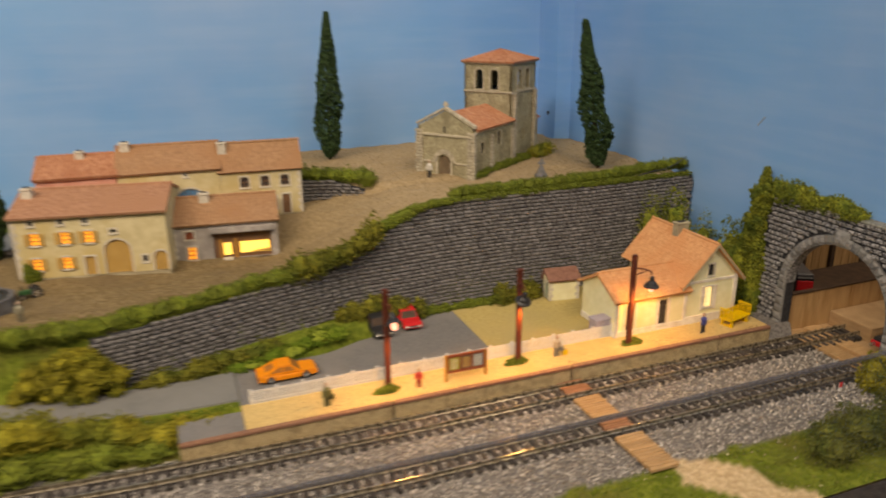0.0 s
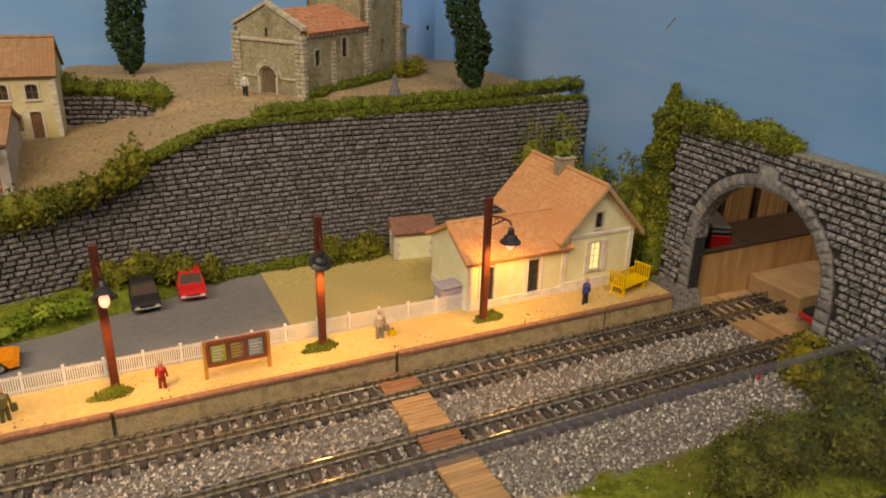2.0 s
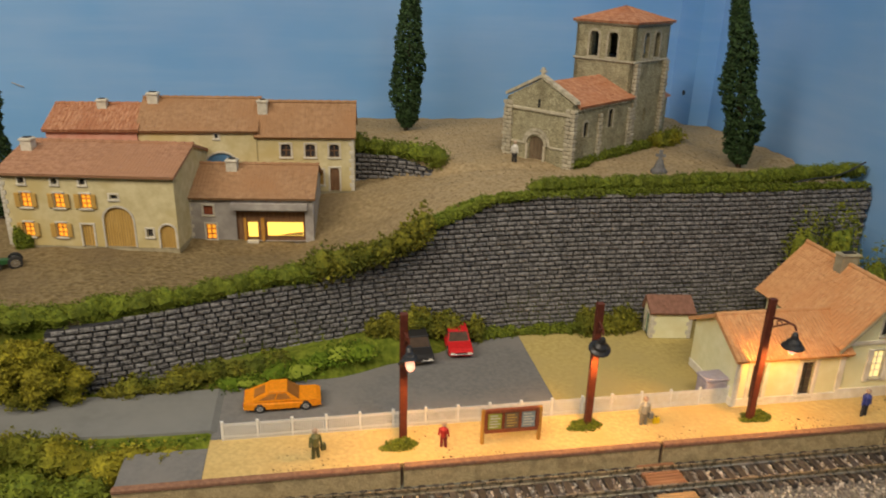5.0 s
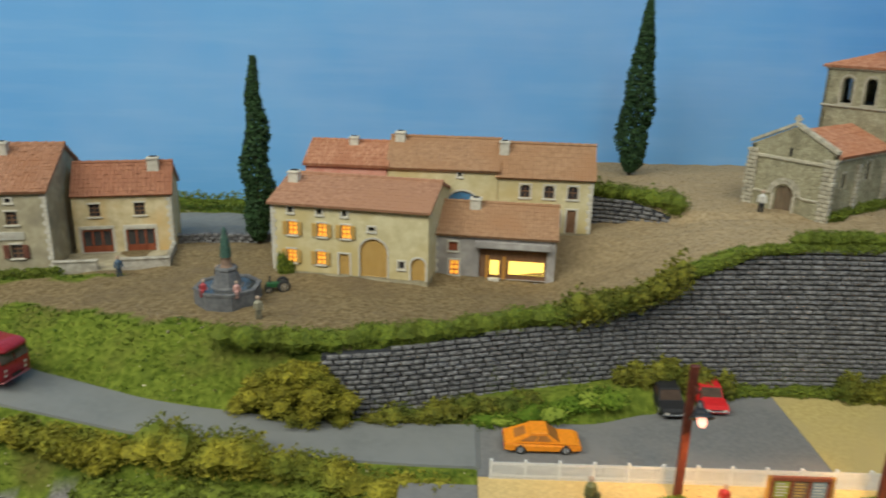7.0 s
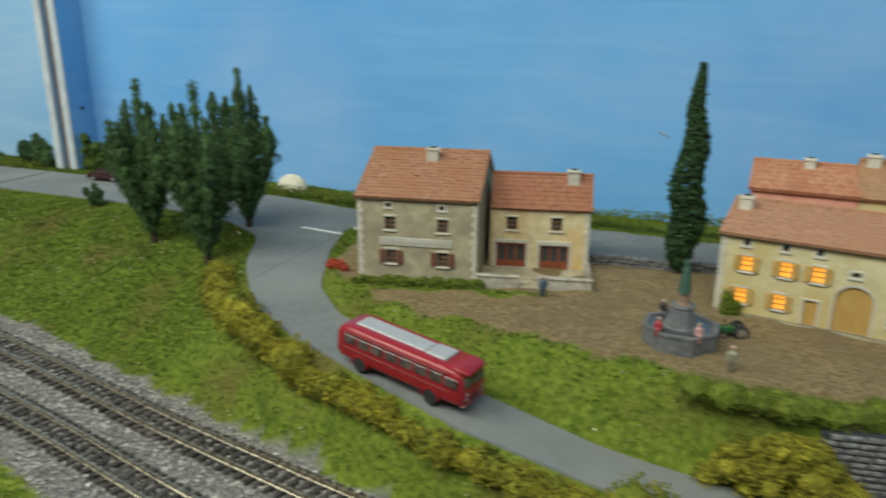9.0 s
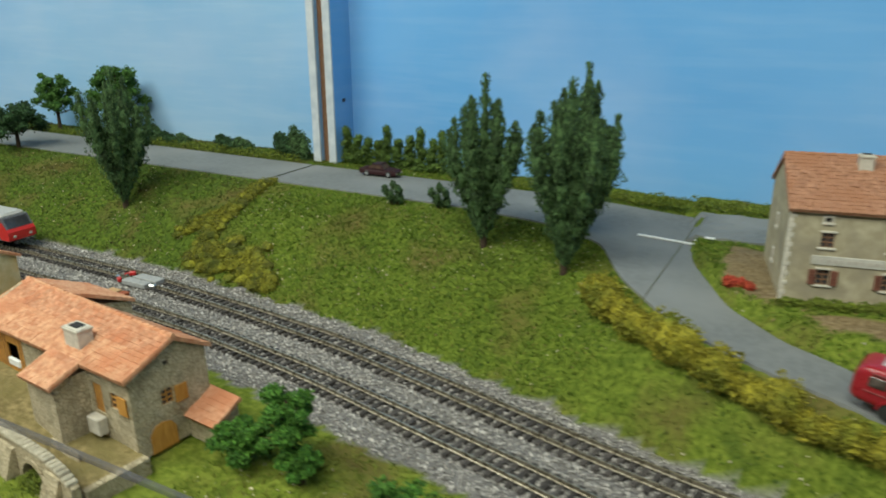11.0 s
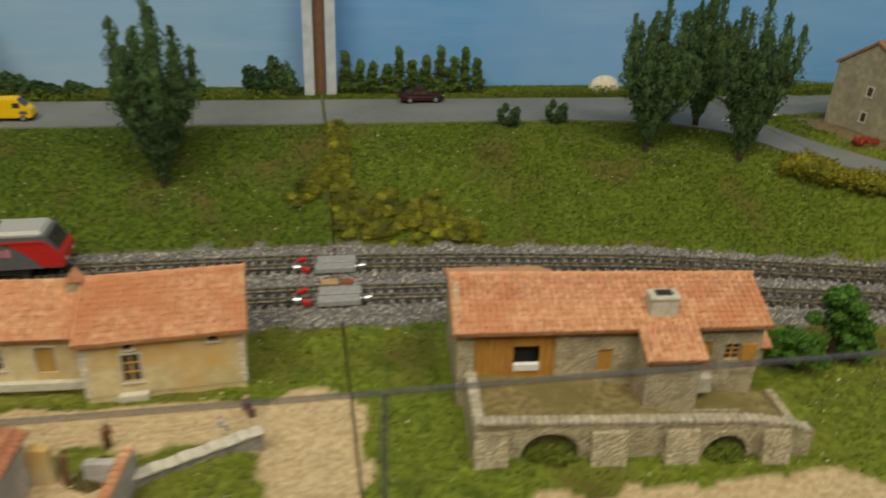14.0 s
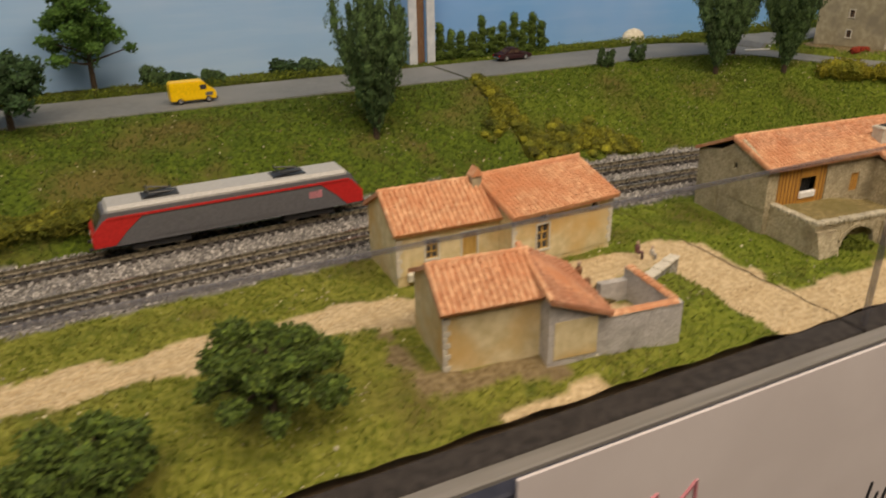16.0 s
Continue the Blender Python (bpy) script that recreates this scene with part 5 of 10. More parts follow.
def block(parent, w, d, eave, ridge, ridge_y, mats, fronts=(), rights=(), lefts=(), th=0.0015, corner=("l", "r"), x=0.0, y=0.0, z=0.0):
    """The four walls of a gabled house block with their openings."""
    base = Matrix.Translation((x, y, z))
    out = {}
    for kind, length, items, peak in (("front", w, fronts, None), ("right", d, rights, (ridge_y, ridge)), ("back", w, (), None), ("left", d, lefts, (d - ridge_y, ridge))):
        m = base @ side(kind, w, d)
        if kind in ("left", "right"):
            m = m @ Matrix.Translation((0.00005, -0.00006, 0)) @ Matrix.Diagonal((1 - 0.0001 / length, 1, 1, 1))
        holes = [tuple(it[1:5]) for it in items]
        wall = part(kind + "_wall", pierced(length, eave, th, holes, peak, m), mats[kind] if isinstance(mats, dict) else mats, parent)
        for it in items:
            opt = it[5] if len(it) > 5 else {}
            if opt.get("arch"):
                part("arch_head", arch_fill(*it[1:5], opt["arch"], 0.00001, th * 0.9, m), mats[kind] if isinstance(mats, dict) else mats, wall)
            opening(wall, m, th, it[0], *it[1:5], opt.get("frame", M_BROWNWOOD), opt.get("trim", True), opt.get("shutters"), opt.get("glass"), opt.get("cols", 2), opt.get("rows", 3), opt.get("arch", 0.0))
        out[kind] = m
    if corner:
        quoins(parent, w, eave, out["front"], corner)
    return out

# ---- houses of the village ----
SH = {"shutters": M_OCHREWOOD, "frame": M_ORANGEWOOD, "arch": 0.0007, "trim": "caps"}
# long farmhouse with a barn door and lit windows
h = thing("farmhouse", (-0.0780, 0.4109, 0.0416), -9.8, "long cream plastered farmhouse with lit windows and ochre shutters", "house")
W, D, E, R, RY = 0.0751, 0.0500, 0.0338, 0.0414, 0.0270
fr = []
for u in (0.0082, 0.0226, 0.0341):
    fr.append(("lit", u, 0.0178, 0.0042, 0.0064, SH))
for u in (0.0074, 0.0218):
    fr.append(("lit", u, 0.0042, 0.0042, 0.0064, SH))
for u in (0.0083, 0.0225, 0.0345):
    fr.append(("window", u, 0.0283, 0.0024, 0.0028, {"frame": M_TRIM, "cols": 1, "rows": 1}))
fr.append(("door", 0.0328, 0.0, 0.0050, 0.0102, {"frame": M_OCHREWOOD, "arch": 0.0010}))
fr.append(("door", 0.0430, 0.0, 0.0128, 0.0186, {"frame": M_OCHREWOOD, "arch": 0.0060}))
fr.append(("window", 0.0470, 0.0222, 0.0032, 0.0020, {"frame": M_TRIM, "cols": 1, "rows": 1, "arch": 0.0009}))
fr.append(("window", 0.0614, 0.0052, 0.0026, 0.0036, {"frame": M_TRIM, "cols": 1, "rows": 1}))
fr.append(("door", 0.0672, 0.0, 0.0068, 0.0110, {"frame": M_OCHREWOOD, "arch": 0.0032}))
block(h, W, D, E, R, RY, M_PLASTER_C, fr, corner=("l",))
foundation(h, 0, W, 0, D, 0.005, M_PLASTER_G)
gable_roof(h, 0, W, 0, D, E, R, RY, M_TILE_P, 0.0016, 0.0026, 0.00022, 0.0022, loose=0.25)
bm = bmesh.new()
for k in range(46):
    box(bm, 0.0004 + k * 0.0016, 0.0011 + k * 0.0016, -0.0012, 0.0002, E - 0.0020, E - 0.0008)
part("eave_dentils", bm, M_TRIM, h, "row of small eave stones")
chimney(h, 0.0045, 0.0190, R - 0.006, R + 0.0030, 0.0050, 0.0045)

# low grey cafe with a lit shop front
h = thing("cafe", (-0.0020, 0.4152, 0.0392), -6.7, "low grey plastered cafe with a glowing yellow shop window", "house")
W, D, E, R, RY = 0.0575, 0.040, 0.0222, 0.0323, 0.0196
fr = [("lit", 0.0078, 0.0008, 0.0044, 0.0074, {"frame": M_REDWOOD, "arch": 0.0006}),
      ("window", 0.0072, 0.0128, 0.0042, 0.0044, {"frame": M_REDWOOD, "cols": 1, "rows": 1, "glass": M_REDWOOD}),
      ("hole", 0.0218, -0.0010, 0.0318, 0.0156, {"trim": False})]
block(h, W, D, E, R, RY, M_PLASTER_GR, fr, corner=("l",))
foundation(h, 0, W, 0.0018, D, 0.005, M_PLASTER_GR)
front = part("shop_front", boxed(0.0218, 0.0536, 0.0012, 0.0018, -0.0010, 0.0146), M_BROWNWOOD, h, "brown wooden shop front")
part("shop_window", boxed(0.0270, 0.0314, 0.0006, 0.0012, 0.0020, 0.0090), M_LIT_Y, front, "glowing yellow window")
part("shop_window", boxed(0.0360, 0.0525, 0.0006, 0.0012, 0.0026, 0.0090), M_LIT_Y, front, "glowing yellow window")
for a, b in ((0.0330, 0.0346), (0.0250, 0.0262)):
    part("mullion", boxed(a, b, 0.0003, 0.0012, -0.0010, 0.0112), M_ORANGEWOOD, front, "brown wooden mullion")
bm = bmesh.new()
prism(bm, [(0.0415, 0.0029), (0.0523, 0.0029), (0.0523, 0.0046), (0.0460, 0.0038)], 0.0003, 0.0006)
part("curtain", bm, M_OCHREWOOD, front)
part("door_step", boxed(0.0266, 0.0318, -0.0016, 0.0006, -0.001, 0.0006, 0.0002), M_TRIM, front)
bm = bmesh.new()
prism(bm, [(0.0200, 0.0188), (0.0550, 0.0188), (0.0550, 0.0160), (0.0200, 0.0160)], -0.0030, 0.0002)
part("awning", bm, M_PLASTER_GR, h, "grey shop awning")
gable_roof(h, 0, W, 0, D, E, R, RY, M_TILE_B, 0.0017, 0.0026, 0.00022, 0.0018, loose=0.25)
chimney(h, 0.0180, 0.0165, R - 0.006, R + 0.0032, 0.0052, 0.0045)

# row of three tall houses behind
UP = {"frame": M_BROWNWOOD, "arch": 0.0012, "rows": 2}
h = thing("town_house", (0.0288, 0.4436, 0.0545), -4.8, "cream town house with arched windows and a brown roof", "house", "row behind the farmhouse")
W, D, E, R, RY = 0.0474, 0.032, 0.0296, 0.0429, 0.0125
fr = [("window", u, 0.0176, 0.0048, 0.0064, UP) for u in (0.0115, 0.0235, 0.0353)]
fr += [("door", 0.0354, 0.0, 0.0046, 0.0120, {"frame": M_BROWNWOOD, "arch": 0.0010}), ("window", 0.0288, 0.0034, 0.0032, 0.0078, {"frame": M_OCHREWOOD, "glass": M_OCHREWOOD})]
block(h, W, D, E, R, RY, M_PLASTER_C, fr, corner=("r",))
foundation(h, 0, W, 0, D, 0.005, M_PLASTER_G)
gable_roof(h, 0, W, 0, D, E, R, RY, M_TILE_B, 0.0017, 0.0026, 0.0002, 0.0018, loose=0.25)
chimney(h, 0.0025, 0.0090, R - 0.009, R + 0.0015, 0.0048, 0.004)
h = thing("town_house", (-0.0269, 0.4467, 0.0502), -3.7, "cream town house with a wide blue arched doorway", "house", "row behind the farmhouse")
W, D, E, R, RY = 0.0556, 0.044, 0.0360, 0.0477, 0.0193
BLUE = paint("blue_painted_door", (0.06, 0.22, 0.42), 0.5)
fr = [("door", 0.0298, 0.0, 0.0168, 0.0240, {"frame": BLUE, "arch": 0.0080}), ("window", 0.0357, 0.0312, 0.0017, 0.0020, {"frame": M_TRIM, "cols": 1, "rows": 1})]
block(h, W, D, E, R, RY, M_PLASTER_C, fr, corner=())
foundation(h, 0, W, 0, D, 0.008, M_PLASTER_G)
gable_roof(h, 0, W, 0, D, E, R, RY, M_TILE_B, 0.0017, 0.0026, 0.0002, 0.0018, loose=0.25)
chimney(h, 0.0042, 0.0170, R - 0.005, R + 0.0030, 0.0050, 0.0045)
h = thing("town_house", (-0.0689, 0.4484, 0.0483), -3.2, "pink plastered town house with a streaky pantile roof", "house", "row behind the farmhouse")
W, D, E, R, RY = 0.0415, 0.044, 0.0380, 0.0462, 0.0200
block(h, W, D, E, R, RY, M_PLASTER_P, [("window", u, 0.022, 0.004, 0.0055, UP) for u in (0.008, 0.026)], corner=())
foundation(h, 0, W, 0, D, 0.012, M_PLASTER_P)
gable_roof(h, 0, W, 0, D, E, R, RY, M_TILE_PAN, 0.0019, 0.0030, 0.00045, 0.0018, loose=0.3)
chimney(h, 0.0220, 0.0170, R - 0.005, R + 0.0030, 0.0045, 0.004)

# stone house by the square, tall part and low part
h = thing("village_inn", (-0.2353, 0.3957, 0.0383), 11.1, "grey-beige stone house with a faded sign band", "house")
W, D, E, R, RY = 0.0553, 0.058, 0.0402, 0.0557, 0.0335
WB = {"frame": M_BROWNWOOD, "trim": "caps"}
WR = {"frame": M_BROWNWOOD, "shutters": M_SHUTTER, "trim": "caps"}
fr = [("window", 0.0126, 0.0240, 0.0050, 0.0062, WB), ("window", 0.0372, 0.0238, 0.0050, 0.0062, WB), ("window", 0.0130, 0.0078, 0.0050, 0.0066, WR), ("window", 0.0374, 0.0076, 0.0050, 0.0066, WR),
      ("window", 0.0131, 0.0345, 0.0024, 0.0020, {"frame": M_TRIM, "cols": 1, "rows": 1}), ("window", 0.0381, 0.0342, 0.0024, 0.0020, {"frame": M_TRIM, "cols": 1, "rows": 1})]
lf = [("window", 0.026, 0.023, 0.0035, 0.0055, {"frame": M_BROWNWOOD}), ("window", 0.026, 0.007, 0.0035, 0.0055, {"frame": M_BROWNWOOD})]
block(h, W, D, E, R, RY, M_PLASTER_G, fr, lefts=lf)
foundation(h, 0, W, 0, D, 0.005, M_PLASTER_G)
part("sign_band", boxed(0.0100, 0.0442, -0.0005, 0.0002, 0.0166, 0.0204, 0.0001), M_SIGNBAND, h, "faded white sign band")
bm = bmesh.new()
for k in range(11):
    box(bm, 0.0135 + k * 0.0025, 0.0135 + k * 0.0025 + (0.0017 if k % 3 else 0.0011), -0.0007, -0.0005, 0.0178, 0.0192)
part("sign_lettering", bm, M_FADED, h, "unreadable faded lettering")
gable_roof(h, 0, W, 0, D, E, R, RY, M_TILE_I, 0.0021, 0.0024, 0.00045, 0.0018, loose=0.4)
chimney(h, 0.0300, 0.0265, R - 0.006, R + 0.0025, 0.0055, 0.0045)
low = thing("village_shop", (-0.1822, 0.4301, 0.0385), 14.0, "low stone shop with red-brown shop windows and terrace", "house")
W, D, E, R, RY = 0.0466, 0.030, 0.0327, 0.0454, 0.0115
fr = [("window", 0.0076, 0.0202, 0.0052, 0.0064, WB), ("window", 0.0288, 0.0204, 0.0052, 0.0064, WB), ("hole", 0.0030, 0.0016, 0.0144, 0.0120, {}), ("hole", 0.0238, 0.0012, 0.0140, 0.0118, {})]
ms = block(low, W, D, E, R, RY, M_PLASTER_Y, fr, corner=("r",))
foundation(low, 0, W, 0, D, 0.005, M_PLASTER_G)
for u, w in ((0.0030, 0.0144), (0.0238, 0.0140)):
    g = part("shop_window", boxed(u, u + w, 0.0009, 0.0012, 0.0014, 0.0136, m=ms["front"]), M_GLASSDARK, low, "dark shop window")
    bm = bmesh.new()
    box(bm, u, u + w, 0.0003, 0.0009, 0.0014, 0.0048, m=ms["front"])
    for k in range(4):
        c = u + 0.0004 + (w - 0.0008) * k / 3
        box(bm, c - 0.0004, c + 0.0004, 0.0003, 0.0009, 0.0014, 0.0136, m=ms["front"])
    box(bm, u, u + w, 0.0003, 0.0009, 0.0126, 0.0136, m=ms["front"])
    part("shop_frame", bm, M_REDWOOD, g, "red-brown shop frame")
    part("shop_lintel", boxed(u - 0.001, u + w + 0.001, -0.0005, 0.0003, 0.0137, 0.0154, 0.0001, m=ms["front"]), M_TRIM, low)
    for c in (u - 0.0012, u + w + 0.0002):
        part("shop_jamb", boxed(c, c + 0.0010, -0.0004, 0.0003, 0.0012, 0.0137, 0.0001, m=ms["front"]), M_TRIM, low)
part("terrace", boxed(-0.0035, W + 0.001, -0.0275, -0.0001, -0.005, 0.0014), M_PLASTER_G, low, "paved terrace")
for a, b in ((-0.0040, 0.0150), (0.0235, W + 0.001)):
    bm = boxed(a, b, -0.0280, -0.0258, -0.004, 0.0056, 0.0002)
    box(bm, a - 0.0003, b + 0.0003, -0.0284, -0.0254, 0.0056, 0.0064, 0.0002)
    part("terrace_wall", bm, M_WEATHERED, low, "low weathered terrace wall")
bm = boxed(W - 0.0012, W + 0.001, -0.0258, -0.0002, -0.004, 0.0056, 0.0002)
part("terrace_wall", bm, M_WEATHERED, low, "low weathered terrace wall")
gable_roof(low, 0.0012, W, 0, D, E, R, RY, M_TILE_R, 0.0021, 0.0024, 0.00045, 0.0016, loose=0.4)
chimney(low, 0.0385, 0.0095, R - 0.005, R + 0.0030, 0.0055, 0.0045)

# ---- station ----
st = thing("station", (0.2115, 0.2975, 0.0062), 0.0, "cream plastered small station with orange tiled roofs", "station")
W, D, E, R = 0.0445, 0.033, 0.0225, 0.0315
door = {"frame": M_BLACK, "cols": 2, "rows": 4}
fr = [("window", 0.0065, 0.0025, 0.0050, 0.0150, door), ("window", 0.0275, 0.0025, 0.0050, 0.0150, door)]
block(st, W, D, E, R, 0.0165, M_STATION, fr, corner=(), z=0.0)
gable_roof(st, 0, W, 0, D, E, R, 0.0165, M_TILE_S, 0.0015, 0.0021, 0.0004, 0.0028, 0.0022, seed=5, loose=0.12)
X, W2, D2, E2, R2 = 0.0435, 0.0350, 0.052, 0.0270, 0.0455
base = Matrix.Translation((X, 0.0, 0))
# the tall wing's ridge runs from front to back
for kind, length, items, peak in (("front", W2, [("lit", 0.0140, 0.0085, 0.0048, 0.0120, {"frame": M_WHITE, "glass": M_LIT_ST, "rows": 4}), ("window", 0.0150, 0.0270, 0.0034, 0.0066, {"frame": M_BLACK})], (W2 / 2, R2)),
                                  ("back", W2, [], (W2 / 2, R2)), ("left", D2, [], None), ("right", D2, [], None)):
    m = base @ side(kind, W2, D2)
    eave = E2 if kind in ("left", "right") else E2
    holes = [it[1:5] for it in items]
    if kind == "front":
        # gable with an upper window: the wall proper, then the gable in two cheeks round the opening
        bm = pierced(W2, E2, 0.0015, [holes[0]], None, m)
        u, v, a, b = holes[1]
        for pts in (([(0, E2), (u, E2), (u, E2 + (R2 - E2) * u / (W2 / 2))]), ([(u + a, E2), (W2, E2), (u + a, E2 + (R2 - E2) * (W2 - u - a) / (W2 / 2))]),
                    ([(u, v + b), (u + a, v + b), (u + a, E2 + (R2 - E2) * (W2 - u - a) / (W2 / 2)), (W2 / 2, R2), (u, E2 + (R2 - E2) * u / (W2 / 2))])):
            prism(bm, pts, 0, 0.0015, m)
        wall = part("front_wall", bm, M_STATION, st)
        for it in items:
            opening(wall, m, 0.0015, it[0], *it[1:5], it[5]["frame"], True, None, it[5].get("glass"), 2, it[5].get("rows", 3))
    else:
        part(kind + "_wall", pierced(length, E2, 0.0015, [], peak, m), M_STATION, st)
for k in (0, 1):
    ya, yb = -0.0030, D2 + 0.0030
    xe = X - 0.0035 if k == 0 else X + W2 + 0.0035
    ze = E2 - 0.0035 * (R2 - E2) / (W2 / 2)
    xr = X + W2 / 2
    pts = [(xe, yb, ze), (xe, ya, ze), (xr, ya, R2), (xr, yb, R2)] if k == 0 else [(xe, ya, ze), (xe, yb, ze), (xr, yb, R2), (xr, ya, R2)]
    v, q = slope(*pts, 34, 13, 0.0005, 9 + k, loose=0.10)
    arrays("roof_slope", v, q, M_TILE_S, st)
    for yy in (ya - 0.0003, yb - 0.0007):
        bm = bmesh.new()
        prism(bm, [(xe, ze - 0.0014), (xe, ze), (xr, R2), (xr, R2 - 0.0014)], yy, yy + 0.0010)
        part("bargeboard", bm, M_PLASTER_G, st, "worn grey-brown bargeboard")
ridge_row(st, (X + W2 / 2, -0.003, R2 + 0.0002), (X + W2 / 2, 0.055, R2 + 0.0002), M_TILE_S, 14, 0.0010)
bm = boxed(X + 0.0135, X + 0.0215, 0.0270, 0.0315, R2 - 0.006, R2 + 0.0045, 0.0002)
box(bm, X + 0.0130, X + 0.0220, 0.0265, 0.0320, R2 + 0.0035, R2 + 0.0042, 0.0001)
ch = part("chimney", bm, M_PLASTER_G, st, "wide grey chimney")
# the flue's shaded hole is a near-black block on top
part("flue", boxed(X + 0.0150, X + 0.0200, 0.0280, 0.0305, R2 + 0.0044, R2 + 0.0049), M_DARK, ch)
bm = bmesh.new()
box(bm, -0.0004, X + 0.0005, -0.0005, 0.0005, 0.0, 0.0034, 0.0001)
box(bm, X, X + W2 + 0.0004, -0.0005, 0.0005, 0.0, 0.0046, 0.0001)
box(bm, -0.0005, 0.0005, -0.0004, D, 0.0, 0.0034, 0.0001)
part("plinth", bm, M_STATION_TRIM, st, "pale plinth")
for u in (X - 0.0004, X + W2 - 0.0020):
    part("corner_strip", boxed(u, u + 0.0024, -0.0005, 0.0003, 0.0046, E2 - 0.001, 0.0001), M_STATION_TRIM, st, "pale corner strip")
part("corner_strip", boxed(-0.0003, 0.0018, -0.0005, 0.0003, 0.0034, E - 0.001, 0.0001), M_STATION_TRIM, st, "pale corner strip")
part("string_course", boxed(X + 0.002, X + W2 - 0.002, -0.0005, 0.0003, 0.0236, 0.0252, 0.0001), M_STATION_TRIM, st)
for u in (0.0046, 0.0118, 0.0256, 0.0328):
    part("pilaster", boxed(u, u + 0.0016, -0.0005, 0.0003, 0.0034, 0.0190, 0.0001), M_STATION_TRIM, st, "pale strip beside the door")
part("eave_band", boxed(0.0020, X - 0.0006, -0.0005, 0.0003, 0.0192, 0.0206, 0.0001), M_STATION_TRIM, st, "pale band under the eave")
for u in (X + 0.0112, X + 0.0194):
    part("window_strip", boxed(u, u + 0.0022, -0.0006, 0.0003, 0.0072, 0.0214, 0.0001), M_STATION_TRIM, st, "pale window surround")
# crate beside the station wall
crate = thing("crate", (0.2065, 0.3045, 0.0062), 4, "small pale mauve crate beside the station", "crate")
M_MAUVE = pbr("mauve_crate", (0.36, 0.31, 0.36), (0.44, 0.39, 0.44), 500, 0.7, 0.1)
part("body", boxed(-0.0048, 0.0048, -0.0035, 0.0035, 0.0, 0.0092, 0.0006), M_MAUVE, crate)
part("lid", boxed(-0.0051, 0.0051, -0.0038, 0.0038, 0.0092, 0.0104, 0.0004), M_MAUVE, crate)
# outhouse
oh = thing("outhouse", (0.2045, 0.3555, 0.0062), -8, "small cream outhouse with a brown roof and green door", "shed")
M_GREEN_DOOR = paint("green_door", (0.17, 0.30, 0.24), 0.6)
block(oh, 0.0185, 0.0105, 0.0135, 0.0160, 0.006, M_STATION, lefts=[("door", 0.0030, 0.0, 0.0050, 0.0105, {"frame": M_GREEN_DOOR})], corner=("l", "r"))
gable_roof(oh, 0, 0.0185, 0, 0.0105, 0.0138, 0.0180, 0.0085, M_TILE_SHED, 0.0015, 0.002, 0.00015, 0.0015, cap=False)

# ---- church ----
ax = math.degrees(math.atan2(0.60, 0.80))
church = thing("church", (0.1590, 0.4585, 0.0665), ax - 90, "old ochre stone village church with a square tower", "church")
# own axes: x along the west front, y along the nave
W, L, E, R = 0.0425, 0.056, 0.0335, 0.0425
th = 0.002
SL = {"frame": M_DARK, "cols": 1, "rows": 1, "arch": 0.0010}
for kind, w, d, items, peak in (("front", W, L, [("door", 0.0158, 0.0, 0.0095, 0.0150, {"arch": 0.0046})], (W / 2, R + 0.002)), ("left", W, L, [("window", 0.012, 0.016, 0.0028, 0.0065, SL), ("window", 0.032, 0.016, 0.0028, 0.0065, SL)], None),
                                ("right", W, L, [("window", 0.0095, 0.0165, 0.0038, 0.0078, SL), ("window", 0.0325, 0.0185, 0.0044, 0.0098, SL)], None)):
    m = side(kind, w, d)
    length = w if kind == "front" else d
    wall = part(kind + "_wall", pierced(length, E, th, [it[1:5] for it in items], peak, m), M_CHURCH, church)
    for it in items:
        part("arch_head", arch_fill(*it[1:5], it[5]["arch"], 0.0, th * 0.9, m), M_CHURCH, wall)
        if it[0] == "door":
            u, v, a, b = it[1:5]
            opening(wall, m, th, "door", u, v, a, b, M_CHURCHDOOR, False)
            for rr, dd in ((a / 2 + 0.0009, 0.0012), (a / 2 + 0.0026, 0.0006)):
                for i in range(12):
                    bm = bmesh.new()
                    t0, t1 = math.pi * i / 12, math.pi * (i + 0.92) / 12
                    cu, cv = u + a / 2, v + b - 0.0046
                    prism(bm, [(cu - rr * math.cos(t0), cv + rr * math.sin(t0)), (cu - rr * math.cos(t1), cv + rr * math.sin(t1)), (cu - (rr + 0.0014) * math.cos(t1), cv + (rr + 0.0014) * math.sin(t1)), (cu - (rr + 0.0014) * math.cos(t0), cv + (rr + 0.0014) * math.sin(t0))], -dd, 0.0004)
                    part("voussoir", bm, M_CHURCH_TRIM, wall)
            for c in (u - 0.0016, u + a + 0.0002):
                part("portal_column", boxed(c, c + 0.0014, -0.0012, 0.0004, 0, b - 0.0046, 0.0002), M_CHURCH_TRIM, wall)
        else:
            # pane and bars all near-black: the shade of the nave put in as colour
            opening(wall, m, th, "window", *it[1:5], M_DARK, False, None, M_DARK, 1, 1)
            u, v, a, b = it[1:5]
            ring = lambda e: [(u - e, v)] + [(u + a / 2 - (a / 2 + e) * math.cos(math.pi * i / 8), v + b - 0.0010 + (0.0010 + e) * math.sin(math.pi * i / 8)) for i in range(9)] + [(u + a + e, v)]
            bm = bmesh.new()
            prism(bm, ring(0.0009) + ring(0.0001)[::-1], -0.0003, 0.0004, m)
            part("window_surround", bm, M_CHURCH_TRIM, wall)
m = side("front", W, L)
bm = bmesh.new()
box(bm, 0.003, W - 0.003, -0.0010, 0.0004, 0.0275, 0.0292, 0.0003)
box(bm, 0.003, 0.0135, -0.0008, 0.0004, 0.0098, 0.0110, 0.0003)
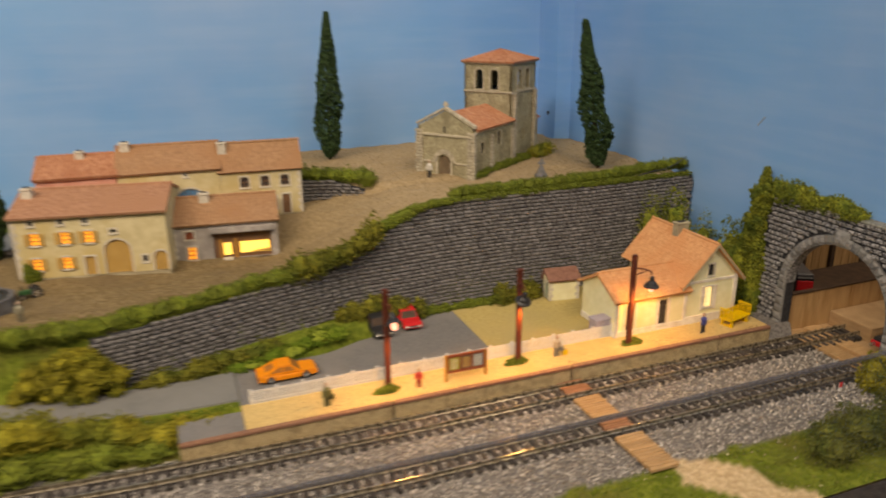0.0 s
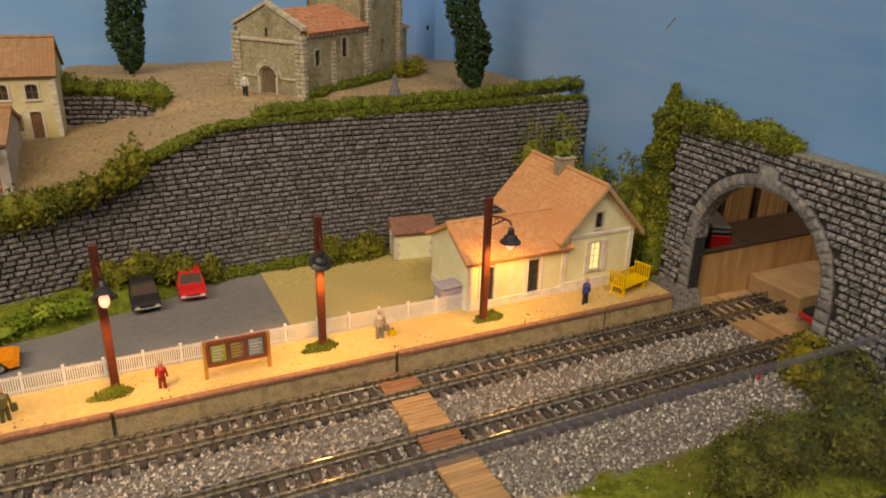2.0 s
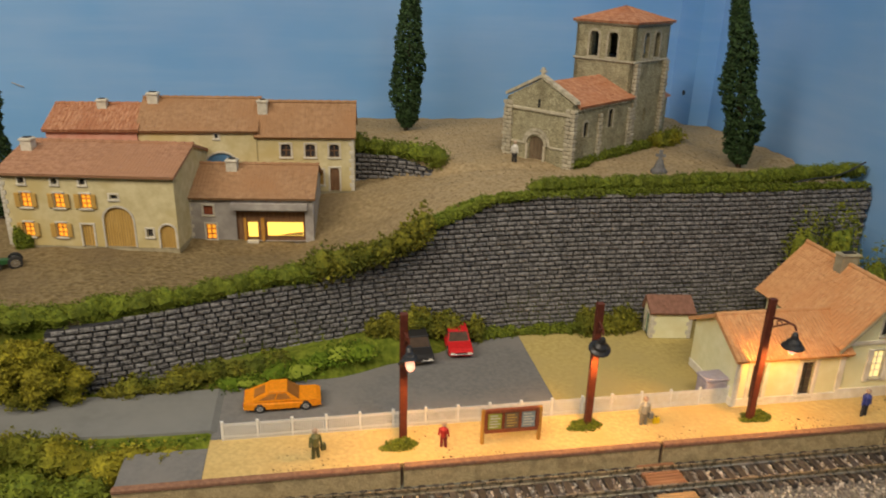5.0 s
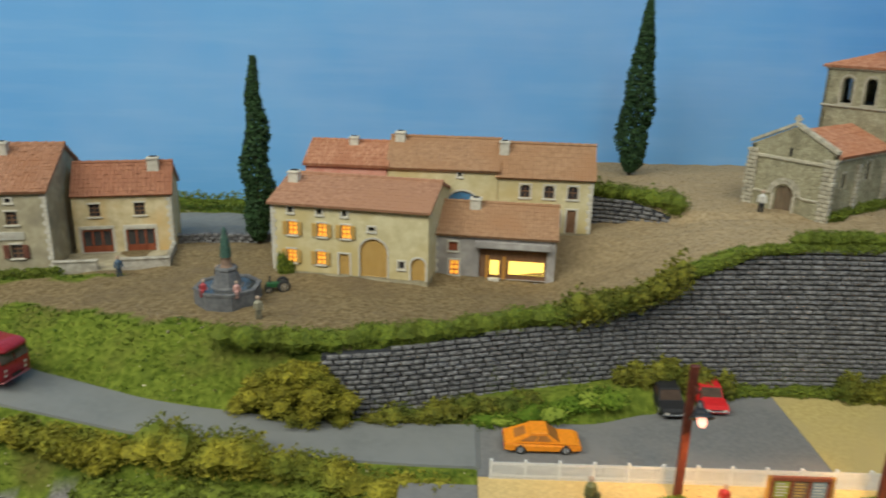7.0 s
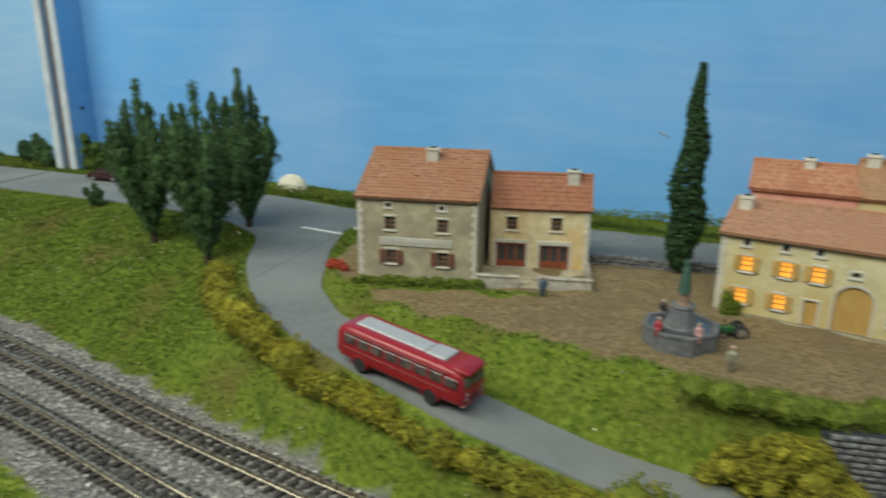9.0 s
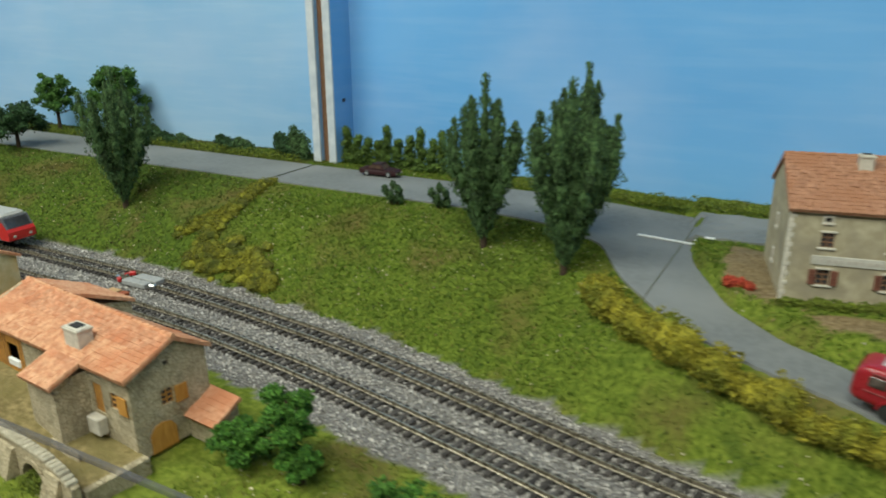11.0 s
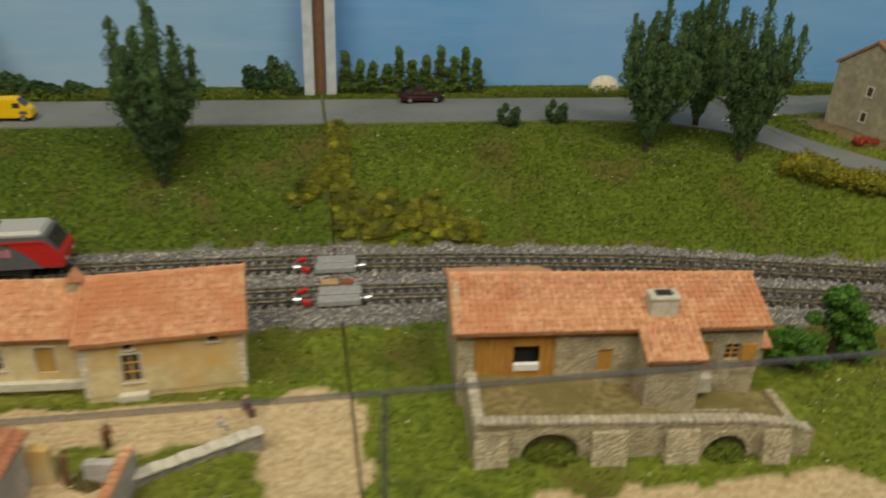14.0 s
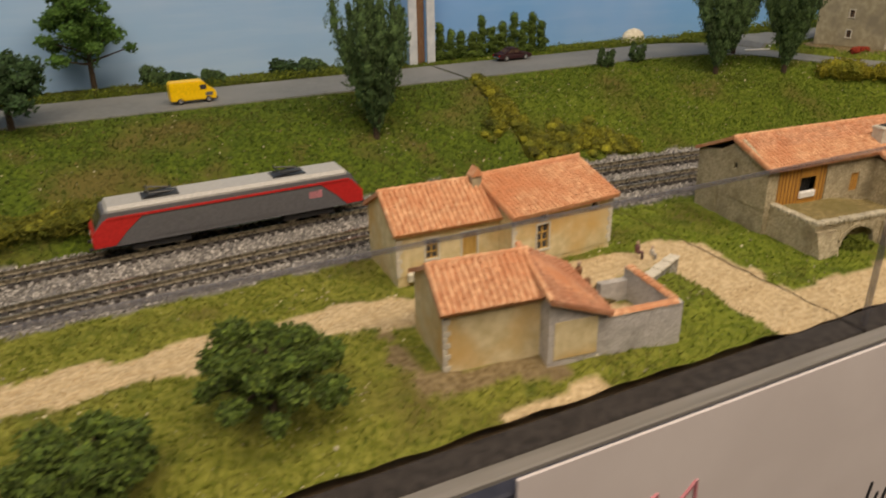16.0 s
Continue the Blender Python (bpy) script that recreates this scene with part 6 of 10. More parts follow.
box(bm, W - 0.0135, W - 0.003, -0.0008, 0.0004, 0.0098, 0.0110, 0.0003)
part("string_course", bm, M_CHURCH_TRIM, church, "pale stone string course")
for a, b in ((-0.0012, 0.0040), (W - 0.0040, W + 0.0012)):
    pier(church, a, b, -0.0014, 0.0016, 0.0305, M_CHURCH_TRIM, "corner buttress of pale blocks")
for s in (-1, 1):
    n = 9
    for i in range(n):
        t0, t1 = i / n, (i + 0.96) / n
        u0, u1 = W / 2 + s * (W / 2 + 0.001) * (1 - t0), W / 2 + s * (W / 2 + 0.001) * (1 - t1)
        v0, v1 = E + 0.001 + (R + 0.002 - E) * t0, E + 0.001 + (R + 0.002 - E) * t1
        bm = bmesh.new()
        prism(bm, [(u0, v0 - 0.0004), (u1, v1 - 0.0004), (u1, v1 + 0.0012), (u0, v0 + 0.0012)], -0.0008, 0.0028)
        part("coping_stone", bm, M_CHURCH_TRIM, church)
bm = boxed(W / 2 - 0.0008, W / 2 + 0.0008, 0.0002, 0.0018, R + 0.003, R + 0.0075, 0.0002)
box(bm, W / 2 - 0.0020, W / 2 + 0.0020, 0.0005, 0.0015, R + 0.0050, R + 0.0062, 0.0002)
part("gable_finial", bm, M_CHURCH_TRIM, church, "stone cross finial")
# no hole here: a dark strip paints the shade of a slit
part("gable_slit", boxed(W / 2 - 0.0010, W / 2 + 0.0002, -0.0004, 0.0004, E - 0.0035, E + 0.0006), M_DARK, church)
for u in (0.0225, 0.0005 + L - 0.004):
    for sx in (-0.0012, W - 0.0012):
        pier(church, sx, sx + 0.0024, u, u + 0.0032, 0.0265, M_CHURCH_TRIM)
for k in range(14):
    for sx in (-0.0014, W + 0.0002):
        part("corbel", boxed(sx, sx + 0.0012, 0.003 + k * 0.0034, 0.0044 + k * 0.0034, E - 0.0030, E - 0.0010, 0.0002), M_CHURCH_TRIM, church)
k = (R - E) / (W / 2)
for s in (0, 1):
    xe = -0.002 if s == 0 else W + 0.002
    pts = [(xe, L, E - 0.002 * k), (xe, 0.0026, E - 0.002 * k), (W / 2, 0.0026, R), (W / 2, L, R)] if s == 0 else [(xe, 0.0026, E - 0.002 * k), (xe, L, E - 0.002 * k), (W / 2, L, R), (W / 2, 0.0026, R)]
    v, q = slope(*pts, 24, 9, 0.00035, 30 + s)
    arrays("nave_roof", v, q, M_TILE_CH, church)
# tower
T0, T1, TX0, TX1, TH = L - 0.001, L + 0.0365, 0.0035, W - 0.0015, 0.0715
TW, TD = TX1 - TX0, T1 - T0
# near-black box added inside the walls as the tower's inner shade
tow = part("tower", boxed(TX0 + 0.0022, TX1 - 0.0022, T0 + 0.0022, T1 - 0.0022, 0.0, TH - 0.020), M_DARK, church, "dark box that paints the shade inside the bell tower")
for kind, w in (("front", TW), ("left", TD), ("right", TD), ("back", TW)):
    m = Matrix.Translation((TX0, T0, 0)) @ side(kind, TW, TD)
    items = [(w * 0.24, 0.0525, 0.0058, 0.0132), (w * 0.56, 0.0525, 0.0058, 0.0132)]
    extra = [(w * 0.46, 0.0165, 0.0028, 0.0080)] if kind in ("right", "left") else []
    wall = part("tower_wall", pierced(w, TH, 0.0022, items + extra, None, m), M_CHURCH, church)
    for it in items:
        part("arch_head", arch_fill(*it, 0.0024, 0.0, 0.002, m), M_CHURCH, wall)
        bm = bmesh.new()
        cu, cv, rr = it[0] + it[2] / 2, it[1] + it[3] - 0.0024, it[2] / 2 + 0.0001
        for i in range(9):
            t0, t1 = math.pi * i / 9, math.pi * (i + 0.92) / 9
            prism(bm, [(cu - rr * math.cos(t0), cv + rr * math.sin(t0)), (cu - rr * math.cos(t1), cv + rr * math.sin(t1)), (cu - (rr + 0.0011) * math.cos(t1), cv + (rr + 0.0011) * math.sin(t1)), (cu - (rr + 0.0011) * math.cos(t0), cv + (rr + 0.0011) * math.sin(t0))], -0.0004, 0.0004, m)
        for c in (it[0] - 0.0011, it[0] + it[2] + 0.0001):
            box(bm, c, c + 0.0010, -0.0004, 0.0006, it[1], it[1] + it[3] - 0.0024, 0.0001, m=m)
        box(bm, it[0] - 0.0012, it[0] + it[2] + 0.0012, -0.0005, 0.0008, it[1] - 0.0010, it[1], 0.0001, m=m)
        part("bell_arch", bm, M_CHURCH_TRIM, wall, "pale arched bell opening")
bm = bmesh.new()
box(bm, TX0 - 0.0009, TX1 + 0.0009, T0 - 0.0009, T1 + 0.0009, 0.0502, 0.0514, 0.0003)
box(bm, TX0 - 0.0010, TX1 + 0.0010, T0 - 0.0010, T1 + 0.0010, TH - 0.0020, TH, 0.0003)
part("tower_cornice", bm, M_CHURCH_TRIM, church, "pale tower cornice")
for y0 in (T0 + 0.001, T1 - 0.0040):
    pier(church, TX1 - 0.0012, TX1 + 0.0024, y0, y0 + 0.0034, 0.049, M_CHURCH_TRIM)
px, py = (TX0 + TX1) / 2, (T0 + T1) / 2
c = [(TX0 - 0.002, T0 - 0.002, TH), (TX1 + 0.002, T0 - 0.002, TH), (TX1 + 0.002, T1 + 0.002, TH), (TX0 - 0.002, T1 + 0.002, TH)]
for i in range(4):
    a, b = c[i], c[(i + 1) % 4]
    apex_a, apex_b = (px - 0.0003, py, TH + 0.0072), (px + 0.0003, py, TH + 0.0072)
    v, q = slope(a, b, (px, py, TH + 0.0075), (px, py, TH + 0.0075), 16, 7, 0.0003, 40 + i)
    arrays("tower_roof", v, q, M_TILE_CH, church)
# apse behind the tower
bm = bmesh.new()
n = 9
for i in range(n):
    a0, a1 = math.pi * i / n, math.pi * (i + 1) / n
    r = 0.0165
    ps = [(W / 2 + r * math.cos(a0), T1 + 0.010 + r * math.sin(a0)), (W / 2 + r * math.cos(a1), T1 + 0.010 + r * math.sin(a1))]
    bm.faces.new([bm.verts.new((x, y, z)) for (x, y), z in ((ps[0], 0), (ps[1], 0), (ps[1], 0.028), (ps[0], 0.028))])
box(bm, W / 2 - 0.0165, W / 2 + 0.0165, T1 - 0.001, T1 + 0.010, 0, 0.028)
part("apse", bm, M_CHURCH, church)
bm = bmesh.new()
tip = bm.verts.new((W / 2, T1, 0.038))
ring = [bm.verts.new((W / 2 + 0.0185 * math.cos(math.pi * i / 12), T1 + 0.010 + 0.0185 * math.sin(math.pi * i / 12), 0.0278)) for i in range(13)]
ring = [bm.verts.new((W / 2 + 0.0185, T1, 0.0278))] + ring + [bm.verts.new((W / 2 - 0.0185, T1, 0.0278))]
for a, b in zip(ring, ring[1:]):
    bm.faces.new((a, b, tip))
part("apse_roof", bm, M_TILE_CH, church)

# ---- farms on the near side of the tracks ----
def tile_pieces(parent, a, b, c, d, cols, rows, mat, mat_joined, count=300, seed=3):
    """Half-round clay tiles laid course by course on a plain slope: the first ones as pieces, the rest joined."""
    rng = np.random.default_rng(seed)
    a, b, c, d = (Vector(p) for p in (a, b, c, d))
    nrm = (b - a).cross(d - a).normalized()
    if nrm.z < 0:
        nrm = -nrm
    bm = bmesh.new()
    for p in ((a, b, c, d),):
        top = [bm.verts.new(q) for q in p]
        low = [bm.verts.new(q - nrm * 0.0011) for q in p]
        bm.faces.new(top)
        bm.faces.new(low[::-1])
        for i in range(4):
            bm.faces.new((top[i], low[i], low[(i + 1) % 4], top[(i + 1) % 4]))
    deck = part("roof_deck", bm, mat_joined, parent)
    wid, run = (b - a).length / cols, (d - a).length / rows
    bm = bmesh.new()
    n = 4
    rings = []
    for s, r, lift in ((0.0, 0.50, 0.00008), (1.12, 0.47, 0.0)):
        rings.append([bm.verts.new((wid * r * math.cos(math.pi * i / n), run * s, wid * r * 1.05 * math.sin(math.pi * i / n) + lift)) for i in range(n + 1)])
    for i in range(n):
        bm.faces.new((rings[0][i], rings[0][i + 1], rings[1][i + 1], rings[1][i]))
    bm.faces.new(rings[0][::-1])
    first = None
    ux = (b - a).normalized()
    uy = nrm.cross(ux)
    if uy.dot(d - a) < 0:
        uy, ux = -uy, -ux
    frame_m = Matrix(((ux.x, uy.x, nrm.x, 0), (ux.y, uy.y, nrm.y, 0), (ux.z, uy.z, nrm.z, 0), (0, 0, 0, 1)))
    me = bpy.data.meshes.new("roof_tile")
    bmesh.ops.recalc_face_normals(bm, faces=bm.faces)
    bm.to_mesh(me)
    bm.free()
    me.materials.append(mat)
    co = np.array([v.co for v in me.vertices])
    faces = [tuple(p.vertices) for p in me.polygons]
    verts, polys, made = [], [], 0
    for r in range(rows):
        for k in range(cols):
            u, v = (k + 0.5) / cols, r / rows
            p = (a * (1 - u) + b * u) * (1 - v) + (d * (1 - u) + c * u) * v
            p = p + Vector(rng.normal(0, 0.00005, 3))
            m = Matrix.Translation(p) @ frame_m @ pose(0, 0, 0, 0, rng.normal(0, 1.5), rng.normal(0, 1.5))
            if made < count:
                ob = new("roof_tile", me)
                ob.parent = parent
                ob.matrix_basis = m
                made += 1
            else:
                mm = np.array(m)
                o = len(verts)
                verts += [tuple(q) for q in co @ mm[:3, :3].T + mm[:3, 3]]
                polys += [tuple(o + i for i in f) for f in faces]
    if verts:
        rest = bpy.data.meshes.new("roof_tiles")
        rest.from_pydata(verts, [], polys)
        rest.materials.append(mat_joined)
        ob = new("roof_tiles", rest)
        ob.parent = parent
        tagged(ob, kind="stuff")


# stone farm on an arched terrace
farm = thing("stone_farm", (-0.5400, 0.2370, 0.0080), 0.0, "rubble stone farm with a patchy orange tile roof", "farmhouse")
farm.matrix_basis = pose(-0.5400, 0.2370, 0.0080, 0, -1.5, -6.5)
W, D, E, R, RY = 0.1100, 0.0334, 0.0219, 0.0303, 0.0195
fr = [("hole", 0.0060, 0.0, 0.0290, 0.0206, {"trim": False}), ("door", 0.0506, 0.0026, 0.0052, 0.0092, {"frame": M_ORANGEWOOD, "trim": False}),
      ("door", 0.0858, 0.0018, 0.0062, 0.0120, {"frame": M_ORANGEWOOD, "trim": False}), ("window", 0.0970, 0.0060, 0.0056, 0.0066, {"frame": M_ORANGEWOOD, "trim": False}), ("dark", 0.0905, 0.0178, 0.0026, 0.0022, {"trim": False})]
ms = block(farm, W, D, E, R, RY, M_RUBBLE, fr, lefts=[("dark", 0.0100, 0.0150, 0.0022, 0.0032, {"trim": False})], rights=[("window", 0.0122, 0.0046, 0.0052, 0.0062, {"frame": M_ORANGEWOOD, "trim": False}), ("dark", 0.0150, 0.0200, 0.0020, 0.0024, {"trim": False})], corner=())
foundation(farm, 0, W, 0, D, 0.0125, M_RUBBLE)
part("shutter", boxed(W + 0.0001, W + 0.0007, 0.0178, 0.0232, 0.0034, 0.0104, 0.0001), M_ORANGEWOOD, farm, "orange wooden shutter")
bm = bmesh.new()
prism(bm, [(0.0055, -0.0125), (0.0165, -0.0125), (0.0165, -0.0050), (0.0145, -0.0022), (0.0110, -0.0012), (0.0075, -0.0022), (0.0055, -0.0050)], W + 0.0001, W + 0.0005, Matrix(((0, 1, 0, 0), (1, 0, 0, 0), (0, 0, 1, 0), (0, 0, 0, 1))))
part("gable_door", bm, M_ORANGEWOOD, farm, "orange-brown arched door")
part("shutter", boxed(0.1030, 0.1082, -0.0009, -0.0003, 0.0056, 0.0128, 0.0001), M_ORANGEWOOD, farm, "orange wooden shutter")
bm = bmesh.new()
for a, b, c, d in ((0.0060, 0.0201, 0.0, 0.0206), (0.0295, 0.0350, 0.0, 0.0206), (0.0201, 0.0295, 0.0136, 0.0206), (0.0201, 0.0295, 0.0, 0.0040)):
    box(bm, a, b, 0.0006, 0.0012, c, d)
gate = part("barn_gate", bm, M_ORANGEWOOD, farm, "ochre boarded barn front")
# dark sheet behind the hatch as the barn's painted inner shade
part("hatch_opening", boxed(0.0201, 0.0295, 0.0040, 0.0045, 0.0040, 0.0136), M_DARK, gate)
bm = bmesh.new()
for k in range(14):
    c = 0.0070 + k * 0.00205
    if not 0.0195 < c < 0.0298:
        box(bm, c - 0.0001, c + 0.0001, 0.0004, 0.0006, 0.0002, 0.0204)
part("board_joints", bm, M_BROWNWOOD, gate)
part("sill", boxed(0.0200, 0.0296, -0.0002, 0.0014, 0.0032, 0.0068, 0.0005), M_WHITE, gate, "whitish sill")
part("doorstep", boxed(0.0850, 0.0926, -0.0040, 0.0, -0.0060, 0.0010, 0.0004), M_TRIM, farm, "pale doorstep")
kf = (R - E) / RY
ov = 0.0026
RL = 0.0240
tile_pieces(farm, (-0.0018, -ov, E - ov * kf), (W + 0.0018, -ov, E - ov * kf), (W + 0.0018, RY, R), (-0.0018, RL, R), 50, 11, M_TILE_O, M_TILE_OJ, 300)
v, q = slope((W + 0.0018, D + 0.002, E - 0.0006), (0.0360, D + 0.002, E - 0.0006), (0.0360, RL - 0.001, R), (W + 0.0018, RY, R), 36, 6, 0.0004, 3)
arrays("back_slope", v, q, M_TILE_OJ, farm)
ridge_row(farm, (-0.0018, RL, R + 0.0004), (W + 0.0018, RY, R + 0.0004), M_TILE_O, 30, 0.0011)
# the deeper barn end
v, q = slope((0.0375, 0.0510, 0.0190), (-0.0018, 0.0510, 0.0190), (-0.0018, RL - 0.0005, R + 0.0006), (0.0375, RL - 0.0005, R + 0.0006), 17, 9, 0.0004, 31)
arrays("barn_back_slope", v, q, M_TILE_OJ, farm)
bm = bmesh.new()
prism(bm, [(D + 0.0001, -0.0120), (0.0495, -0.0120), (0.0495, 0.0186), (D + 0.0001, E + 0.0002)], 0.0, 0.0362, Matrix(((0, 1, 0, 0), (1, 0, 0, 0), (0, 0, 1, 0), (0, 0, 0, 1))))
part("barn_back", bm, M_RUBBLE, farm)
chimney(farm, 0.0730, 0.0050, E - 0.0010, R + 0.0012, 0.0100, 0.0062, M_TRIM)
# projecting bay
bm = bmesh.new()
box(bm, 0.0640, 0.0830, -0.0130, 0.0002, -0.0110, E - 0.0046)
part("bay_wall", bm, M_RUBBLE, farm)
tile_pieces(farm, (0.0628, -0.0152, E - 0.0058), (0.0842, -0.0152, E - 0.0058), (0.0842, -0.0018, E - 0.0004), (0.0628, -0.0018, E - 0.0004), 10, 6, M_TILE_O, M_TILE_OJ, 45, 8)
# lean-to at the gable
bm = bmesh.new()
prism(bm, [(0.0225, -0.0135), (0.0338, -0.0135), (0.0338, 0.0016), (0.0225, -0.0042)], W, W + 0.0155, Matrix(((0, 1, 0, 0), (1, 0, 0, 0), (0, 0, 1, 0), (0, 0, 0, 1))))
part("lean_to_wall", bm, M_RUBBLE, farm)
v, q = slope((W - 0.0005, 0.0205, -0.0036), (W + 0.0176, 0.0205, -0.0036), (W + 0.0170, 0.0345, 0.0028), (W - 0.0005, 0.0345, 0.0034), 9, 6, 0.0004, 12)
arrays("lean_to_roof", v, q, M_TILE_OJ, farm)

terrace = thing("farm_terrace", (-0.5400, 0.2092, -0.0035), -6.5, "rubble stone terrace with arches under the farm", "terrace")
W, H = 0.1150, 0.0142
holes = [(0.0165, 0.0, 0.0195, 0.0105), (0.0785, 0.0, 0.0155, 0.0088)]
def settle(v):
    """The terrace wall sinks towards its east end."""
    k = max(0.0, v.x - 0.088) / 0.027
    return Vector((v.x, v.y - 0.0015 * k * k, v.z * (1 - 0.24 * k * k)))


bm = pierced(W, H, 0.0030, holes)
bmesh.ops.subdivide_edges(bm, edges=[e for e in bm.edges if abs(e.verts[0].co.x - e.verts[1].co.x) > 0.004], cuts=6)
for v in bm.verts:
    v.co = settle(v.co)
wall = part("front_wall", bm, M_RUBBLE, terrace)
for hl in holes:
    bm = arch_fill(*hl, 0.0085, 0.00001, 0.0029, Matrix.Identity(4))
    for v in bm.verts:
        v.co = settle(v.co)
    part("arch_head", bm, M_RUBBLE, wall)
    part("vault", boxed(hl[0] - 0.001, hl[0] + hl[2] + 0.001, 0.0120, 0.0125, 0, hl[3] + 0.0008), M_RUBBLE, wall, "stone back of the vault")
    bm = bmesh.new()
    cu, rr = hl[0] + hl[2] / 2, hl[2] / 2
    for i in range(15):
        t0, t1 = math.pi * i / 15, math.pi * (i + 0.9) / 15
        f = 0.0085 / rr
        zz = hl[3] - 0.0085
        prism(bm, [(cu - rr * math.cos(t0), zz + f * rr * math.sin(t0)), (cu - rr * math.cos(t1), zz + f * rr * math.sin(t1)), (cu - (rr + 0.0018) * math.cos(t1), zz + f * (rr + 0.0018) * math.sin(t1)), (cu - (rr + 0.0018) * math.cos(t0), zz + f * (rr + 0.0018) * math.sin(t0))], -0.0004, 0.0006)
    for v in bm.verts:
        v.co = settle(v.co)
    part("arch_stones", bm, M_RUBBLE, wall)
part("side_wall", boxed(0.0, 0.0030, 0.0030, 0.0300, 0, H), M_RUBBLE, terrace)
part("side_wall", boxed(W - 0.0030, W, 0.0030, 0.0270, 0, 0.0072), M_RUBBLE, terrace)
for a, b in ((0.0004, 0.0115), (0.0392, 0.0510), (0.0640, 0.0756), (0.0975, 0.1070)):
    bm = bmesh.new()
    pts = [(-0.0050, 0), (0.0005, 0), (0.0005, 0.0115), (-0.0012, 0.0112)]
    vs0 = [bm.verts.new((a, y, z)) for y, z in pts]
    vs1 = [bm.verts.new((b, y, z)) for y, z in pts]
    bm.faces.new(vs0)
    bm.faces.new(vs1[::-1])
    for i in range(4):
        bm.faces.new((vs0[i], vs1[i], vs1[(i + 1) % 4], vs0[(i + 1) % 4]))
    part("buttress", bm, M_RUBBLE, terrace, "sloping stone buttress")
M_TERR = pbr("mossy_terrace_earth", (0.14, 0.108, 0.040), (0.30, 0.235, 0.105), 420, 0.95, 0.9, c=(0.165, 0.135, 0.048), big=60, lift=0.0010)
bm = boxed(0.0030, W - 0.0030, 0.0030, 0.0285, -0.002, 0.0132)
bmesh.ops.subdivide_edges(bm, edges=[e for e in bm.edges if abs(e.verts[0].co.x - e.verts[1].co.x) > 0.004], cuts=12)
for v in bm.verts:
    if v.co.z > 0:
        k = min(1.0, max(0.0, (v.co.x - 0.030) / 0.062))
        v.co.z -= 0.0078 * k * k * (3 - 2 * k) - 0.0004 * math.sin(v.co.x * 210)
part("terrace_floor", bm, M_TERR, terrace, "mossy brown terrace floor")
me = None
for k in range(45):
    x = 0.0004 + k * 0.00252
    if me is None:
        ob = part("coping_stone", boxed(-0.0011, 0.0011, -0.0006, 0.0034, 0.0, 0.0018, 0.0004), M_CHURCH_TRIM, terrace)
        me = ob.data
    else:
        ob = new("coping_stone", me)
        ob.parent = terrace
    sv = settle(Vector((x + 0.001, 0, H - 0.0005)))
    ob.matrix_basis = pose(sv.x, sv.y, sv.z + random.uniform(-0.0002, 0.0002), 0, random.uniform(-4, 4), random.uniform(-3, 3))
for k in range(10):
    ob = new("coping_stone", me)
    ob.parent = terrace
    ob.matrix_basis = pose(0.0032, 0.0045 + k * 0.0025, H - 0.0005, 0, 0, 90 + random.uniform(-3, 3))

# ochre farmhouse
f = thing("ochre_farmhouse", (-0.7152, 0.2650, 0.0014), -3.0, "long ochre plastered farmhouse with orange tile roofs", "farmhouse")
W, D, E, R, RY = 0.0490, 0.036, 0.0212, 0.0322, 0.0165
OC = {"frame": M_OCHREWOOD}
block(f, W, D, E, R, RY, M_PLASTER_Y, [("window", 0.0128, 0.0062, 0.0052, 0.0088, {"frame": M_OCHREWOOD, "cols": 2, "rows": 3}), ("door", 0.0292, 0.0046, 0.0066, 0.0104, OC), ("dark", 0.0140, 0.0172, 0.0022, 0.0015, {"trim": False}), ("dark", 0.0318, 0.0172, 0.0022, 0.0015, {"trim": False})], corner=("l",))
tile_pieces(f, (-0.0018, -0.0026, E - 0.0026 * (R - E) / RY), (W, -0.0026, E - 0.0026 * (R - E) / RY), (W, RY, R), (-0.0018, RY, R), 22, 10, M_TILE_O, M_TILE_OJ, 220, 5)
v, q = slope((W, D + 0.002, E - 0.0006), (-0.0018, D + 0.002, E - 0.0006), (-0.0018, RY, R), (W, RY, R), 22, 10, 0.0004, 6)
arrays("back_slope", v, q, M_TILE_OJ, f)
ridge_row(f, (-0.0018, RY, R + 0.0004), (W, RY, R + 0.0004), M_TILE_O, 13, 0.0011)
bm = boxed(0.0395, 0.0440, RY - 0.0045, RY, R - 0.003, R + 0.0022, 0.0002)
ch = part("chimney", bm, M_PLASTER_G, f, "chimney with a pointed clay cap")
bm = bmesh.new()
prism(bm, [(0.0390, R + 0.0022), (0.0445, R + 0.0022), (0.04175, R + 0.0062)], RY - 0.0050, RY + 0.0005)
part("clay_cap", bm, M_TILE_O, ch)
foundation(f, 0, W, 0, D, 0.006, M_PLASTER_Y)
part("plaster_plinth", boxed(0.0040, W, -0.0022, 0.0, -0.002, 0.0018, 0.0004), M_TRIM, f, "worn pale plinth")
g = thing("ochre_cottage", (-0.6682, 0.2528, 0.0009), 4.0, "ochre plastered cottage joined to the farmhouse gable", "farmhouse")
W, D, E, R, RY = 0.0542, 0.046, 0.0238, 0.0332, 0.0270
block(g, W, D, E, R, RY, M_PLASTER_Y, [("window", 0.0128, 0.0052, 0.0060, 0.0112, {"frame": M_OCHREWOOD, "cols": 2, "rows": 3}), ("dark", 0.0144, 0.0188, 0.0026, 0.0024, {}), ("dark", 0.0420, 0.0188, 0.0034, 0.0026, {})])
foundation(g, 0, W, 0, D, 0.006, M_PLASTER_Y)
ze = E - 0.0026 * (R - E) / RY
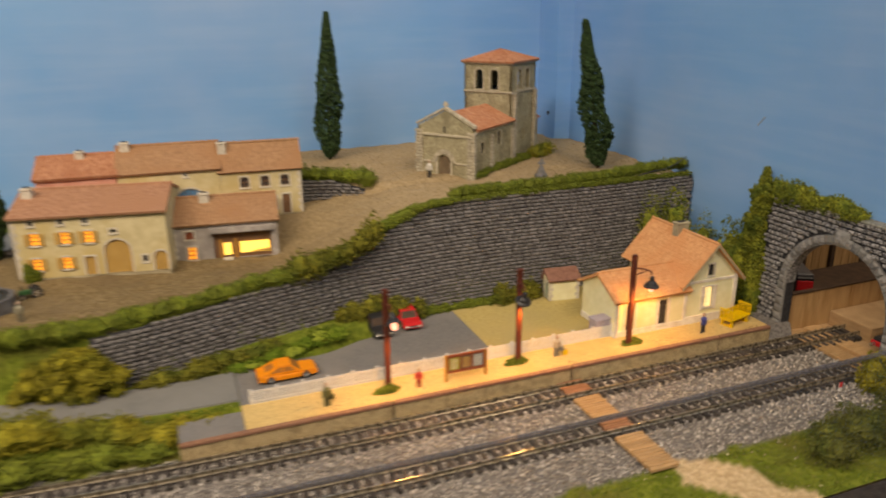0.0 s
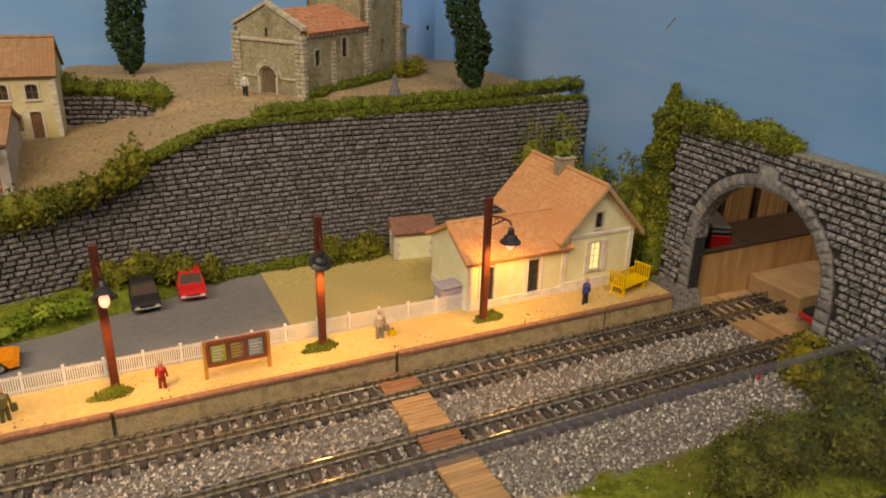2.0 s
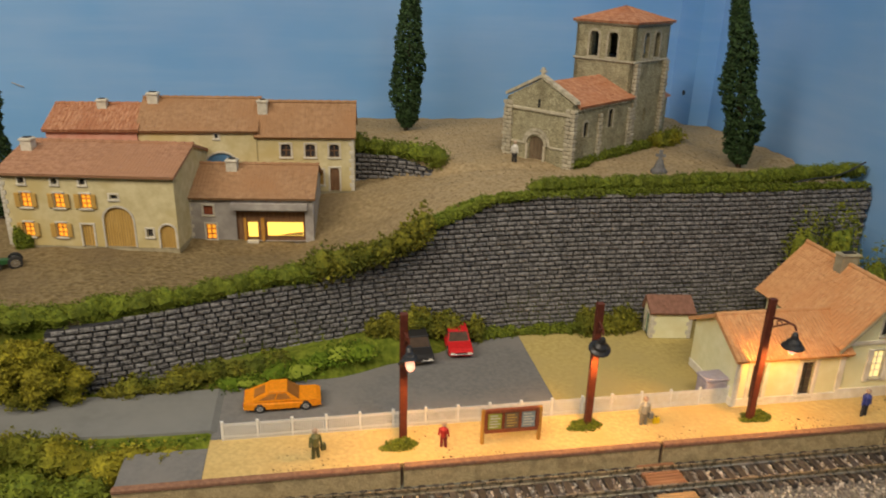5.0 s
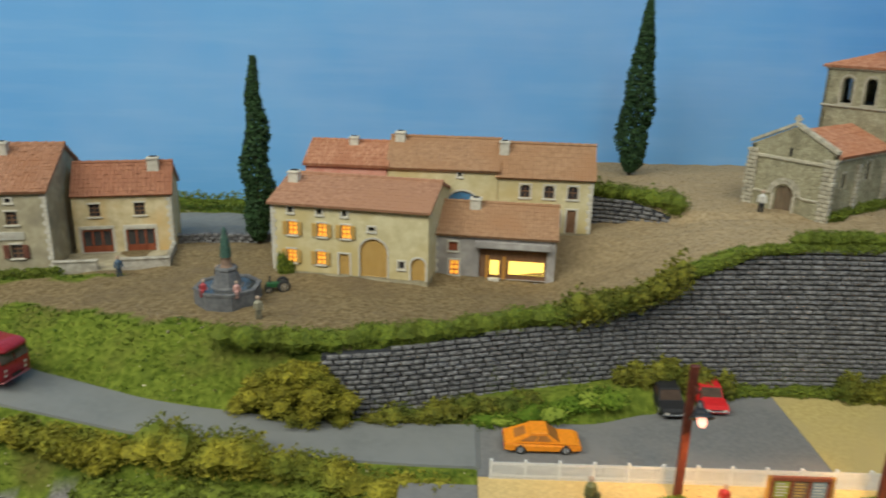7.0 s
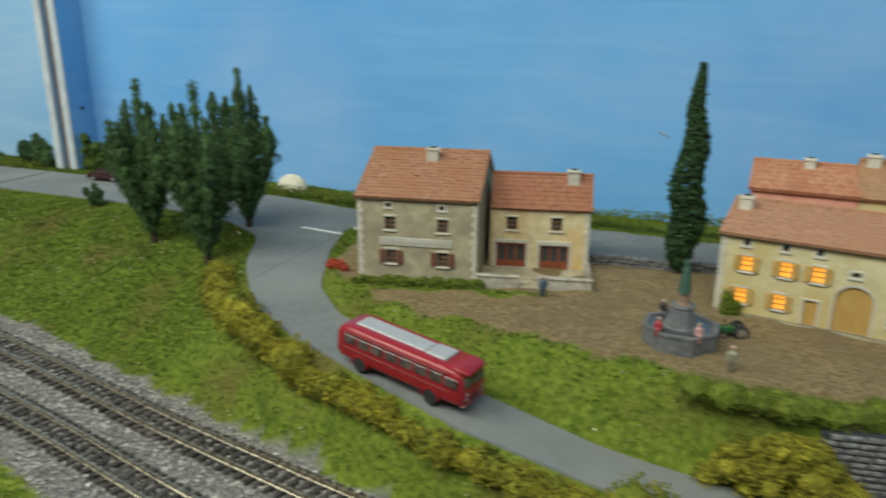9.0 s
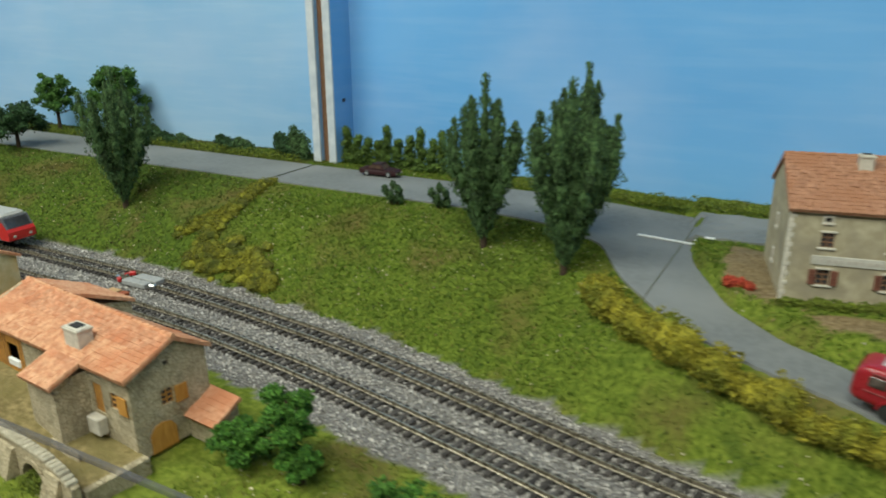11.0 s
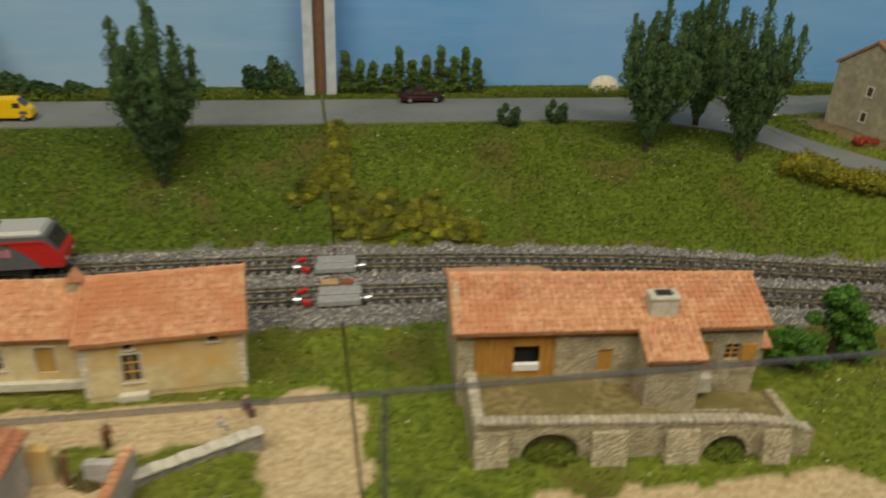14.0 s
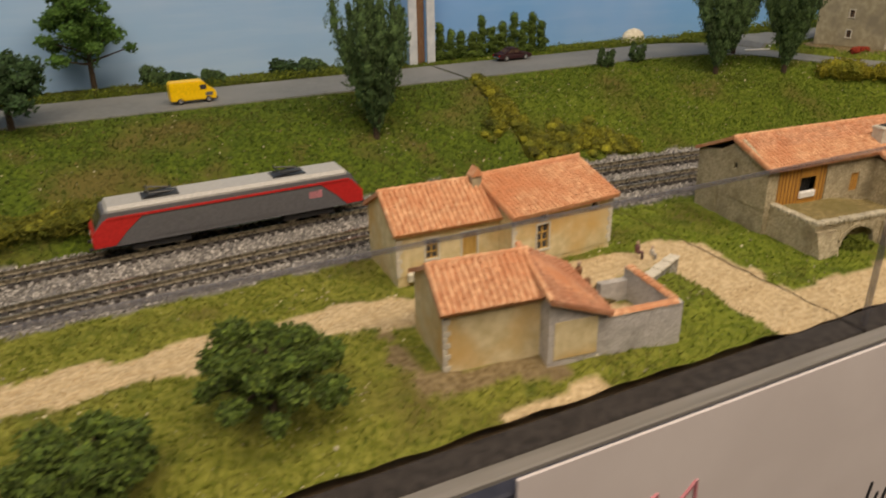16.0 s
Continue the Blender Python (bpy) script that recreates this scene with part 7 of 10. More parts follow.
tile_pieces(g, (-0.0016, -0.0026, ze), (W + 0.0018, -0.0026, ze), (W + 0.0018, RY, R), (-0.0016, RY, R), 26, 12, M_TILE_O, M_TILE_OJ, 300, 7)
v, q = slope((W + 0.0018, D + 0.0020, E - 0.0006), (-0.0016, D + 0.0020, E - 0.0006), (-0.0016, RY, R), (W + 0.0018, RY, R), 26, 10, 0.0004, 16)
arrays("back_slope", v, q, M_TILE_OJ, g)
ridge_row(g, (-0.0016, RY, R + 0.0004), (W + 0.0018, RY, R + 0.0004), M_TILE_O, 15, 0.0011)
part("doorstep", boxed(0.0105, 0.0205, -0.0026, 0.0, -0.002, 0.0012, 0.0003), M_TRIM, g)

# near barn with a walled yard
b = thing("yard_barn", (-0.7298, 0.1930, 0.0005), -7.0, "ochre barn with an orange tile roof", "barn")
W, D, E, R, RY = 0.0335, 0.0300, 0.0250, 0.0340, 0.0130
block(b, W, D, E, R, RY, M_PLASTER_Y, [], corner=("l",))
foundation(b, 0, W, 0, D, 0.006, M_PLASTER_Y)
tile_pieces(b, (-0.0016, -0.0022, E - 0.0022 * (R - E) / RY), (W + 0.0008, -0.0022, E - 0.0022 * (R - E) / RY), (W + 0.0008, RY, R), (-0.0016, RY, R), 16, 8, M_TILE_O, M_TILE_OJ, 128, 9)
v, q = slope((W + 0.0008, D + 0.002, E - 0.0006), (-0.0016, D + 0.002, E - 0.0006), (-0.0016, RY, R), (W + 0.0008, RY, R), 16, 8, 0.0004, 17)
arrays("back_slope", v, q, M_TILE_OJ, b)
ridge_row(b, (-0.0016, RY, R + 0.0004), (W + 0.0008, RY, R + 0.0004), M_TILE_O, 9, 0.0011)
# crosswise annexe whose roof falls to the east
bm = bmesh.new()
ax0, ax1 = W + 0.0002, 0.0545
prism(bm, [(ax0, -0.005), (ax1, -0.005), (ax1, 0.0165), (ax0, 0.0238)], -0.0060, 0.0240)
part("annexe_wall", bm, M_YARDSTONE, b, "grey stone annexe wall")
part("ochre_patch", boxed(ax0 + 0.002, ax1 - 0.003, -0.0063, -0.0060, 0.002, 0.0160, 0.0001), M_PLASTER_Y, b, "ochre rendered patch")
tile_pieces(b, (ax1 + 0.0014, -0.0082, 0.0168), (ax1 + 0.0014, 0.0255, 0.0205), (ax0 - 0.0004, 0.0180, 0.0340), (ax0 - 0.0004, -0.0082, 0.0250), 16, 8, M_TILE_D, M_TILE_OJ, 128, 10)
ridge_row(b, (ax0 - 0.0006, -0.0082, 0.0254), (ax0 - 0.0006, 0.0180, 0.0344), M_TILE_O, 8, 0.0011)
yard = thing("yard_wall", (-0.7298, 0.1930, 0.0000), -7.0, "grey rubble yard wall with broken tile coping", "wall")
part("front_wall", boxed(ax1, 0.0845, -0.0060, -0.0030, -0.0050, 0.0150), M_YARDSTONE, yard)
part("side_wall", boxed(0.0815, 0.0845, -0.0030, 0.0260, -0.0050, 0.0150), M_YARDSTONE, yard)
part("back_wall", boxed(0.0700, 0.0845, 0.0230, 0.0260, -0.0050, 0.0105), M_YARDSTONE, yard)
part("yard_post", boxed(0.0635, 0.0655, 0.0225, 0.0245, -0.001, 0.0140, 0.0003), M_BROWNWOOD, yard, "rusty brown post")
part("ruined_wall", boxed(ax1, 0.0610, 0.0230, 0.0260, -0.0050, 0.0160, 0.0004), M_PLASTER_Y, yard, "ochre broken wall")
me = None
for k in range(24):
    on_front = k < 13
    x, y, r = (ax1 + 0.002 + k * 0.0021, -0.0045, 0) if on_front else (0.0830, -0.002 + (k - 13) * 0.0026, 90)
    if me is None:
        bm = bmesh.new()
        n = 4
        r0 = [[bm.verts.new((sx * 0.0011, 0.0018 * math.cos(math.pi * i / n), 0.0010 * math.sin(math.pi * i / n))) for i in range(n + 1)] for sx in (-1, 1)]
        for i in range(n):
            bm.faces.new((r0[0][i], r0[0][i + 1], r0[1][i + 1], r0[1][i]))
        bm.faces.new(r0[0])
        bm.faces.new(r0[1][::-1])
        ob = part("coping_tile", bm, M_TILE_O, yard)
        me = ob.data
    else:
        ob = new("coping_tile", me)
        ob.parent = yard
    ob.matrix_basis = pose(x, y, 0.0150, random.uniform(-5, 5), random.uniform(-4, 4), r + random.uniform(-6, 6))
bm = bmesh.new()
for k in range(34):
    a, q = random.random() * 6.28, random.random() ** 0.6
    cx, cy = 0.0670 + 0.0085 * q * math.cos(a), 0.0095 + 0.0075 * q * math.sin(a)
    tube(bm, (cx, cy, -0.001), (cx, cy, 0.0006 + 0.0020 * (1 - q) + 0.0005 * random.random()), 0.0034, 0.0012, 7)
heap = part("lime_heap", bm, pbr("white_lime", (0.62, 0.57, 0.47), (0.75, 0.71, 0.62), 600, 0.95, 0.6))
heap.matrix_basis = pose(-0.7298, 0.1930, 0.0022, 0, 0, -7)
tagged(heap, "whitish heap of lime in the farm yard", "heap")
# low stone wall on the way to the yard
low = thing("garden_wall", (-0.6440, 0.2060, -0.0025), 24.0, "low pale stone garden wall beside the track", "wall")
bm = bmesh.new()
for k in range(13):
    hgt = 0.0078 + 0.0006 * math.sin(k * 1.7)
    box(bm, k * 0.0031, k * 0.0031 + 0.0030, -0.0018 + 0.0002 * (k % 2), 0.0018, 0, hgt, 0.0004)
part("masonry", bm, M_GREYRUBBLE, low)
bm = bmesh.new()
for k in range(9):
    box(bm, k * 0.0045, k * 0.0045 + 0.0043, -0.0023, 0.0023, 0.0077, 0.0089 + 0.0004 * (k % 2), 0.0004)
part("coping", bm, M_TRIM, low, "whitish coping stones")

# ---- greenery ----
def crown_points(rng, lobes, n, shell=0.55):
    """Points that crowd the outer part of a set of ellipsoids (x, y, z, rx, ry, rz)."""
    lobes = np.asarray(lobes, float)
    w = lobes[:, 3] * lobes[:, 4] + lobes[:, 4] * lobes[:, 5]
    pick = rng.choice(len(lobes), n, p=w / w.sum())
    d = rng.normal(size=(n, 3))
    d /= np.linalg.norm(d, axis=1)[:, None]
    r = shell + (1 - shell) * rng.random(n) ** 0.6
    r = r * (1 + 0.22 * np.sin(d[:, 0] * 7 + pick) * np.sin(d[:, 2] * 6 + pick * 2))
    return lobes[pick, :3] + d * lobes[pick, 3:] * r[:, None]


def bush(name, at, lobes, n, size, material, label, category="bush", seed=1, group="", parts="foliage"):
    rng = np.random.default_rng(seed)
    ob = thing(name, at, 0, label, category, group)
    p = crown_points(rng, lobes, n)
    v, t = crumbs(p, size * (0.5 + 0.7 * rng.random(n)), rng)
    v2, t2 = leaves(crown_points(rng, lobes, n, 0.9), size * (0.8 + 0.9 * rng.random(n)), rng)
    arrays(parts, *both(cores(lobes, rng), (v, t), (v2, t2)), material, ob)
    bm = bmesh.new()
    for k in range(4):
        a = 6.28 * k / 4 + seed
        l = lobes[k % len(lobes)]
        tube(bm, (l[0] * 0.3, l[1] * 0.3, -0.002), (l[0] + 0.3 * l[3] * math.cos(a), l[1] + 0.3 * l[4] * math.sin(a), l[2]), 0.0006, 0.0002, 5)
    part("stem", bm, M_BARK, ob)
    return ob


def cypress(at, height, radius, seed, lean=(0, 0)):
    rng = np.random.default_rng(seed)
    ob = thing("cypress", at, 0, "tall slender dark green model cypress tree", "tree")
    bm = bmesh.new()
    for k in range(6):
        z0, z1 = height * k / 6, height * (k + 1) / 6
        tube(bm, (lean[0] * k / 6, lean[1] * k / 6, z0 - (0.003 if k == 0 else 0)), (lean[0] * (k + 1) / 6, lean[1] * (k + 1) / 6, z1), 0.0016 * (1 - k / 6.5), 0.0016 * (1 - (k + 1) / 6.5), 7)
    part("trunk", bm, M_BARK, ob)
    for k in range(10):
        a, z = k * 2.4, height * (0.04 + 0.06 * k)
        f = z / height
        bm = bmesh.new()
        tube(bm, (lean[0] * f, lean[1] * f, z), (lean[0] * f + radius * 0.5 * math.cos(a), lean[1] * f + radius * 0.5 * math.sin(a), z + radius), 0.0005, 0.0002, 5)
        part("limb", bm, M_BARK, ob)
    n = 6400
    t = rng.random(n) ** 1.15
    prof = np.interp(t, [0, 0.05, 0.16, 0.35, 0.6, 0.8, 0.92, 1], [0.30, 0.66, 0.95, 1.0, 0.74, 0.44, 0.26, 0.12])
    a = rng.random(n) * 2 * np.pi
    lump = 1 + 0.20 * np.sin(a * 3 + t * 40 + seed) * np.sin(t * 55 + a * 2) + 0.16 * np.sin(t * 17 + a + seed)
    r = radius * prof * lump * (0.45 + 0.55 * rng.random(n) ** 0.5)
    p = np.stack([r * np.cos(a) + lean[0] * t, r * np.sin(a) + lean[1] * t, height * (0.035 + 0.965 * t)], 1)
    v, tr = crumbs(p, 0.0006 + 0.0008 * rng.random(n), rng, (0.8, 0.8, 1.2))
    v2, t2 = leaves(p[: n // 2] * (1.06, 1.06, 1.0), 0.0009 + 0.0008 * rng.random(n // 2), rng)
    arrays("crown", *both((v, tr), (v2, t2)), M_DARK_LEAF, ob)


def poplar(at, height, radius, seed, plumes=17, label="dense dark green poplar of upright plumes", material=None):
    rng = np.random.default_rng(seed)
    ob = thing("poplar", at, 0, label, "tree")
    bm = bmesh.new()
    tube(bm, (0, 0, -0.003), (0, 0, height * 0.16), 0.0021, 0.0018, 8)
    tube(bm, (0, 0, height * 0.16), (0, 0, height * 0.7), 0.0018, 0.0004, 7)
    part("trunk", bm, M_BARK, ob)
    ps, qs = [], []
    for k in range(plumes):
        a = k * 2.399 + seed
        rr = radius * (0.05 if k == 0 else 0.86 * math.sqrt((k + 0.3) / plumes))
        top = height * (1.0 if k == 0 else 1.0 - 0.16 * (rr / radius) ** 1.5 - 0.30 * rng.random())
        z0 = height * (0.050 + 0.05 * rng.random() + 0.12 * (k % 3 == 2))
        dx, dy = rr * math.cos(a), rr * math.sin(a)
        out = lambda t: 0.04 + 1.0 * np.clip(t * 1.45, 0, 1) ** 1.10
        bm = bmesh.new()
        for i in range(3):
            t0, t1 = i / 3.2, (i + 1) / 3.2
            tube(bm, (dx * float(out(t0)), dy * float(out(t0)), z0 + (top - z0) * t0), (dx * float(out(t1)), dy * float(out(t1)), z0 + (top - z0) * t1), 0.0008 - 0.0002 * i, 0.0006 - 0.0002 * i, 5)
        part("limb", bm, M_BARK, ob)
        n = 780
        t = rng.random(n) ** 0.9
        wr = radius * 0.215 * np.interp(t, [0, 0.10, 0.40, 0.66, 0.88, 1], [0.30, 0.60, 1.05, 0.95, 0.66, 0.30])
        b = rng.random(n) * 2 * np.pi
        q = wr * (0.30 + 0.70 * rng.random(n) ** 0.4) * (1 + 0.22 * np.sin(b * 2 + t * 26 + k) + 0.26 * np.sin(t * 33 + 2 * k))
        f = out(t)
        ps.append(np.stack([dx * f + q * np.cos(b), dy * f + q * np.sin(b), z0 + (top - z0) * t], 1))
        for i in range(9):
            ti = (i + 0.5) / 9
            w = float(radius * 0.115 * np.interp(ti, [0, 0.10, 0.40, 0.66, 0.88, 1], [0.30, 0.60, 1.05, 0.95, 0.60, 0.25]))
            qs.append((dx * float(out(ti)), dy * float(out(ti)), z0 + (top - z0) * ti, w, w, (top - z0) / 13))
    p = np.concatenate(ps)
    n = len(p)
    v, tr = crumbs(p, 0.00042 + 0.00048 * rng.random(n), rng, (0.7, 0.7, 1.7), True)
    v2, t2 = leaves(p[::2], 0.0006 + 0.0007 * rng.random(len(p[::2])), rng)
    arrays("crown", *both(cores(qs, rng, 1.0), (v, tr), (v2, t2)), material or M_POPLAR, ob)


def broad_tree(at, height, radius, seed, label, lobes=9, material=None, n=5000, size=0.0012, name="leafy_tree"):
    rng = np.random.default_rng(seed)
    ob = thing(name, at, 0, label, "tree")
    bm = bmesh.new()
    tube(bm, (0, 0, -0.004), (0.0004, 0, height * 0.4), 0.0020, 0.0014, 8)
    tube(bm, (0.0004, 0, height * 0.4), (0, 0, height * 0.85), 0.0014, 0.0005, 7)
    ls = [(0, 0, height * 0.58, radius * 0.55, radius * 0.55, height * 0.30)]
    for k in range(lobes):
        a, z = k * 2.399 + seed, height * (0.38 + 0.55 * k / lobes)
        rr = radius * (0.85 - 0.45 * k / lobes) * (0.8 + 0.4 * rng.random())
        x, y = rr * math.cos(a), rr * math.sin(a)
        tube(bm, (0, 0, z * 0.75), (x, y, z), 0.0008, 0.0003, 6)
        w = radius * (3.0 / lobes) ** 0.5 * (0.42 + 0.42 * rng.random())
        ls.append((x, y, z, w, w, w * 0.75))
    part("trunk", bm, M_BARK, ob)
    p = crown_points(rng, ls, n, 0.35)
    v, t = crumbs(p, size * (0.5 + 0.9 * rng.random(n)), rng)
    v2, t2 = leaves(p, size * (0.8 + 0.8 * rng.random(n)), rng)
    arrays("crown", *both(cores(ls, rng, 0.62), (v, t), (v2, t2)), material or M_FRESH, ob)


def gz(x, y):
    return float(ground_z(x, y))


def row_bush(name, pts, r, hgt, n_per, size, material, label, seed, category="hedge", jitter=0.3, on=None, kind=""):
    """A long hedge or belt of shrubs along a line of (x, y[, z]) places."""
    rng = np.random.default_rng(seed)
    pts = [p if len(p) == 3 else (*p, gz(*p)) for p in pts]
    p = np.array(pts, float)
    seg = np.linalg.norm(np.diff(p[:, :2], axis=0), axis=1)
    run = np.concatenate([[0], np.cumsum(seg)])
    count = max(3, int(run[-1] / (r * 0.7)))
    ls = []
    for s in np.linspace(0, run[-1], count):
        x, y, z = (np.interp(s, run, p[:, k]) for k in range(3))
        k = 1 + jitter * (rng.random() - 0.5) * 2
        ls.append((x + rng.normal(0, r * 0.12), y + rng.normal(0, r * 0.15), z + hgt * 0.42 * k, r * (0.9 + 0.3 * rng.random()), r * k, hgt * 0.62 * k))
    if category != "bush":
        return row_mesh(name, ls, n_per, size, material, label, category, kind, rng)
    for i in range(0, count, 3):
        own = ls[i:i + 3]
        if len(own) < 2 and i:
            continue
        c = np.mean([(l[0], l[1], l[2] - l[5]) for l in own], axis=0)
        ob = thing(name, tuple(c), 0, label, category, name + " " + str(seed))
        loc = [(l[0] - c[0], l[1] - c[1], l[2] - c[2], *l[3:]) for l in own]
        m = int(n_per * 0.25 * len(own) * max(1.0, (r / 0.0080) ** 1.6))
        v, t = crumbs(crown_points(rng, loc, m, 0.55), size * (0.6 + 0.8 * rng.random(m)), rng)
        v2, t2 = leaves(crown_points(rng, loc, 2 * m, 0.80), size * (0.55 + 0.5 * rng.random(2 * m)), rng)
        arrays("foliage", *both(cores(loc, rng, 0.74 if r < 0.010 else 0.62), (v, t), (v2, t2)), material, ob)
        for l in loc:
            bm = bmesh.new()
            tube(bm, (l[0] * 0.5, l[1] * 0.5, -0.001), (l[0], l[1], l[2] + l[5] * 0.5), 0.0005, 0.0002, 5)
            part("twig", bm, M_BARK, ob)


def row_mesh(name, ls, n_per, size, material, label, category, kind, rng):
    if kind == "stuff":
        n = int(n_per * 0.28 * len(ls))
        v, t = crumbs(crown_points(rng, ls, n, 0.6), size * (0.5 + 0.7 * rng.random(n)), rng)
        v2, t2 = leaves(crown_points(rng, ls, 2 * n, 0.85), size * (0.6 + 0.7 * rng.random(2 * n)), rng)
        return tagged(arrays(name, *both((v, t), (v2, t2)), material), label, category, kind=kind)
    ob = thing(name, (ls[0][0], ls[0][1], ls[0][2] - ls[0][5]), 0, label, category)
    for i in range(0, len(ls), 5):
        own = [(l[0] - ls[0][0], l[1] - ls[0][1], l[2] - ls[0][2] + ls[0][5], *l[3:]) for l in ls[i:i + 6]]
        n = int(n_per * 0.43 * len(own))
        v, t = crumbs(crown_points(rng, own, n, 0.6), size * (0.5 + 0.6 * rng.random(n)), rng)
        v2, t2 = leaves(crown_points(rng, own, 2 * n, 0.88), size * (0.45 + 0.5 * rng.random(2 * n)), rng)
        arrays("foliage", *both(cores(own, rng, 0.80), (v, t), (v2, t2)), material, ob)
    return ob


# cypresses
cypress((-0.0955, 0.4530, gz(-0.0955, 0.453) - 0.001), 0.0975, 0.0078, 3, (0.001, 0.0))
cypress((0.1120, 0.5200, gz(0.112, 0.52) - 0.001), 0.1030, 0.0092, 8, (0.003, 0.0))
cypress((0.2760, 0.4200, gz(0.276, 0.42) - 0.001), 0.0980, 0.0092, 11, (-0.014, 0.004))
# poplars at the lane
poplar((-0.3338, 0.4066, gz(-0.3338, 0.4066)), 0.0950, 0.0245, 2)
poplar((-0.3864, 0.4240, gz(-0.3864, 0.424)), 0.0930, 0.0235, 5)
poplar((-0.3400, 0.4527, gz(-0.34, 0.4527)), 0.0920, 0.0205, 9)
poplar((-0.6645, 0.4140, gz(-0.6645, 0.414) - 0.001), 0.0980, 0.0255, 13)
# trees along the backdrop
broad_tree((-0.8090, 0.5330, gz(-0.809, 0.533)), 0.0700, 0.0260, 4, "leafy green model tree on a bare trunk", 20, M_FRESH, 4600)
broad_tree((-0.9000, 0.5330, gz(-0.90, 0.533)), 0.0600, 0.0200, 7, "leafy green model tree against the backdrop", 18, M_FRESH, 3200)
broad_tree((-0.8540, 0.4600, gz(-0.854, 0.46)), 0.0400, 0.0240, 9, "bushy dark green tree on the bank", 16, M_DARK_LEAF, 3600)
# near trees
broad_tree((-0.7840, 0.1960, gz(-0.784, 0.196)), 0.0270, 0.0225, 21, "spreading bushy green tree in the meadow", 22, M_MEADOW_TREE, 6500, 0.0010)
broad_tree((-0.8330, 0.1800, gz(-0.833, 0.18)), 0.0240, 0.0190, 23, "spreading bushy green tree in the meadow", 19, M_MEADOW_TREE, 5000, 0.0010)
for k, (x, y, h, r) in enumerate(((-0.3790, 0.2475, 0.0350, 0.0120), (-0.3990, 0.2440, 0.0175, 0.0110), (-0.3180, 0.2270, 0.0260, 0.0185), (-0.3720, 0.2440, 0.0150, 0.0075))):
    broad_tree((x, y, gz(x, y)), h, r, 31 + k, "fresh green leafy shrub behind the stone farm", 13, M_LEAFY, 3600, 0.0008, "leafy_shrub")
# shrubs by the backdrop
for k, (x, h, w) in enumerate(((-0.7720, 0.016, 0.012), (-0.7550, 0.010, 0.012), (-0.7350, 0.010, 0.010), (-0.6850, 0.013, 0.014), (-0.6650, 0.012, 0.012), (-0.6200, 0.020, 0.013), (-0.6050, 0.026, 0.012))):
    bush("shrub", (x, 0.5360, gz(x, 0.536)), [(0, 0, h * 0.45, w * 0.6, 0.006, h * 0.5), (w * 0.5, 0, h * 0.35, w * 0.5, 0.006, h * 0.4), (-w * 0.4, 0.001, h * 0.6, w * 0.35, 0.005, h * 0.45)], 900, 0.0012, M_DARK_LEAF if k % 2 else M_POPLAR, "dark green shrub at the foot of the backdrop", "shrub", 50 + k, "shrubs along the backdrop")
for k, (x, h, w) in enumerate(((-0.5600, 0.030, 0.0070), (-0.5500, 0.024, 0.0080), (-0.5410, 0.022, 0.0075), (-0.5310, 0.021, 0.0080), (-0.5230, 0.033, 0.0062), (-0.5130, 0.024, 0.0080), (-0.5030, 0.026, 0.0075), (-0.4930, 0.033, 0.0078), (-0.4830, 0.026, 0.0080), (-0.4750, 0.033, 0.0066), (-0.4665, 0.026, 0.0068))):
    r = random.Random(k)
    bush("shrub", (x, 0.5410, gz(x, 0.541) - 0.001), [(r.uniform(-0.45, 0.45) * w * (1 - j / 12), r.uniform(-0.002, 0.002), h * (0.10 + 0.082 * j), w * r.uniform(0.55, 0.80) * (1 - j * 0.045), 0.0042, h * r.uniform(0.09, 0.14)) for j in range(11)], 1050, 0.0008, M_SHRUB_ROW if k % 3 else M_MEADOW_TREE, "ragged mid-green shrub in a row behind the parked car", "shrub", 70 + k, "shrub row behind the car")
for k, (x, y, h) in enumerate(((-0.4650, 0.4560, 0.0135), (-0.4330, 0.4590, 0.0140))):
    bush("shrub", (x, y, gz(x, y)), [(0.0055 * math.cos(2.4 * j), 0.003 * math.sin(2.4 * j), h * (0.30 + 0.09 * j), 0.0022, 0.0020, h * 0.24) for j in range(7)] + [(0, 0, h * 0.25, 0.004, 0.003, h * 0.22)], 900, 0.0008, M_POPLAR, "small loose dark green shrub at the road edge", "shrub", 90 + k)
row_bush("verge", [(-1.08, 0.528), (-0.60, 0.528)], 0.006, 0.005, 90, 0.0011, M_GREEN_BUSH, "ragged grass verge along the road", 97, "grass", kind="stuff")
row_bush("verge", [(-0.455, 0.530), (-0.28, 0.530), (0.02, 0.528)], 0.006, 0.006, 110, 0.0011, M_GREEN_BUSH, "ragged grass verge along the road", 98, "grass", kind="stuff")
# hedge on the retaining wall
row_bush("hedge", [(-0.0790, 0.3382, 0.0362), (-0.04, 0.3400, 0.0345), (0.0, 0.3480, 0.0365), (0.045, 0.3590, 0.0395), (0.070, 0.3650, 0.0415)], 0.0052, 0.0080, 420, 0.00062, M_GREEN_BUSH, "clipped dense green hedge on the wall edge", 101, jitter=0.12)
row_bush("hedge", [(0.152, 0.3810, 0.0690), (0.20, 0.3790, 0.0705), (0.25, 0.3795, 0.0712), (0.312, 0.3800, 0.0745)], 0.0040, 0.0062, 390, 0.00062, M_GREEN_BUSH, "clipped dense green hedge below the church", 102, jitter=0.12)
row_bush("climber", [(0.055, 0.3600, 0.0400), (0.075, 0.3630, 0.0440), (0.092, 0.3660, 0.0490), (0.102, 0.3680, 0.0530)], 0.0060, 0.0120, 420, 0.0011, M_SCRUB, "yellow-green foliage hanging over the wall", 103, "bush")
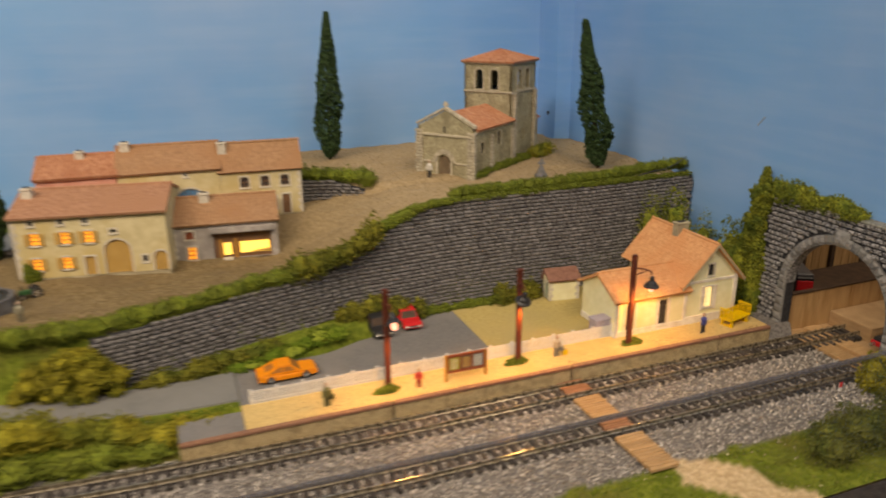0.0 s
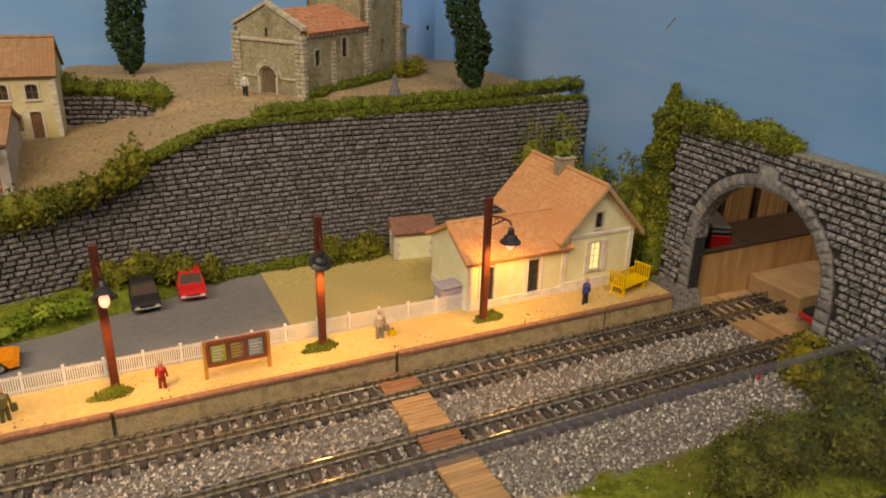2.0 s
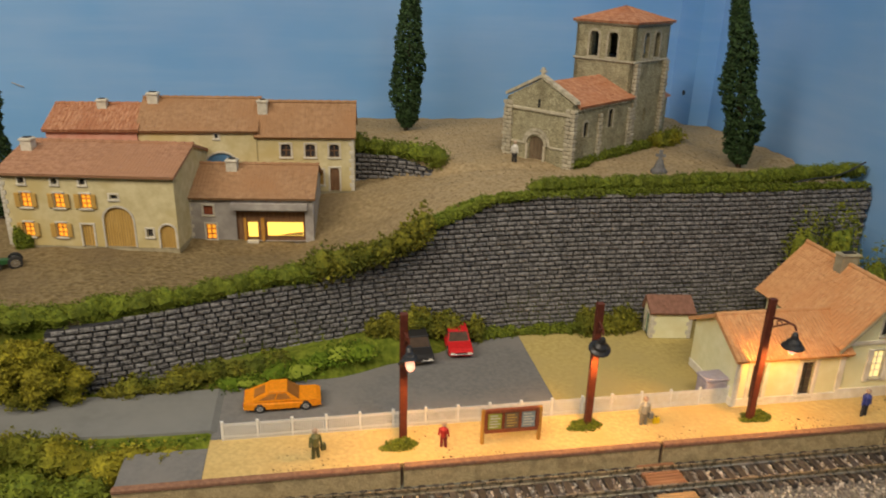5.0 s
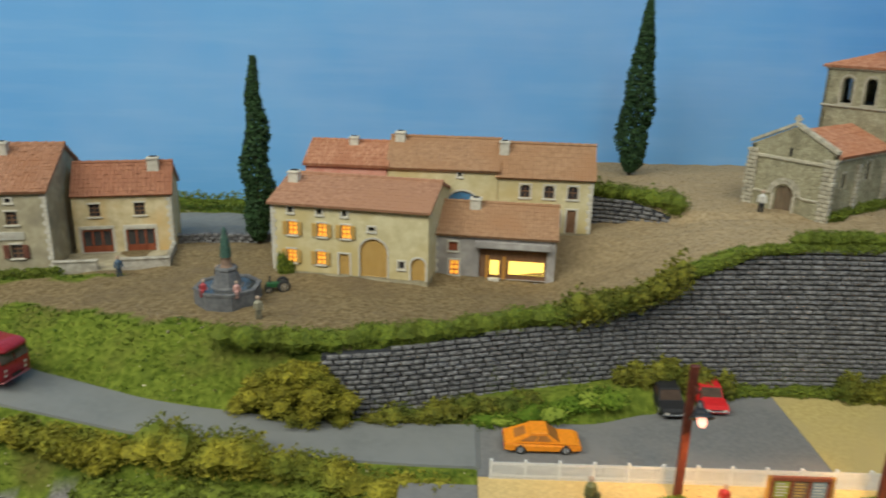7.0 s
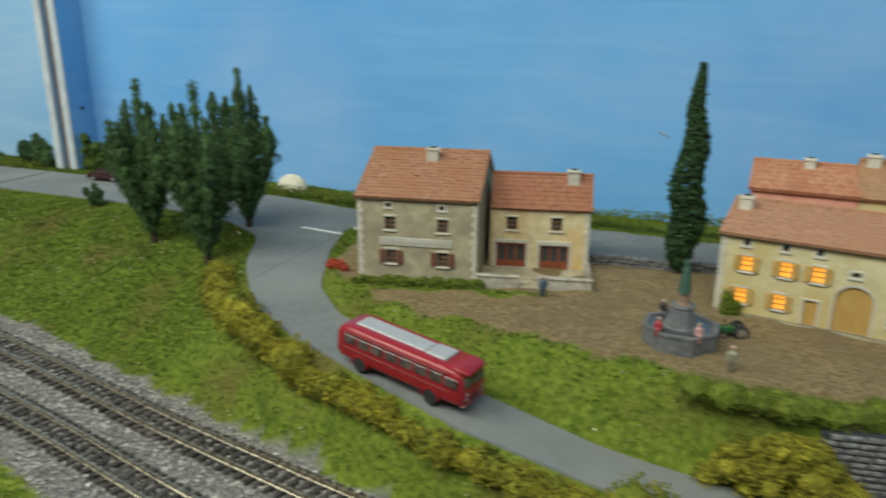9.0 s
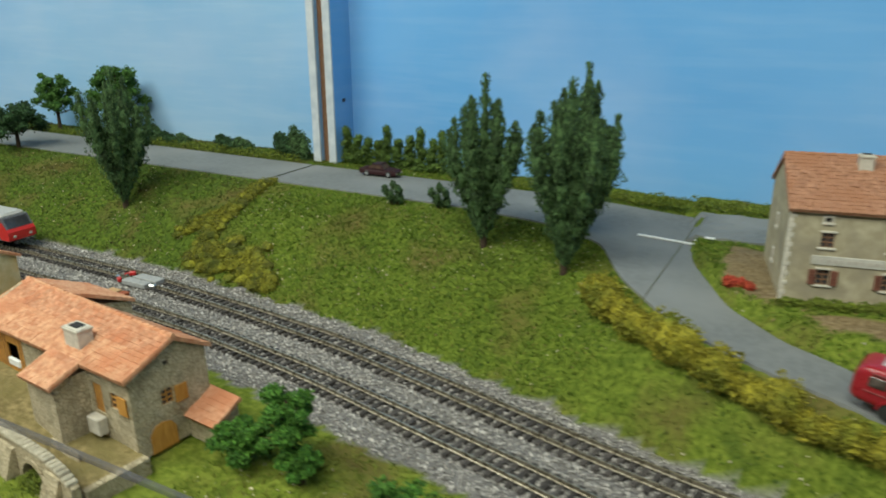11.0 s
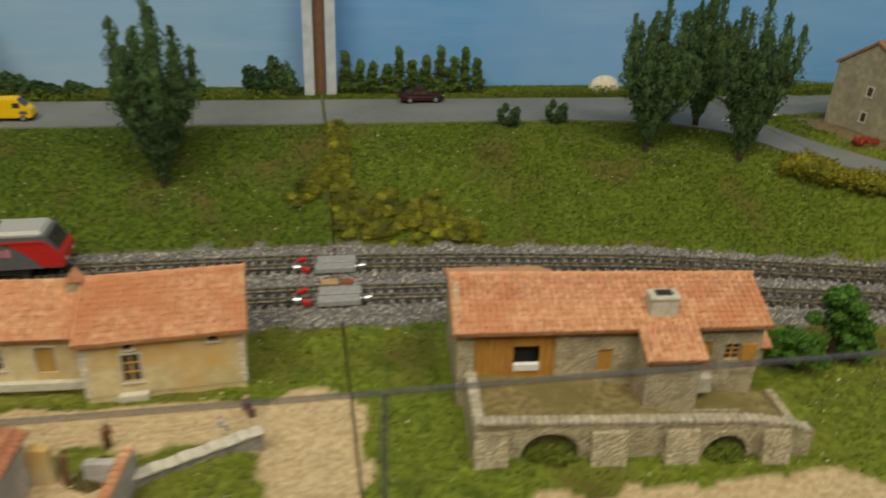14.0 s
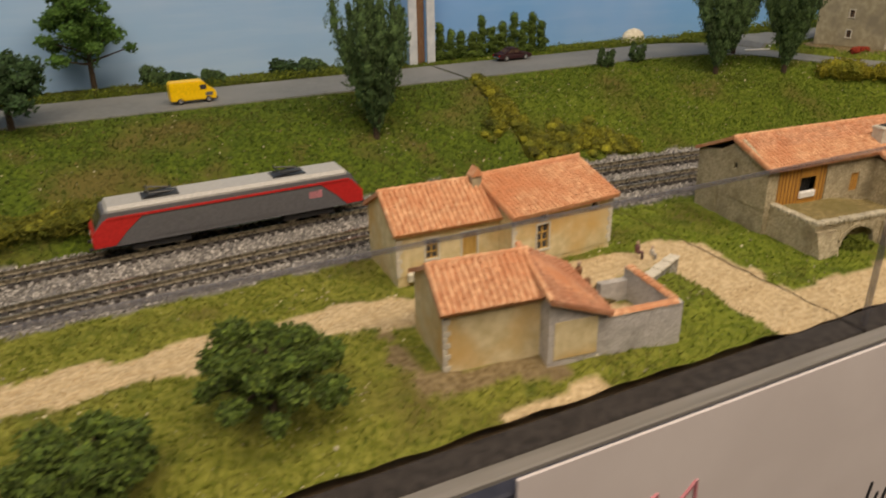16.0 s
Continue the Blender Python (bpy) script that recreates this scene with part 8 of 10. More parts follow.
row_bush("climber", [(0.100, 0.3690, 0.0560), (0.118, 0.3710, 0.0620), (0.133, 0.3720, 0.0680), (0.150, 0.3730, 0.0690)], 0.0030, 0.0030, 260, 0.0008, M_GREEN_BUSH, "low green growth along the wall top", 104, "bush")
row_bush("wall_moss", [(0.150, 0.3730, 0.0690), (0.22, 0.3730, 0.0700), (0.312, 0.3730, 0.0705)], 0.0028, 0.0024, 110, 0.0008, M_GREEN_BUSH, "thin green moss along the wall top", 105, "moss", kind="stuff")
row_bush("hedge", [(0.0800, 0.4640, 0.0690), (0.0970, 0.4600, 0.0685), (0.1090, 0.4530, 0.0675), (0.1200, 0.4440, 0.0660)], 0.0060, 0.0085, 330, 0.0009, M_GREEN_BUSH, "green hedge above the small wall", 106)
# growth at the wall's foot
rng = np.random.default_rng(110)
tufts = []
for k in range(95):
    a, q, h = rng.random() * 6.283, math.sqrt(rng.random()), rng.random() ** 0.8
    w = math.sqrt(max(0.0, 1 - h * h))
    b = 0.0030 + 0.0020 * rng.random()
    tufts.append((0.0235 * q * w * math.cos(a), 0.0085 * q * w * math.sin(a), 0.0015 + 0.0200 * h, b, b, b * 0.85))
bush("wall_bush", (-0.0510, 0.3305, gz(-0.051, 0.3305)), tufts, 8000, 0.0008, M_YELLOW_BUSH, "large rough yellow-green bush at the wall end", "bush", 110)
row_bush("shrub_belt", [(-0.020, 0.3330), (0.010, 0.3400), (0.040, 0.3440)], 0.0055, 0.0060, 420, 0.0009, M_SCRUB, "yellow-green shrubs at the foot of the wall", 111, "bush")
row_bush("shrub_belt", [(0.020, 0.3380), (0.055, 0.3440), (0.078, 0.3520)], 0.0085, 0.0065, 520, 0.0009, M_GRASS_E, "mixed grassy mound beside the car park", 112, "bush")
row_bush("shrub_belt", [(0.080, 0.3600), (0.100, 0.3630), (0.125, 0.3650)], 0.0050, 0.0105, 420, 0.0012, M_SCRUB, "yellow-green shrubs behind the parked cars", 113, "bush")
row_bush("shrub_belt", [(0.125, 0.3660), (0.155, 0.3670), (0.178, 0.3670)], 0.0030, 0.0050, 240, 0.0010, M_GREEN_BUSH, "low green growth at the wall foot", 114, "bush")
row_bush("shrub_belt", [(0.178, 0.3640), (0.190, 0.3640), (0.200, 0.3650)], 0.0050, 0.0130, 520, 0.0012, M_SCRUB, "yellow-green bush beside the outhouse", 115, "bush")
# bushes round the tunnel mouth
row_bush("ivy", [(0.278, 0.3620), (0.292, 0.3590), (0.306, 0.3500)], 0.0085, 0.0430, 1900, 0.0010, M_IVY, "tall loose bush behind the station", 120, "bush", 0.5)
row_bush("ivy", [(0.3050, 0.3210), (0.3065, 0.3110), (0.3075, 0.3035)], 0.0076, 0.0440, 2400, 0.0010, M_IVY, "tall yellow-green ivy beside the tunnel portal", 121, "bush", 0.5)
bush("ivy", (0.3085, 0.3035, 0.0), [(0.0006 * math.sin(k * 1.7), 0.0012 * math.sin(k * 0.9), 0.0035 + 0.0058 * k, 0.0038, 0.0036 + 0.0008 * (k % 2), 0.0048) for k in range(12)], 5200, 0.0009, M_IVY, "green ivy along the edge of the portal", "bush", 129)
bush("ivy", (0.3075, 0.3060, 0.0300), [(0.0008 * math.sin(k * 2.1), 0.0015 + 0.0028 * math.sin(k * 0.55 + 0.3), 0.0055 * k, 0.0042, 0.0042 + 0.0012 * (k % 3), 0.0052) for k in range(9)] + [(0.0035, 0.0010, 0.0500, 0.0035, 0.0034, 0.0050), (0.0035, 0.0005, 0.0555, 0.0026, 0.0020, 0.0038)], 5200, 0.0009, M_IVY, "green ivy climbing over the portal corner", "bush", 122)
row_bush("ivy", [(0.3115, 0.3030, 0.0715), (0.3118, 0.2900, 0.0715), (0.3120, 0.2780, 0.0720)], 0.0052, 0.0125, 900, 0.0009, M_IVY, "green ivy over the portal crown", 127, "bush", 0.12)
row_bush("ivy", [(0.3120, 0.2760, 0.0735), (0.3120, 0.2600, 0.0740), (0.3120, 0.2450, 0.0740)], 0.0045, 0.0070, 620, 0.0009, M_IVY, "thin green ivy trailing along the coping", 128, "bush", 0.3)
row_bush("ivy", [(0.3060, 0.1990), (0.2990, 0.1900), (0.2830, 0.1800)], 0.0120, 0.0200, 1700, 0.0010, M_OLIVE, "dark olive bush beside the tunnel portal", 123, "bush", 0.4)
row_bush("ivy", [(0.3040, 0.2180), (0.3050, 0.2090)], 0.0060, 0.0170, 700, 0.0013, M_YELLOW_BUSH, "small yellow-green bush at the portal foot", 124, "bush", 0.4)
row_bush("ivy", [(0.2640, 0.1880), (0.2530, 0.1950), (0.2420, 0.1860)], 0.0105, 0.0130, 1700, 0.0008, M_OLIVE, "low dark olive bush at the table edge", 125, "bush", 0.4)
# yellow broom along the lane and the bank
row_bush("broom", [(-0.3130, 0.3880), (-0.2930, 0.3650), (-0.2640, 0.3430), (-0.2410, 0.3310), (-0.2220, 0.3225)], 0.0078, 0.0115, 900, 0.0010, M_YELLOW_BUSH, "bright yellow-green broom along the lane", 130, "bush", 0.5)
row_bush("broom", [(-0.2170, 0.3200), (-0.1890, 0.3122), (-0.1620, 0.3050), (-0.1430, 0.3015), (-0.1220, 0.2985), (-0.1040, 0.2980)], 0.0052, 0.0074, 750, 0.0009, M_YELLOW_BUSH, "bright yellow-green broom along the lane", 131, "bush", 0.5)
row_bush("broom", [(-0.1250, 0.2990), (-0.1120, 0.2960)], 0.0050, 0.0065, 420, 0.0010, M_YELLOW_BUSH, "yellow-green bushes between lane and track", 134, "bush", 0.5)
row_bush("broom", [(-0.0980, 0.3000), (-0.0500, 0.2990), (-0.0200, 0.2985), (0.0100, 0.2990)], 0.0080, 0.0105, 900, 0.0008, M_YELLOW_BUSH, "yellow-green bushes between lane and platform", 132, "bush", 0.5)
row_bush("thicket", [(-0.1100, 0.2900), (-0.0600, 0.2880), (-0.0200, 0.2900)], 0.0075, 0.0065, 420, 0.0013, M_GREEN_BUSH, "dark green thicket at the platform end", 133, "bush", 0.5)


def scrub(pts, width, count, lobe, seed, material, label, n=7000, size=0.00060):
    """A low matted growth that hugs the slope: many small tufts scattered along a line of (x, y)."""
    r = np.random.default_rng(seed)
    p = np.array(pts, float)
    seg = np.linalg.norm(np.diff(p, axis=0), axis=1)
    run = np.concatenate([[0], np.cumsum(seg)])
    at = (*p[0], gz(*p[0]))
    own = []
    for k in range(count):
        q = r.random() * run[-1]
        w = np.interp(q, run, width)
        x, y = np.interp(q, run, p[:, 0]) + r.normal(0, 0.45) * w * 0.6, np.interp(q, run, p[:, 1]) + r.normal(0, 0.45) * w
        b = lobe * (0.55 + 0.75 * r.random())
        own.append((x - at[0], y - at[1], gz(x, y) - at[2] + b * 0.25, b * 1.25, b * 1.25, b * 0.90))
    bush("broom", at, own, n, size, material, label, "bush", seed)


scrub([(-0.5710, 0.4640), (-0.5715, 0.4480), (-0.5710, 0.4300), (-0.5700, 0.4080), (-0.5690, 0.3880)], (0.005, 0.007, 0.009, 0.010, 0.010), 105, 0.0040, 135, M_BROOM, "yellow-green scrub over the board joint", 9000)
scrub([(-0.5740, 0.4260), (-0.5830, 0.4110), (-0.5950, 0.3990)], (0.006, 0.009, 0.006), 40, 0.0038, 138, M_BROOM, "thin yellow-green scrub beside the board joint", 5000)
scrub([(-0.5640, 0.3860), (-0.5450, 0.3905), (-0.5250, 0.3870), (-0.5000, 0.3780)], (0.010, 0.013, 0.010, 0.004), 150, 0.0044, 136, M_BROOM, "dense yellow-green scrub at the foot of the bank", 12000)
row_bush("broom", [(-0.9400, 0.3720), (-0.8500, 0.3800), (-0.7800, 0.3800)], 0.0125, 0.0125, 900, 0.0008, M_SCRUB, "yellow-green scrub at the foot of the bank", 137, "bush", 0.5)
row_bush("creeper", [(-0.0745, 0.4090), (-0.0690, 0.4080)], 0.0016, 0.0090, 300, 0.0009, M_GREEN_BUSH, "small climbing plant on the farmhouse", 140, "plant")
row_bush("flower_bed", [(-0.2570, 0.4060), (-0.2480, 0.4030)], 0.0030, 0.0040, 200, 0.0010, pbr("red_flowers", (0.30, 0.035, 0.02), (0.42, 0.07, 0.03), 500, 0.8, 0, island=0.3), "small bed of red flowers", 141, "flowers")
row_bush("moss_strip", [(-0.2340, 0.3905), (-0.1780, 0.4010)], 0.0030, 0.0030, 200, 0.0010, M_GREEN_BUSH, "green strip at the foot of the inn", 142, "grass", kind="stuff")
row_bush("moss_strip", [(0.1870, 0.4260), (0.21, 0.4430), (0.25, 0.4720), (0.268, 0.486)], 0.0035, 0.0040, 220, 0.0010, M_GREEN_BUSH, "green weeds at the foot of the church", 143, "weeds", kind="stuff")
row_bush("weeds", [(0.252, 0.4660), (0.268, 0.4780)], 0.0055, 0.0080, 260, 0.0010, M_YELLOW_BUSH, "weedy bush beside the church apse", 144, "bush")
for k, (x, y) in enumerate(((0.0830, 0.2890), (0.1510, 0.2920), (0.2170, 0.2890))):
    bush("grass_clump", (x, y, 0.0062), [(0, 0, 0.0004, 0.0058, 0.0034, 0.0014), (0.001, 0, 0.0010, 0.0034, 0.0022, 0.0022), (-0.004, -0.001, 0.0, 0.004, 0.002, 0.0008)], 1500, 0.0005, M_GREEN_BUSH, "green grass clump at the lamp foot", "grass clump", 150 + k, "clumps at the platform lamps")

# grass fibres over the meadows and banks
rng = np.random.default_rng(77)


def meadow(x0, x1, y0, y1, n, name, material, hgt, pick, label):
    x, y = x0 + rng.random(n) * (x1 - x0), y0 + rng.random(n) * (y1 - y0)
    k = pick(x, y)
    x, y = x[k], y[k]
    p = np.stack([x, y, ground_z(x, y) - 0.0002], 1)
    ob = arrays(name, *blades(p, hgt * (0.5 + rng.random(len(p))), rng, 0.8), material)
    return tagged(ob, label, "grass", kind="stuff")


def grassy(x, y):
    road = ((y > road_near(x) - 0.001) & (y < np.where(x < -0.288, 0.522, road_far(x)) + 0.001)) | ((x > -0.29) & (y > 0.470) & (y < 0.522) & (x < 0.022))
    built = ((x > -0.541) & (x < -0.41) & (y > 0.2095 - 0.114 * (x + 0.54)) & (y < 0.29)) | ((x > -0.716) & (x < -0.612) & (y > 0.254) & (y < 0.298)) | ((x > -0.730) & (x < -0.648) & (y > 0.186) & (y < 0.222))
    station = (x > -0.035) & (y > 0.277) & (y < wall_y(x) + 0.008) & ((x > 0.018) | (y < 0.298))
    return ~(is_ballast(x, y) | is_path(x, y) | is_soil(x, y) | road | built | station) & (np.abs(x - JOINT) > 0.0006)


def patchy(x, y):
    return grassy(x, y) & (wobble(x, y, 75) + 0.4 * wobble(x, y, 310) > -0.25)


meadow(X_WEST, JOINT, 0.33, Y_BACK, 50000, "bank_grass", M_GRASS_W, 0.0013, lambda x, y: grassy(x, y) & (y > far_y(x)), "short green and brown mixed grass of the west bank")
meadow(JOINT, -0.30, 0.27, Y_BACK, 66000, "bank_grass", M_GRASS_E, 0.0012, lambda x, y: grassy(x, y) & (y > far_y(x)) & (x < -0.30), "short dark green static grass of the east bank")
meadow(-0.30, X_EAST, 0.27, Y_BACK, 90000, "village_grass", M_GRASS_E, 0.0012, lambda x, y: grassy(x, y) & (y > far_y(x)), "bright green static grass between lane and village")
meadow(X_WEST, -0.64, Y_FRONT, 0.33, 42000, "meadow_grass", M_GRASS_D, 0.0012, lambda x, y: grassy(x, y) & (y < near_y(x)) & (x < -0.64 - 0.04 * rng.random(len(x)) ** 2), "short straw-tinged green static grass of the west meadow")
meadow(-0.68, X_EAST, Y_FRONT, 0.33, 82000, "meadow_grass", M_GRASS_A, 0.0012, lambda x, y: grassy(x, y) & (y < near_y(x)), "short bright green static grass of the meadows")
n = 110000
x, y = X_WEST + rng.random(n) * (X_EAST - X_WEST), 0.30 + rng.random(n) * (Y_BACK - 0.30)
k = patchy(x, y) & (y > far_y(x))
x, y = x[k], y[k]
v, t = crumbs(np.stack([x, y, ground_z(x, y) + 0.0003], 1), 0.0004 + 0.0008 * rng.random(len(x)) ** 2.5, rng)
link_tags(arrays("turf_clumps", v, t, M_GRASS_B), "stuff", "clumps of mixed green and brown foam turf on the banks", "grass")
n = 15000
x, y = X_WEST + rng.random(n) * (X_EAST - X_WEST), Y_FRONT + rng.random(n) * (Y_BACK - Y_FRONT)
k = grassy(x, y) & (wobble(x, y, 55) > -0.1)
x, y = x[k], y[k]
v, t = lumps(np.stack([x, y, ground_z(x, y) + 0.0004], 1), 0.0003 + 0.0007 * rng.random(len(x)) ** 3, rng)
link_tags(arrays("straw_litter", v, t, M_CRUMB), "stuff", "scattered straw-coloured crumbs in the grass", "litter")
n = 9000
x, y = -0.30 + rng.random(n) * 0.61, 0.33 + rng.random(n) * 0.22
k = is_soil(x, y)
x, y = x[k], y[k]
v, t = lumps(np.stack([x, y, ground_z(x, y)], 1), 0.0003 + 0.0004 * rng.random(len(x)) ** 2, rng)
link_tags(arrays("soil_grains", v, t, M_DIRT), "stuff", "coarse brown grains on the village square", "soil")
n = 16000
x, y = X_WEST + rng.random(n) * 0.75, Y_FRONT + rng.random(n) * 0.10
k = is_path(x, y)
x, y = x[k], y[k]
v, t = lumps(np.stack([x, y, ground_z(x, y)], 1), 0.0003 + 0.0005 * rng.random(len(x)) ** 2, rng)
link_tags(arrays("path_grains", v, t, M_PATH), "stuff", "coarse sandy grains on the farm tracks", "sand")

# grass mounds under the terrace arches
for k, (x, r) in enumerate(((-0.5140, 0.0085), (-0.4545, 0.0068))):
    bush("grass_clump", (x, 0.2075 - 0.114 * (x + 0.514), gz(x, 0.2075)), [(0, 0, 0.0010, r, 0.0050, 0.0042), (0.003, -0.002, 0.0, r * 0.8, 0.004, 0.003)], 1500, 0.0008, M_GREEN_BUSH, "green grass mound under the terrace arch", "grass clump", 160 + k, "mounds under the terrace arches")
bush("brushwood_heap", (-0.6520, 0.2115, gz(-0.652, 0.2115)), [(0, 0, 0.0018, 0.0066, 0.0036, 0.0042), (-0.005, -0.003, 0.0008, 0.0060, 0.004, 0.0022)], 1700, 0.0006, M_BRUSHWOOD, "brown-green heap of brushwood in the farm yard", "heap", 170)
n = 900
x, y = 0.02 + rng.random(n) * 0.275, 0.2802 + 0.0200 * rng.random(n) ** 2
k = wobble(x, y, 140) > 0.1
x, y = x[k], y[k]
v, t = crumbs(np.stack([x, y, 0.0065 + 0 * x], 1), 0.0002 + 0.0005 * rng.random(len(x)) ** 3, rng)
link_tags(arrays("platform_litter", v, t, M_DIRT), "stuff", "brown crumbs scattered on the sandy platform", "litter")

# ---- platform furniture ----
def spot_lamp(name, at, aim, watts, colour, spread=2.75):
    data = bpy.data.lights.new(name, "SPOT")
    data.energy, data.color, data.shadow_soft_size, data.spot_size, data.spot_blend = watts, colour, 0.0015, spread, 0.7
    ob = new(name, data)
    ob.matrix_world = look(at, aim)
    return ob


def platform_lamp(x, y, z0, lx, ly, tip=0, throw=-0.010, gain=1.0, spread=2.75):
    ob = thing("platform_lamp", (x, y, z0), 0, "red-brown station lamp post with a glowing bell lamp", "lamp post", "platform lamps")
    part("post", boxed(-0.0013, 0.0013, -0.0010, 0.0010, -0.001, 0.0495, 0.0002), M_RUSTPOLE, ob)
    dx, dy = lx - x, ly - y
    bm = bmesh.new()
    pts = [(0, 0, 0.0425), (dx * 0.5, dy * 0.5, 0.0432), (dx * 0.92, dy * 0.92, 0.0428), (dx, dy, 0.0412)]
    for p, q in zip(pts, pts[1:]):
        tube(bm, p, q, 0.0004, 0.0004, 6)
    tube(bm, (0, 0, 0.0380), (dx * 0.75, dy * 0.75, 0.0430), 0.0003, 0.0003, 5)
    for k in range(8):
        a0, a1 = 6.283 * k / 8, 6.283 * (k + 1) / 8
        c = Vector((dx * 0.38, dy * 0.38, 0.0414))
        u = Vector((dx, dy, 0)).normalized()
        tube(bm, c + 0.0010 * (u * math.cos(a0) + Vector((0, 0, math.sin(a0)))), c + 0.0010 * (u * math.cos(a1) + Vector((0, 0, math.sin(a1)))), 0.0002, 0.0002, 4)
    part("bracket", bm, M_RUSTPOLE, ob)
    swing = Matrix.Translation((dx, dy, 0.0395)) @ pose(0, 0, 0, -tip, 0, 0) @ Matrix.Translation((-dx, -dy, -0.0395))
    bm = bmesh.new()
    lathe(bm, [(0.0006, 0.0060), (0.0011, 0.0052), (0.0013, 0.0036), (0.0024, 0.0026), (0.0028, 0.0016), (0.0038, 0.0008), (0.0039, 0.0003), (0.0036, 0.0003), (0.0022, 0.0018), (0.0009, 0.0030)], 16, (dx, dy, 0.0345))
    bm.transform(swing)
    lamp = part("shade", bm, M_BLACK, ob, "black bell-shaped lamp shade")
    bm = bmesh.new()
    lathe(bm, [(0.0003, 0.0020), (0.0011, 0.0013), (0.0015, 0.0002), (0.0014, -0.0013), (0.0007, -0.0023)], 12, (dx, dy, 0.0345))
    bm.transform(swing)
    part("bulb", bm, M_BULB, lamp, "glowing orange-white bulb")
    glim = swing @ Vector((dx, dy, 0.0308))
    spot_lamp("platform_light", (x + glim.x, y + glim.y, z0 + glim.z), (x + glim.x, y + glim.y + throw, z0), LAMP_WATTS * gain, (1.0, 0.53, 0.16), spread)


LAMP_WATTS = 0.085
platform_lamp(0.0840, 0.2915, 0.0064, 0.0850, 0.2855, 38)
platform_lamp(0.1515, 0.2920, 0.0064, 0.1502, 0.2840, -22)
platform_lamp(0.2140, 0.2885, 0.0064, 0.2185, 0.2795, 0, 0.004, 0.98, 3.08)

fence = thing("picket_fence", (0, 0.3005, 0.0060), 0, "low white plastic picket fence behind the platform", "fence")
me_p = me_q = None
for k in range(17):
    x = 0.0225 + k * 0.0118
    if me_p is None:
        ob = part("post", boxed(-0.0005, 0.0005, -0.0005, 0.0005, -0.001, 0.0078, 0.0001), M_WHITE, fence)
        me_p = ob.data
    else:
        ob = new("post", me_p)
        ob.parent = fence
    ob.location = (x, 0, 0)
    if k == 16:
        break
    for z in (0.0012, 0.0058):
        part("rail", boxed(x + 0.0005, x + 0.0113, -0.0002, 0.0002, z, z + 0.0006), M_WHITE, fence)
    for j in range(15):
        if me_q is None:
            ob = part("picket", boxed(-0.0002, 0.0002, -0.0003, 0.0001, 0.0004, 0.0070), M_WHITE, fence)
            me_q = ob.data
        else:
            ob = new("picket", me_q)
            ob.parent = fence
        ob.location = (x + 0.0010 + j * 0.00070, -0.0002, 0)

sign = thing("notice_board", (0.1213, 0.2868, 0.0064), 0, "brown wooden notice board with three posters", "notice board")
for x in (-0.0102, 0.0102):
    part("leg", boxed(x - 0.0006, x + 0.0006, -0.0006, 0.0006, -0.001, 0.0135, 0.0001), M_ORANGEWOOD, sign)
bm = bmesh.new()
for a in ((-0.0096, 0.0096, 0.0122, 0.0134), (-0.0096, 0.0096, 0.0042, 0.0052), (-0.0098, -0.0088, 0.0052, 0.0122), (0.0088, 0.0098, 0.0052, 0.0122), (-0.0033, -0.0026, 0.0052, 0.0122), (0.0026, 0.0033, 0.0052, 0.0122)):
    box(bm, a[0], a[1], -0.0006, 0.0006, a[2], a[3])
box(bm, -0.0096, 0.0096, 0.0002, 0.0005, 0.0045, 0.013)
part("frame", bm, M_REDWOOD, sign)
for x, m, lab in ((-0.0060, paint("poster_green", (0.35, 0.36, 0.06), 0.6), "yellow-green poster"), (0.0, paint("poster_brown", (0.20, 0.13, 0.07), 0.6), "brown picture poster"), (0.0060, paint("poster_grey", (0.26, 0.30, 0.30), 0.6), "grey timetable poster")):
    ps = part("poster", boxed(x - 0.0024, x + 0.0024, -0.0003, 0.0001, 0.0056, 0.0118), m, sign, lab)
    for k in range(5):
        part("text_bar", boxed(x - 0.0018, x + (0.0018 if k % 2 else 0.0010), -0.00045, -0.0003, 0.0108 - k * 0.0011, 0.0112 - k * 0.0011), M_TRIM if x else M_OCHREWOOD, ps)

cart = thing("slatted_bench", (0.2840, 0.2890, 0.0064), 14, "bright yellow plastic slatted luggage bench", "bench")
cart.matrix_basis = cart.matrix_basis @ Matrix.Scale(0.80, 4)
part("seat", boxed(-0.0110, 0.0110, -0.0048, 0.0048, 0.0046, 0.0056, 0.0002), M_YELLOW_SEAT, cart)
for x in (-0.0085, 0.0085):
    for y in (-0.0042, 0.0030):
        part("leg", boxed(x - 0.0010, x + 0.0010, y, y + 0.0012, 0.0, 0.0046, 0.0002), M_YELLOW_SEAT, cart)
    part("foot_rail", boxed(x - 0.0012, x + 0.0012, -0.0046, 0.0046, 0.0, 0.0008, 0.0001), M_YELLOW_SEAT, cart)
for s in (-1, 1):
    part("top_rail", boxed(s * 0.0106 - 0.0004, s * 0.0106 + 0.0004, -0.0050, 0.0050, 0.0120, 0.0128, 0.0001), M_YELLOW_SEAT, cart)
    for k in range(7):
        y = -0.0045 + k * 0.0015
        part("slat", boxed(s * 0.0106 - 0.0003, s * 0.0106 + 0.0003, y - 0.0003, y + 0.0003, 0.0056, 0.0122), M_YELLOW_SEAT, cart)
part("back_rail", boxed(-0.0106, 0.0106, 0.0044, 0.0050, 0.0086, 0.0096, 0.0001), M_YELLOW_SEAT, cart)
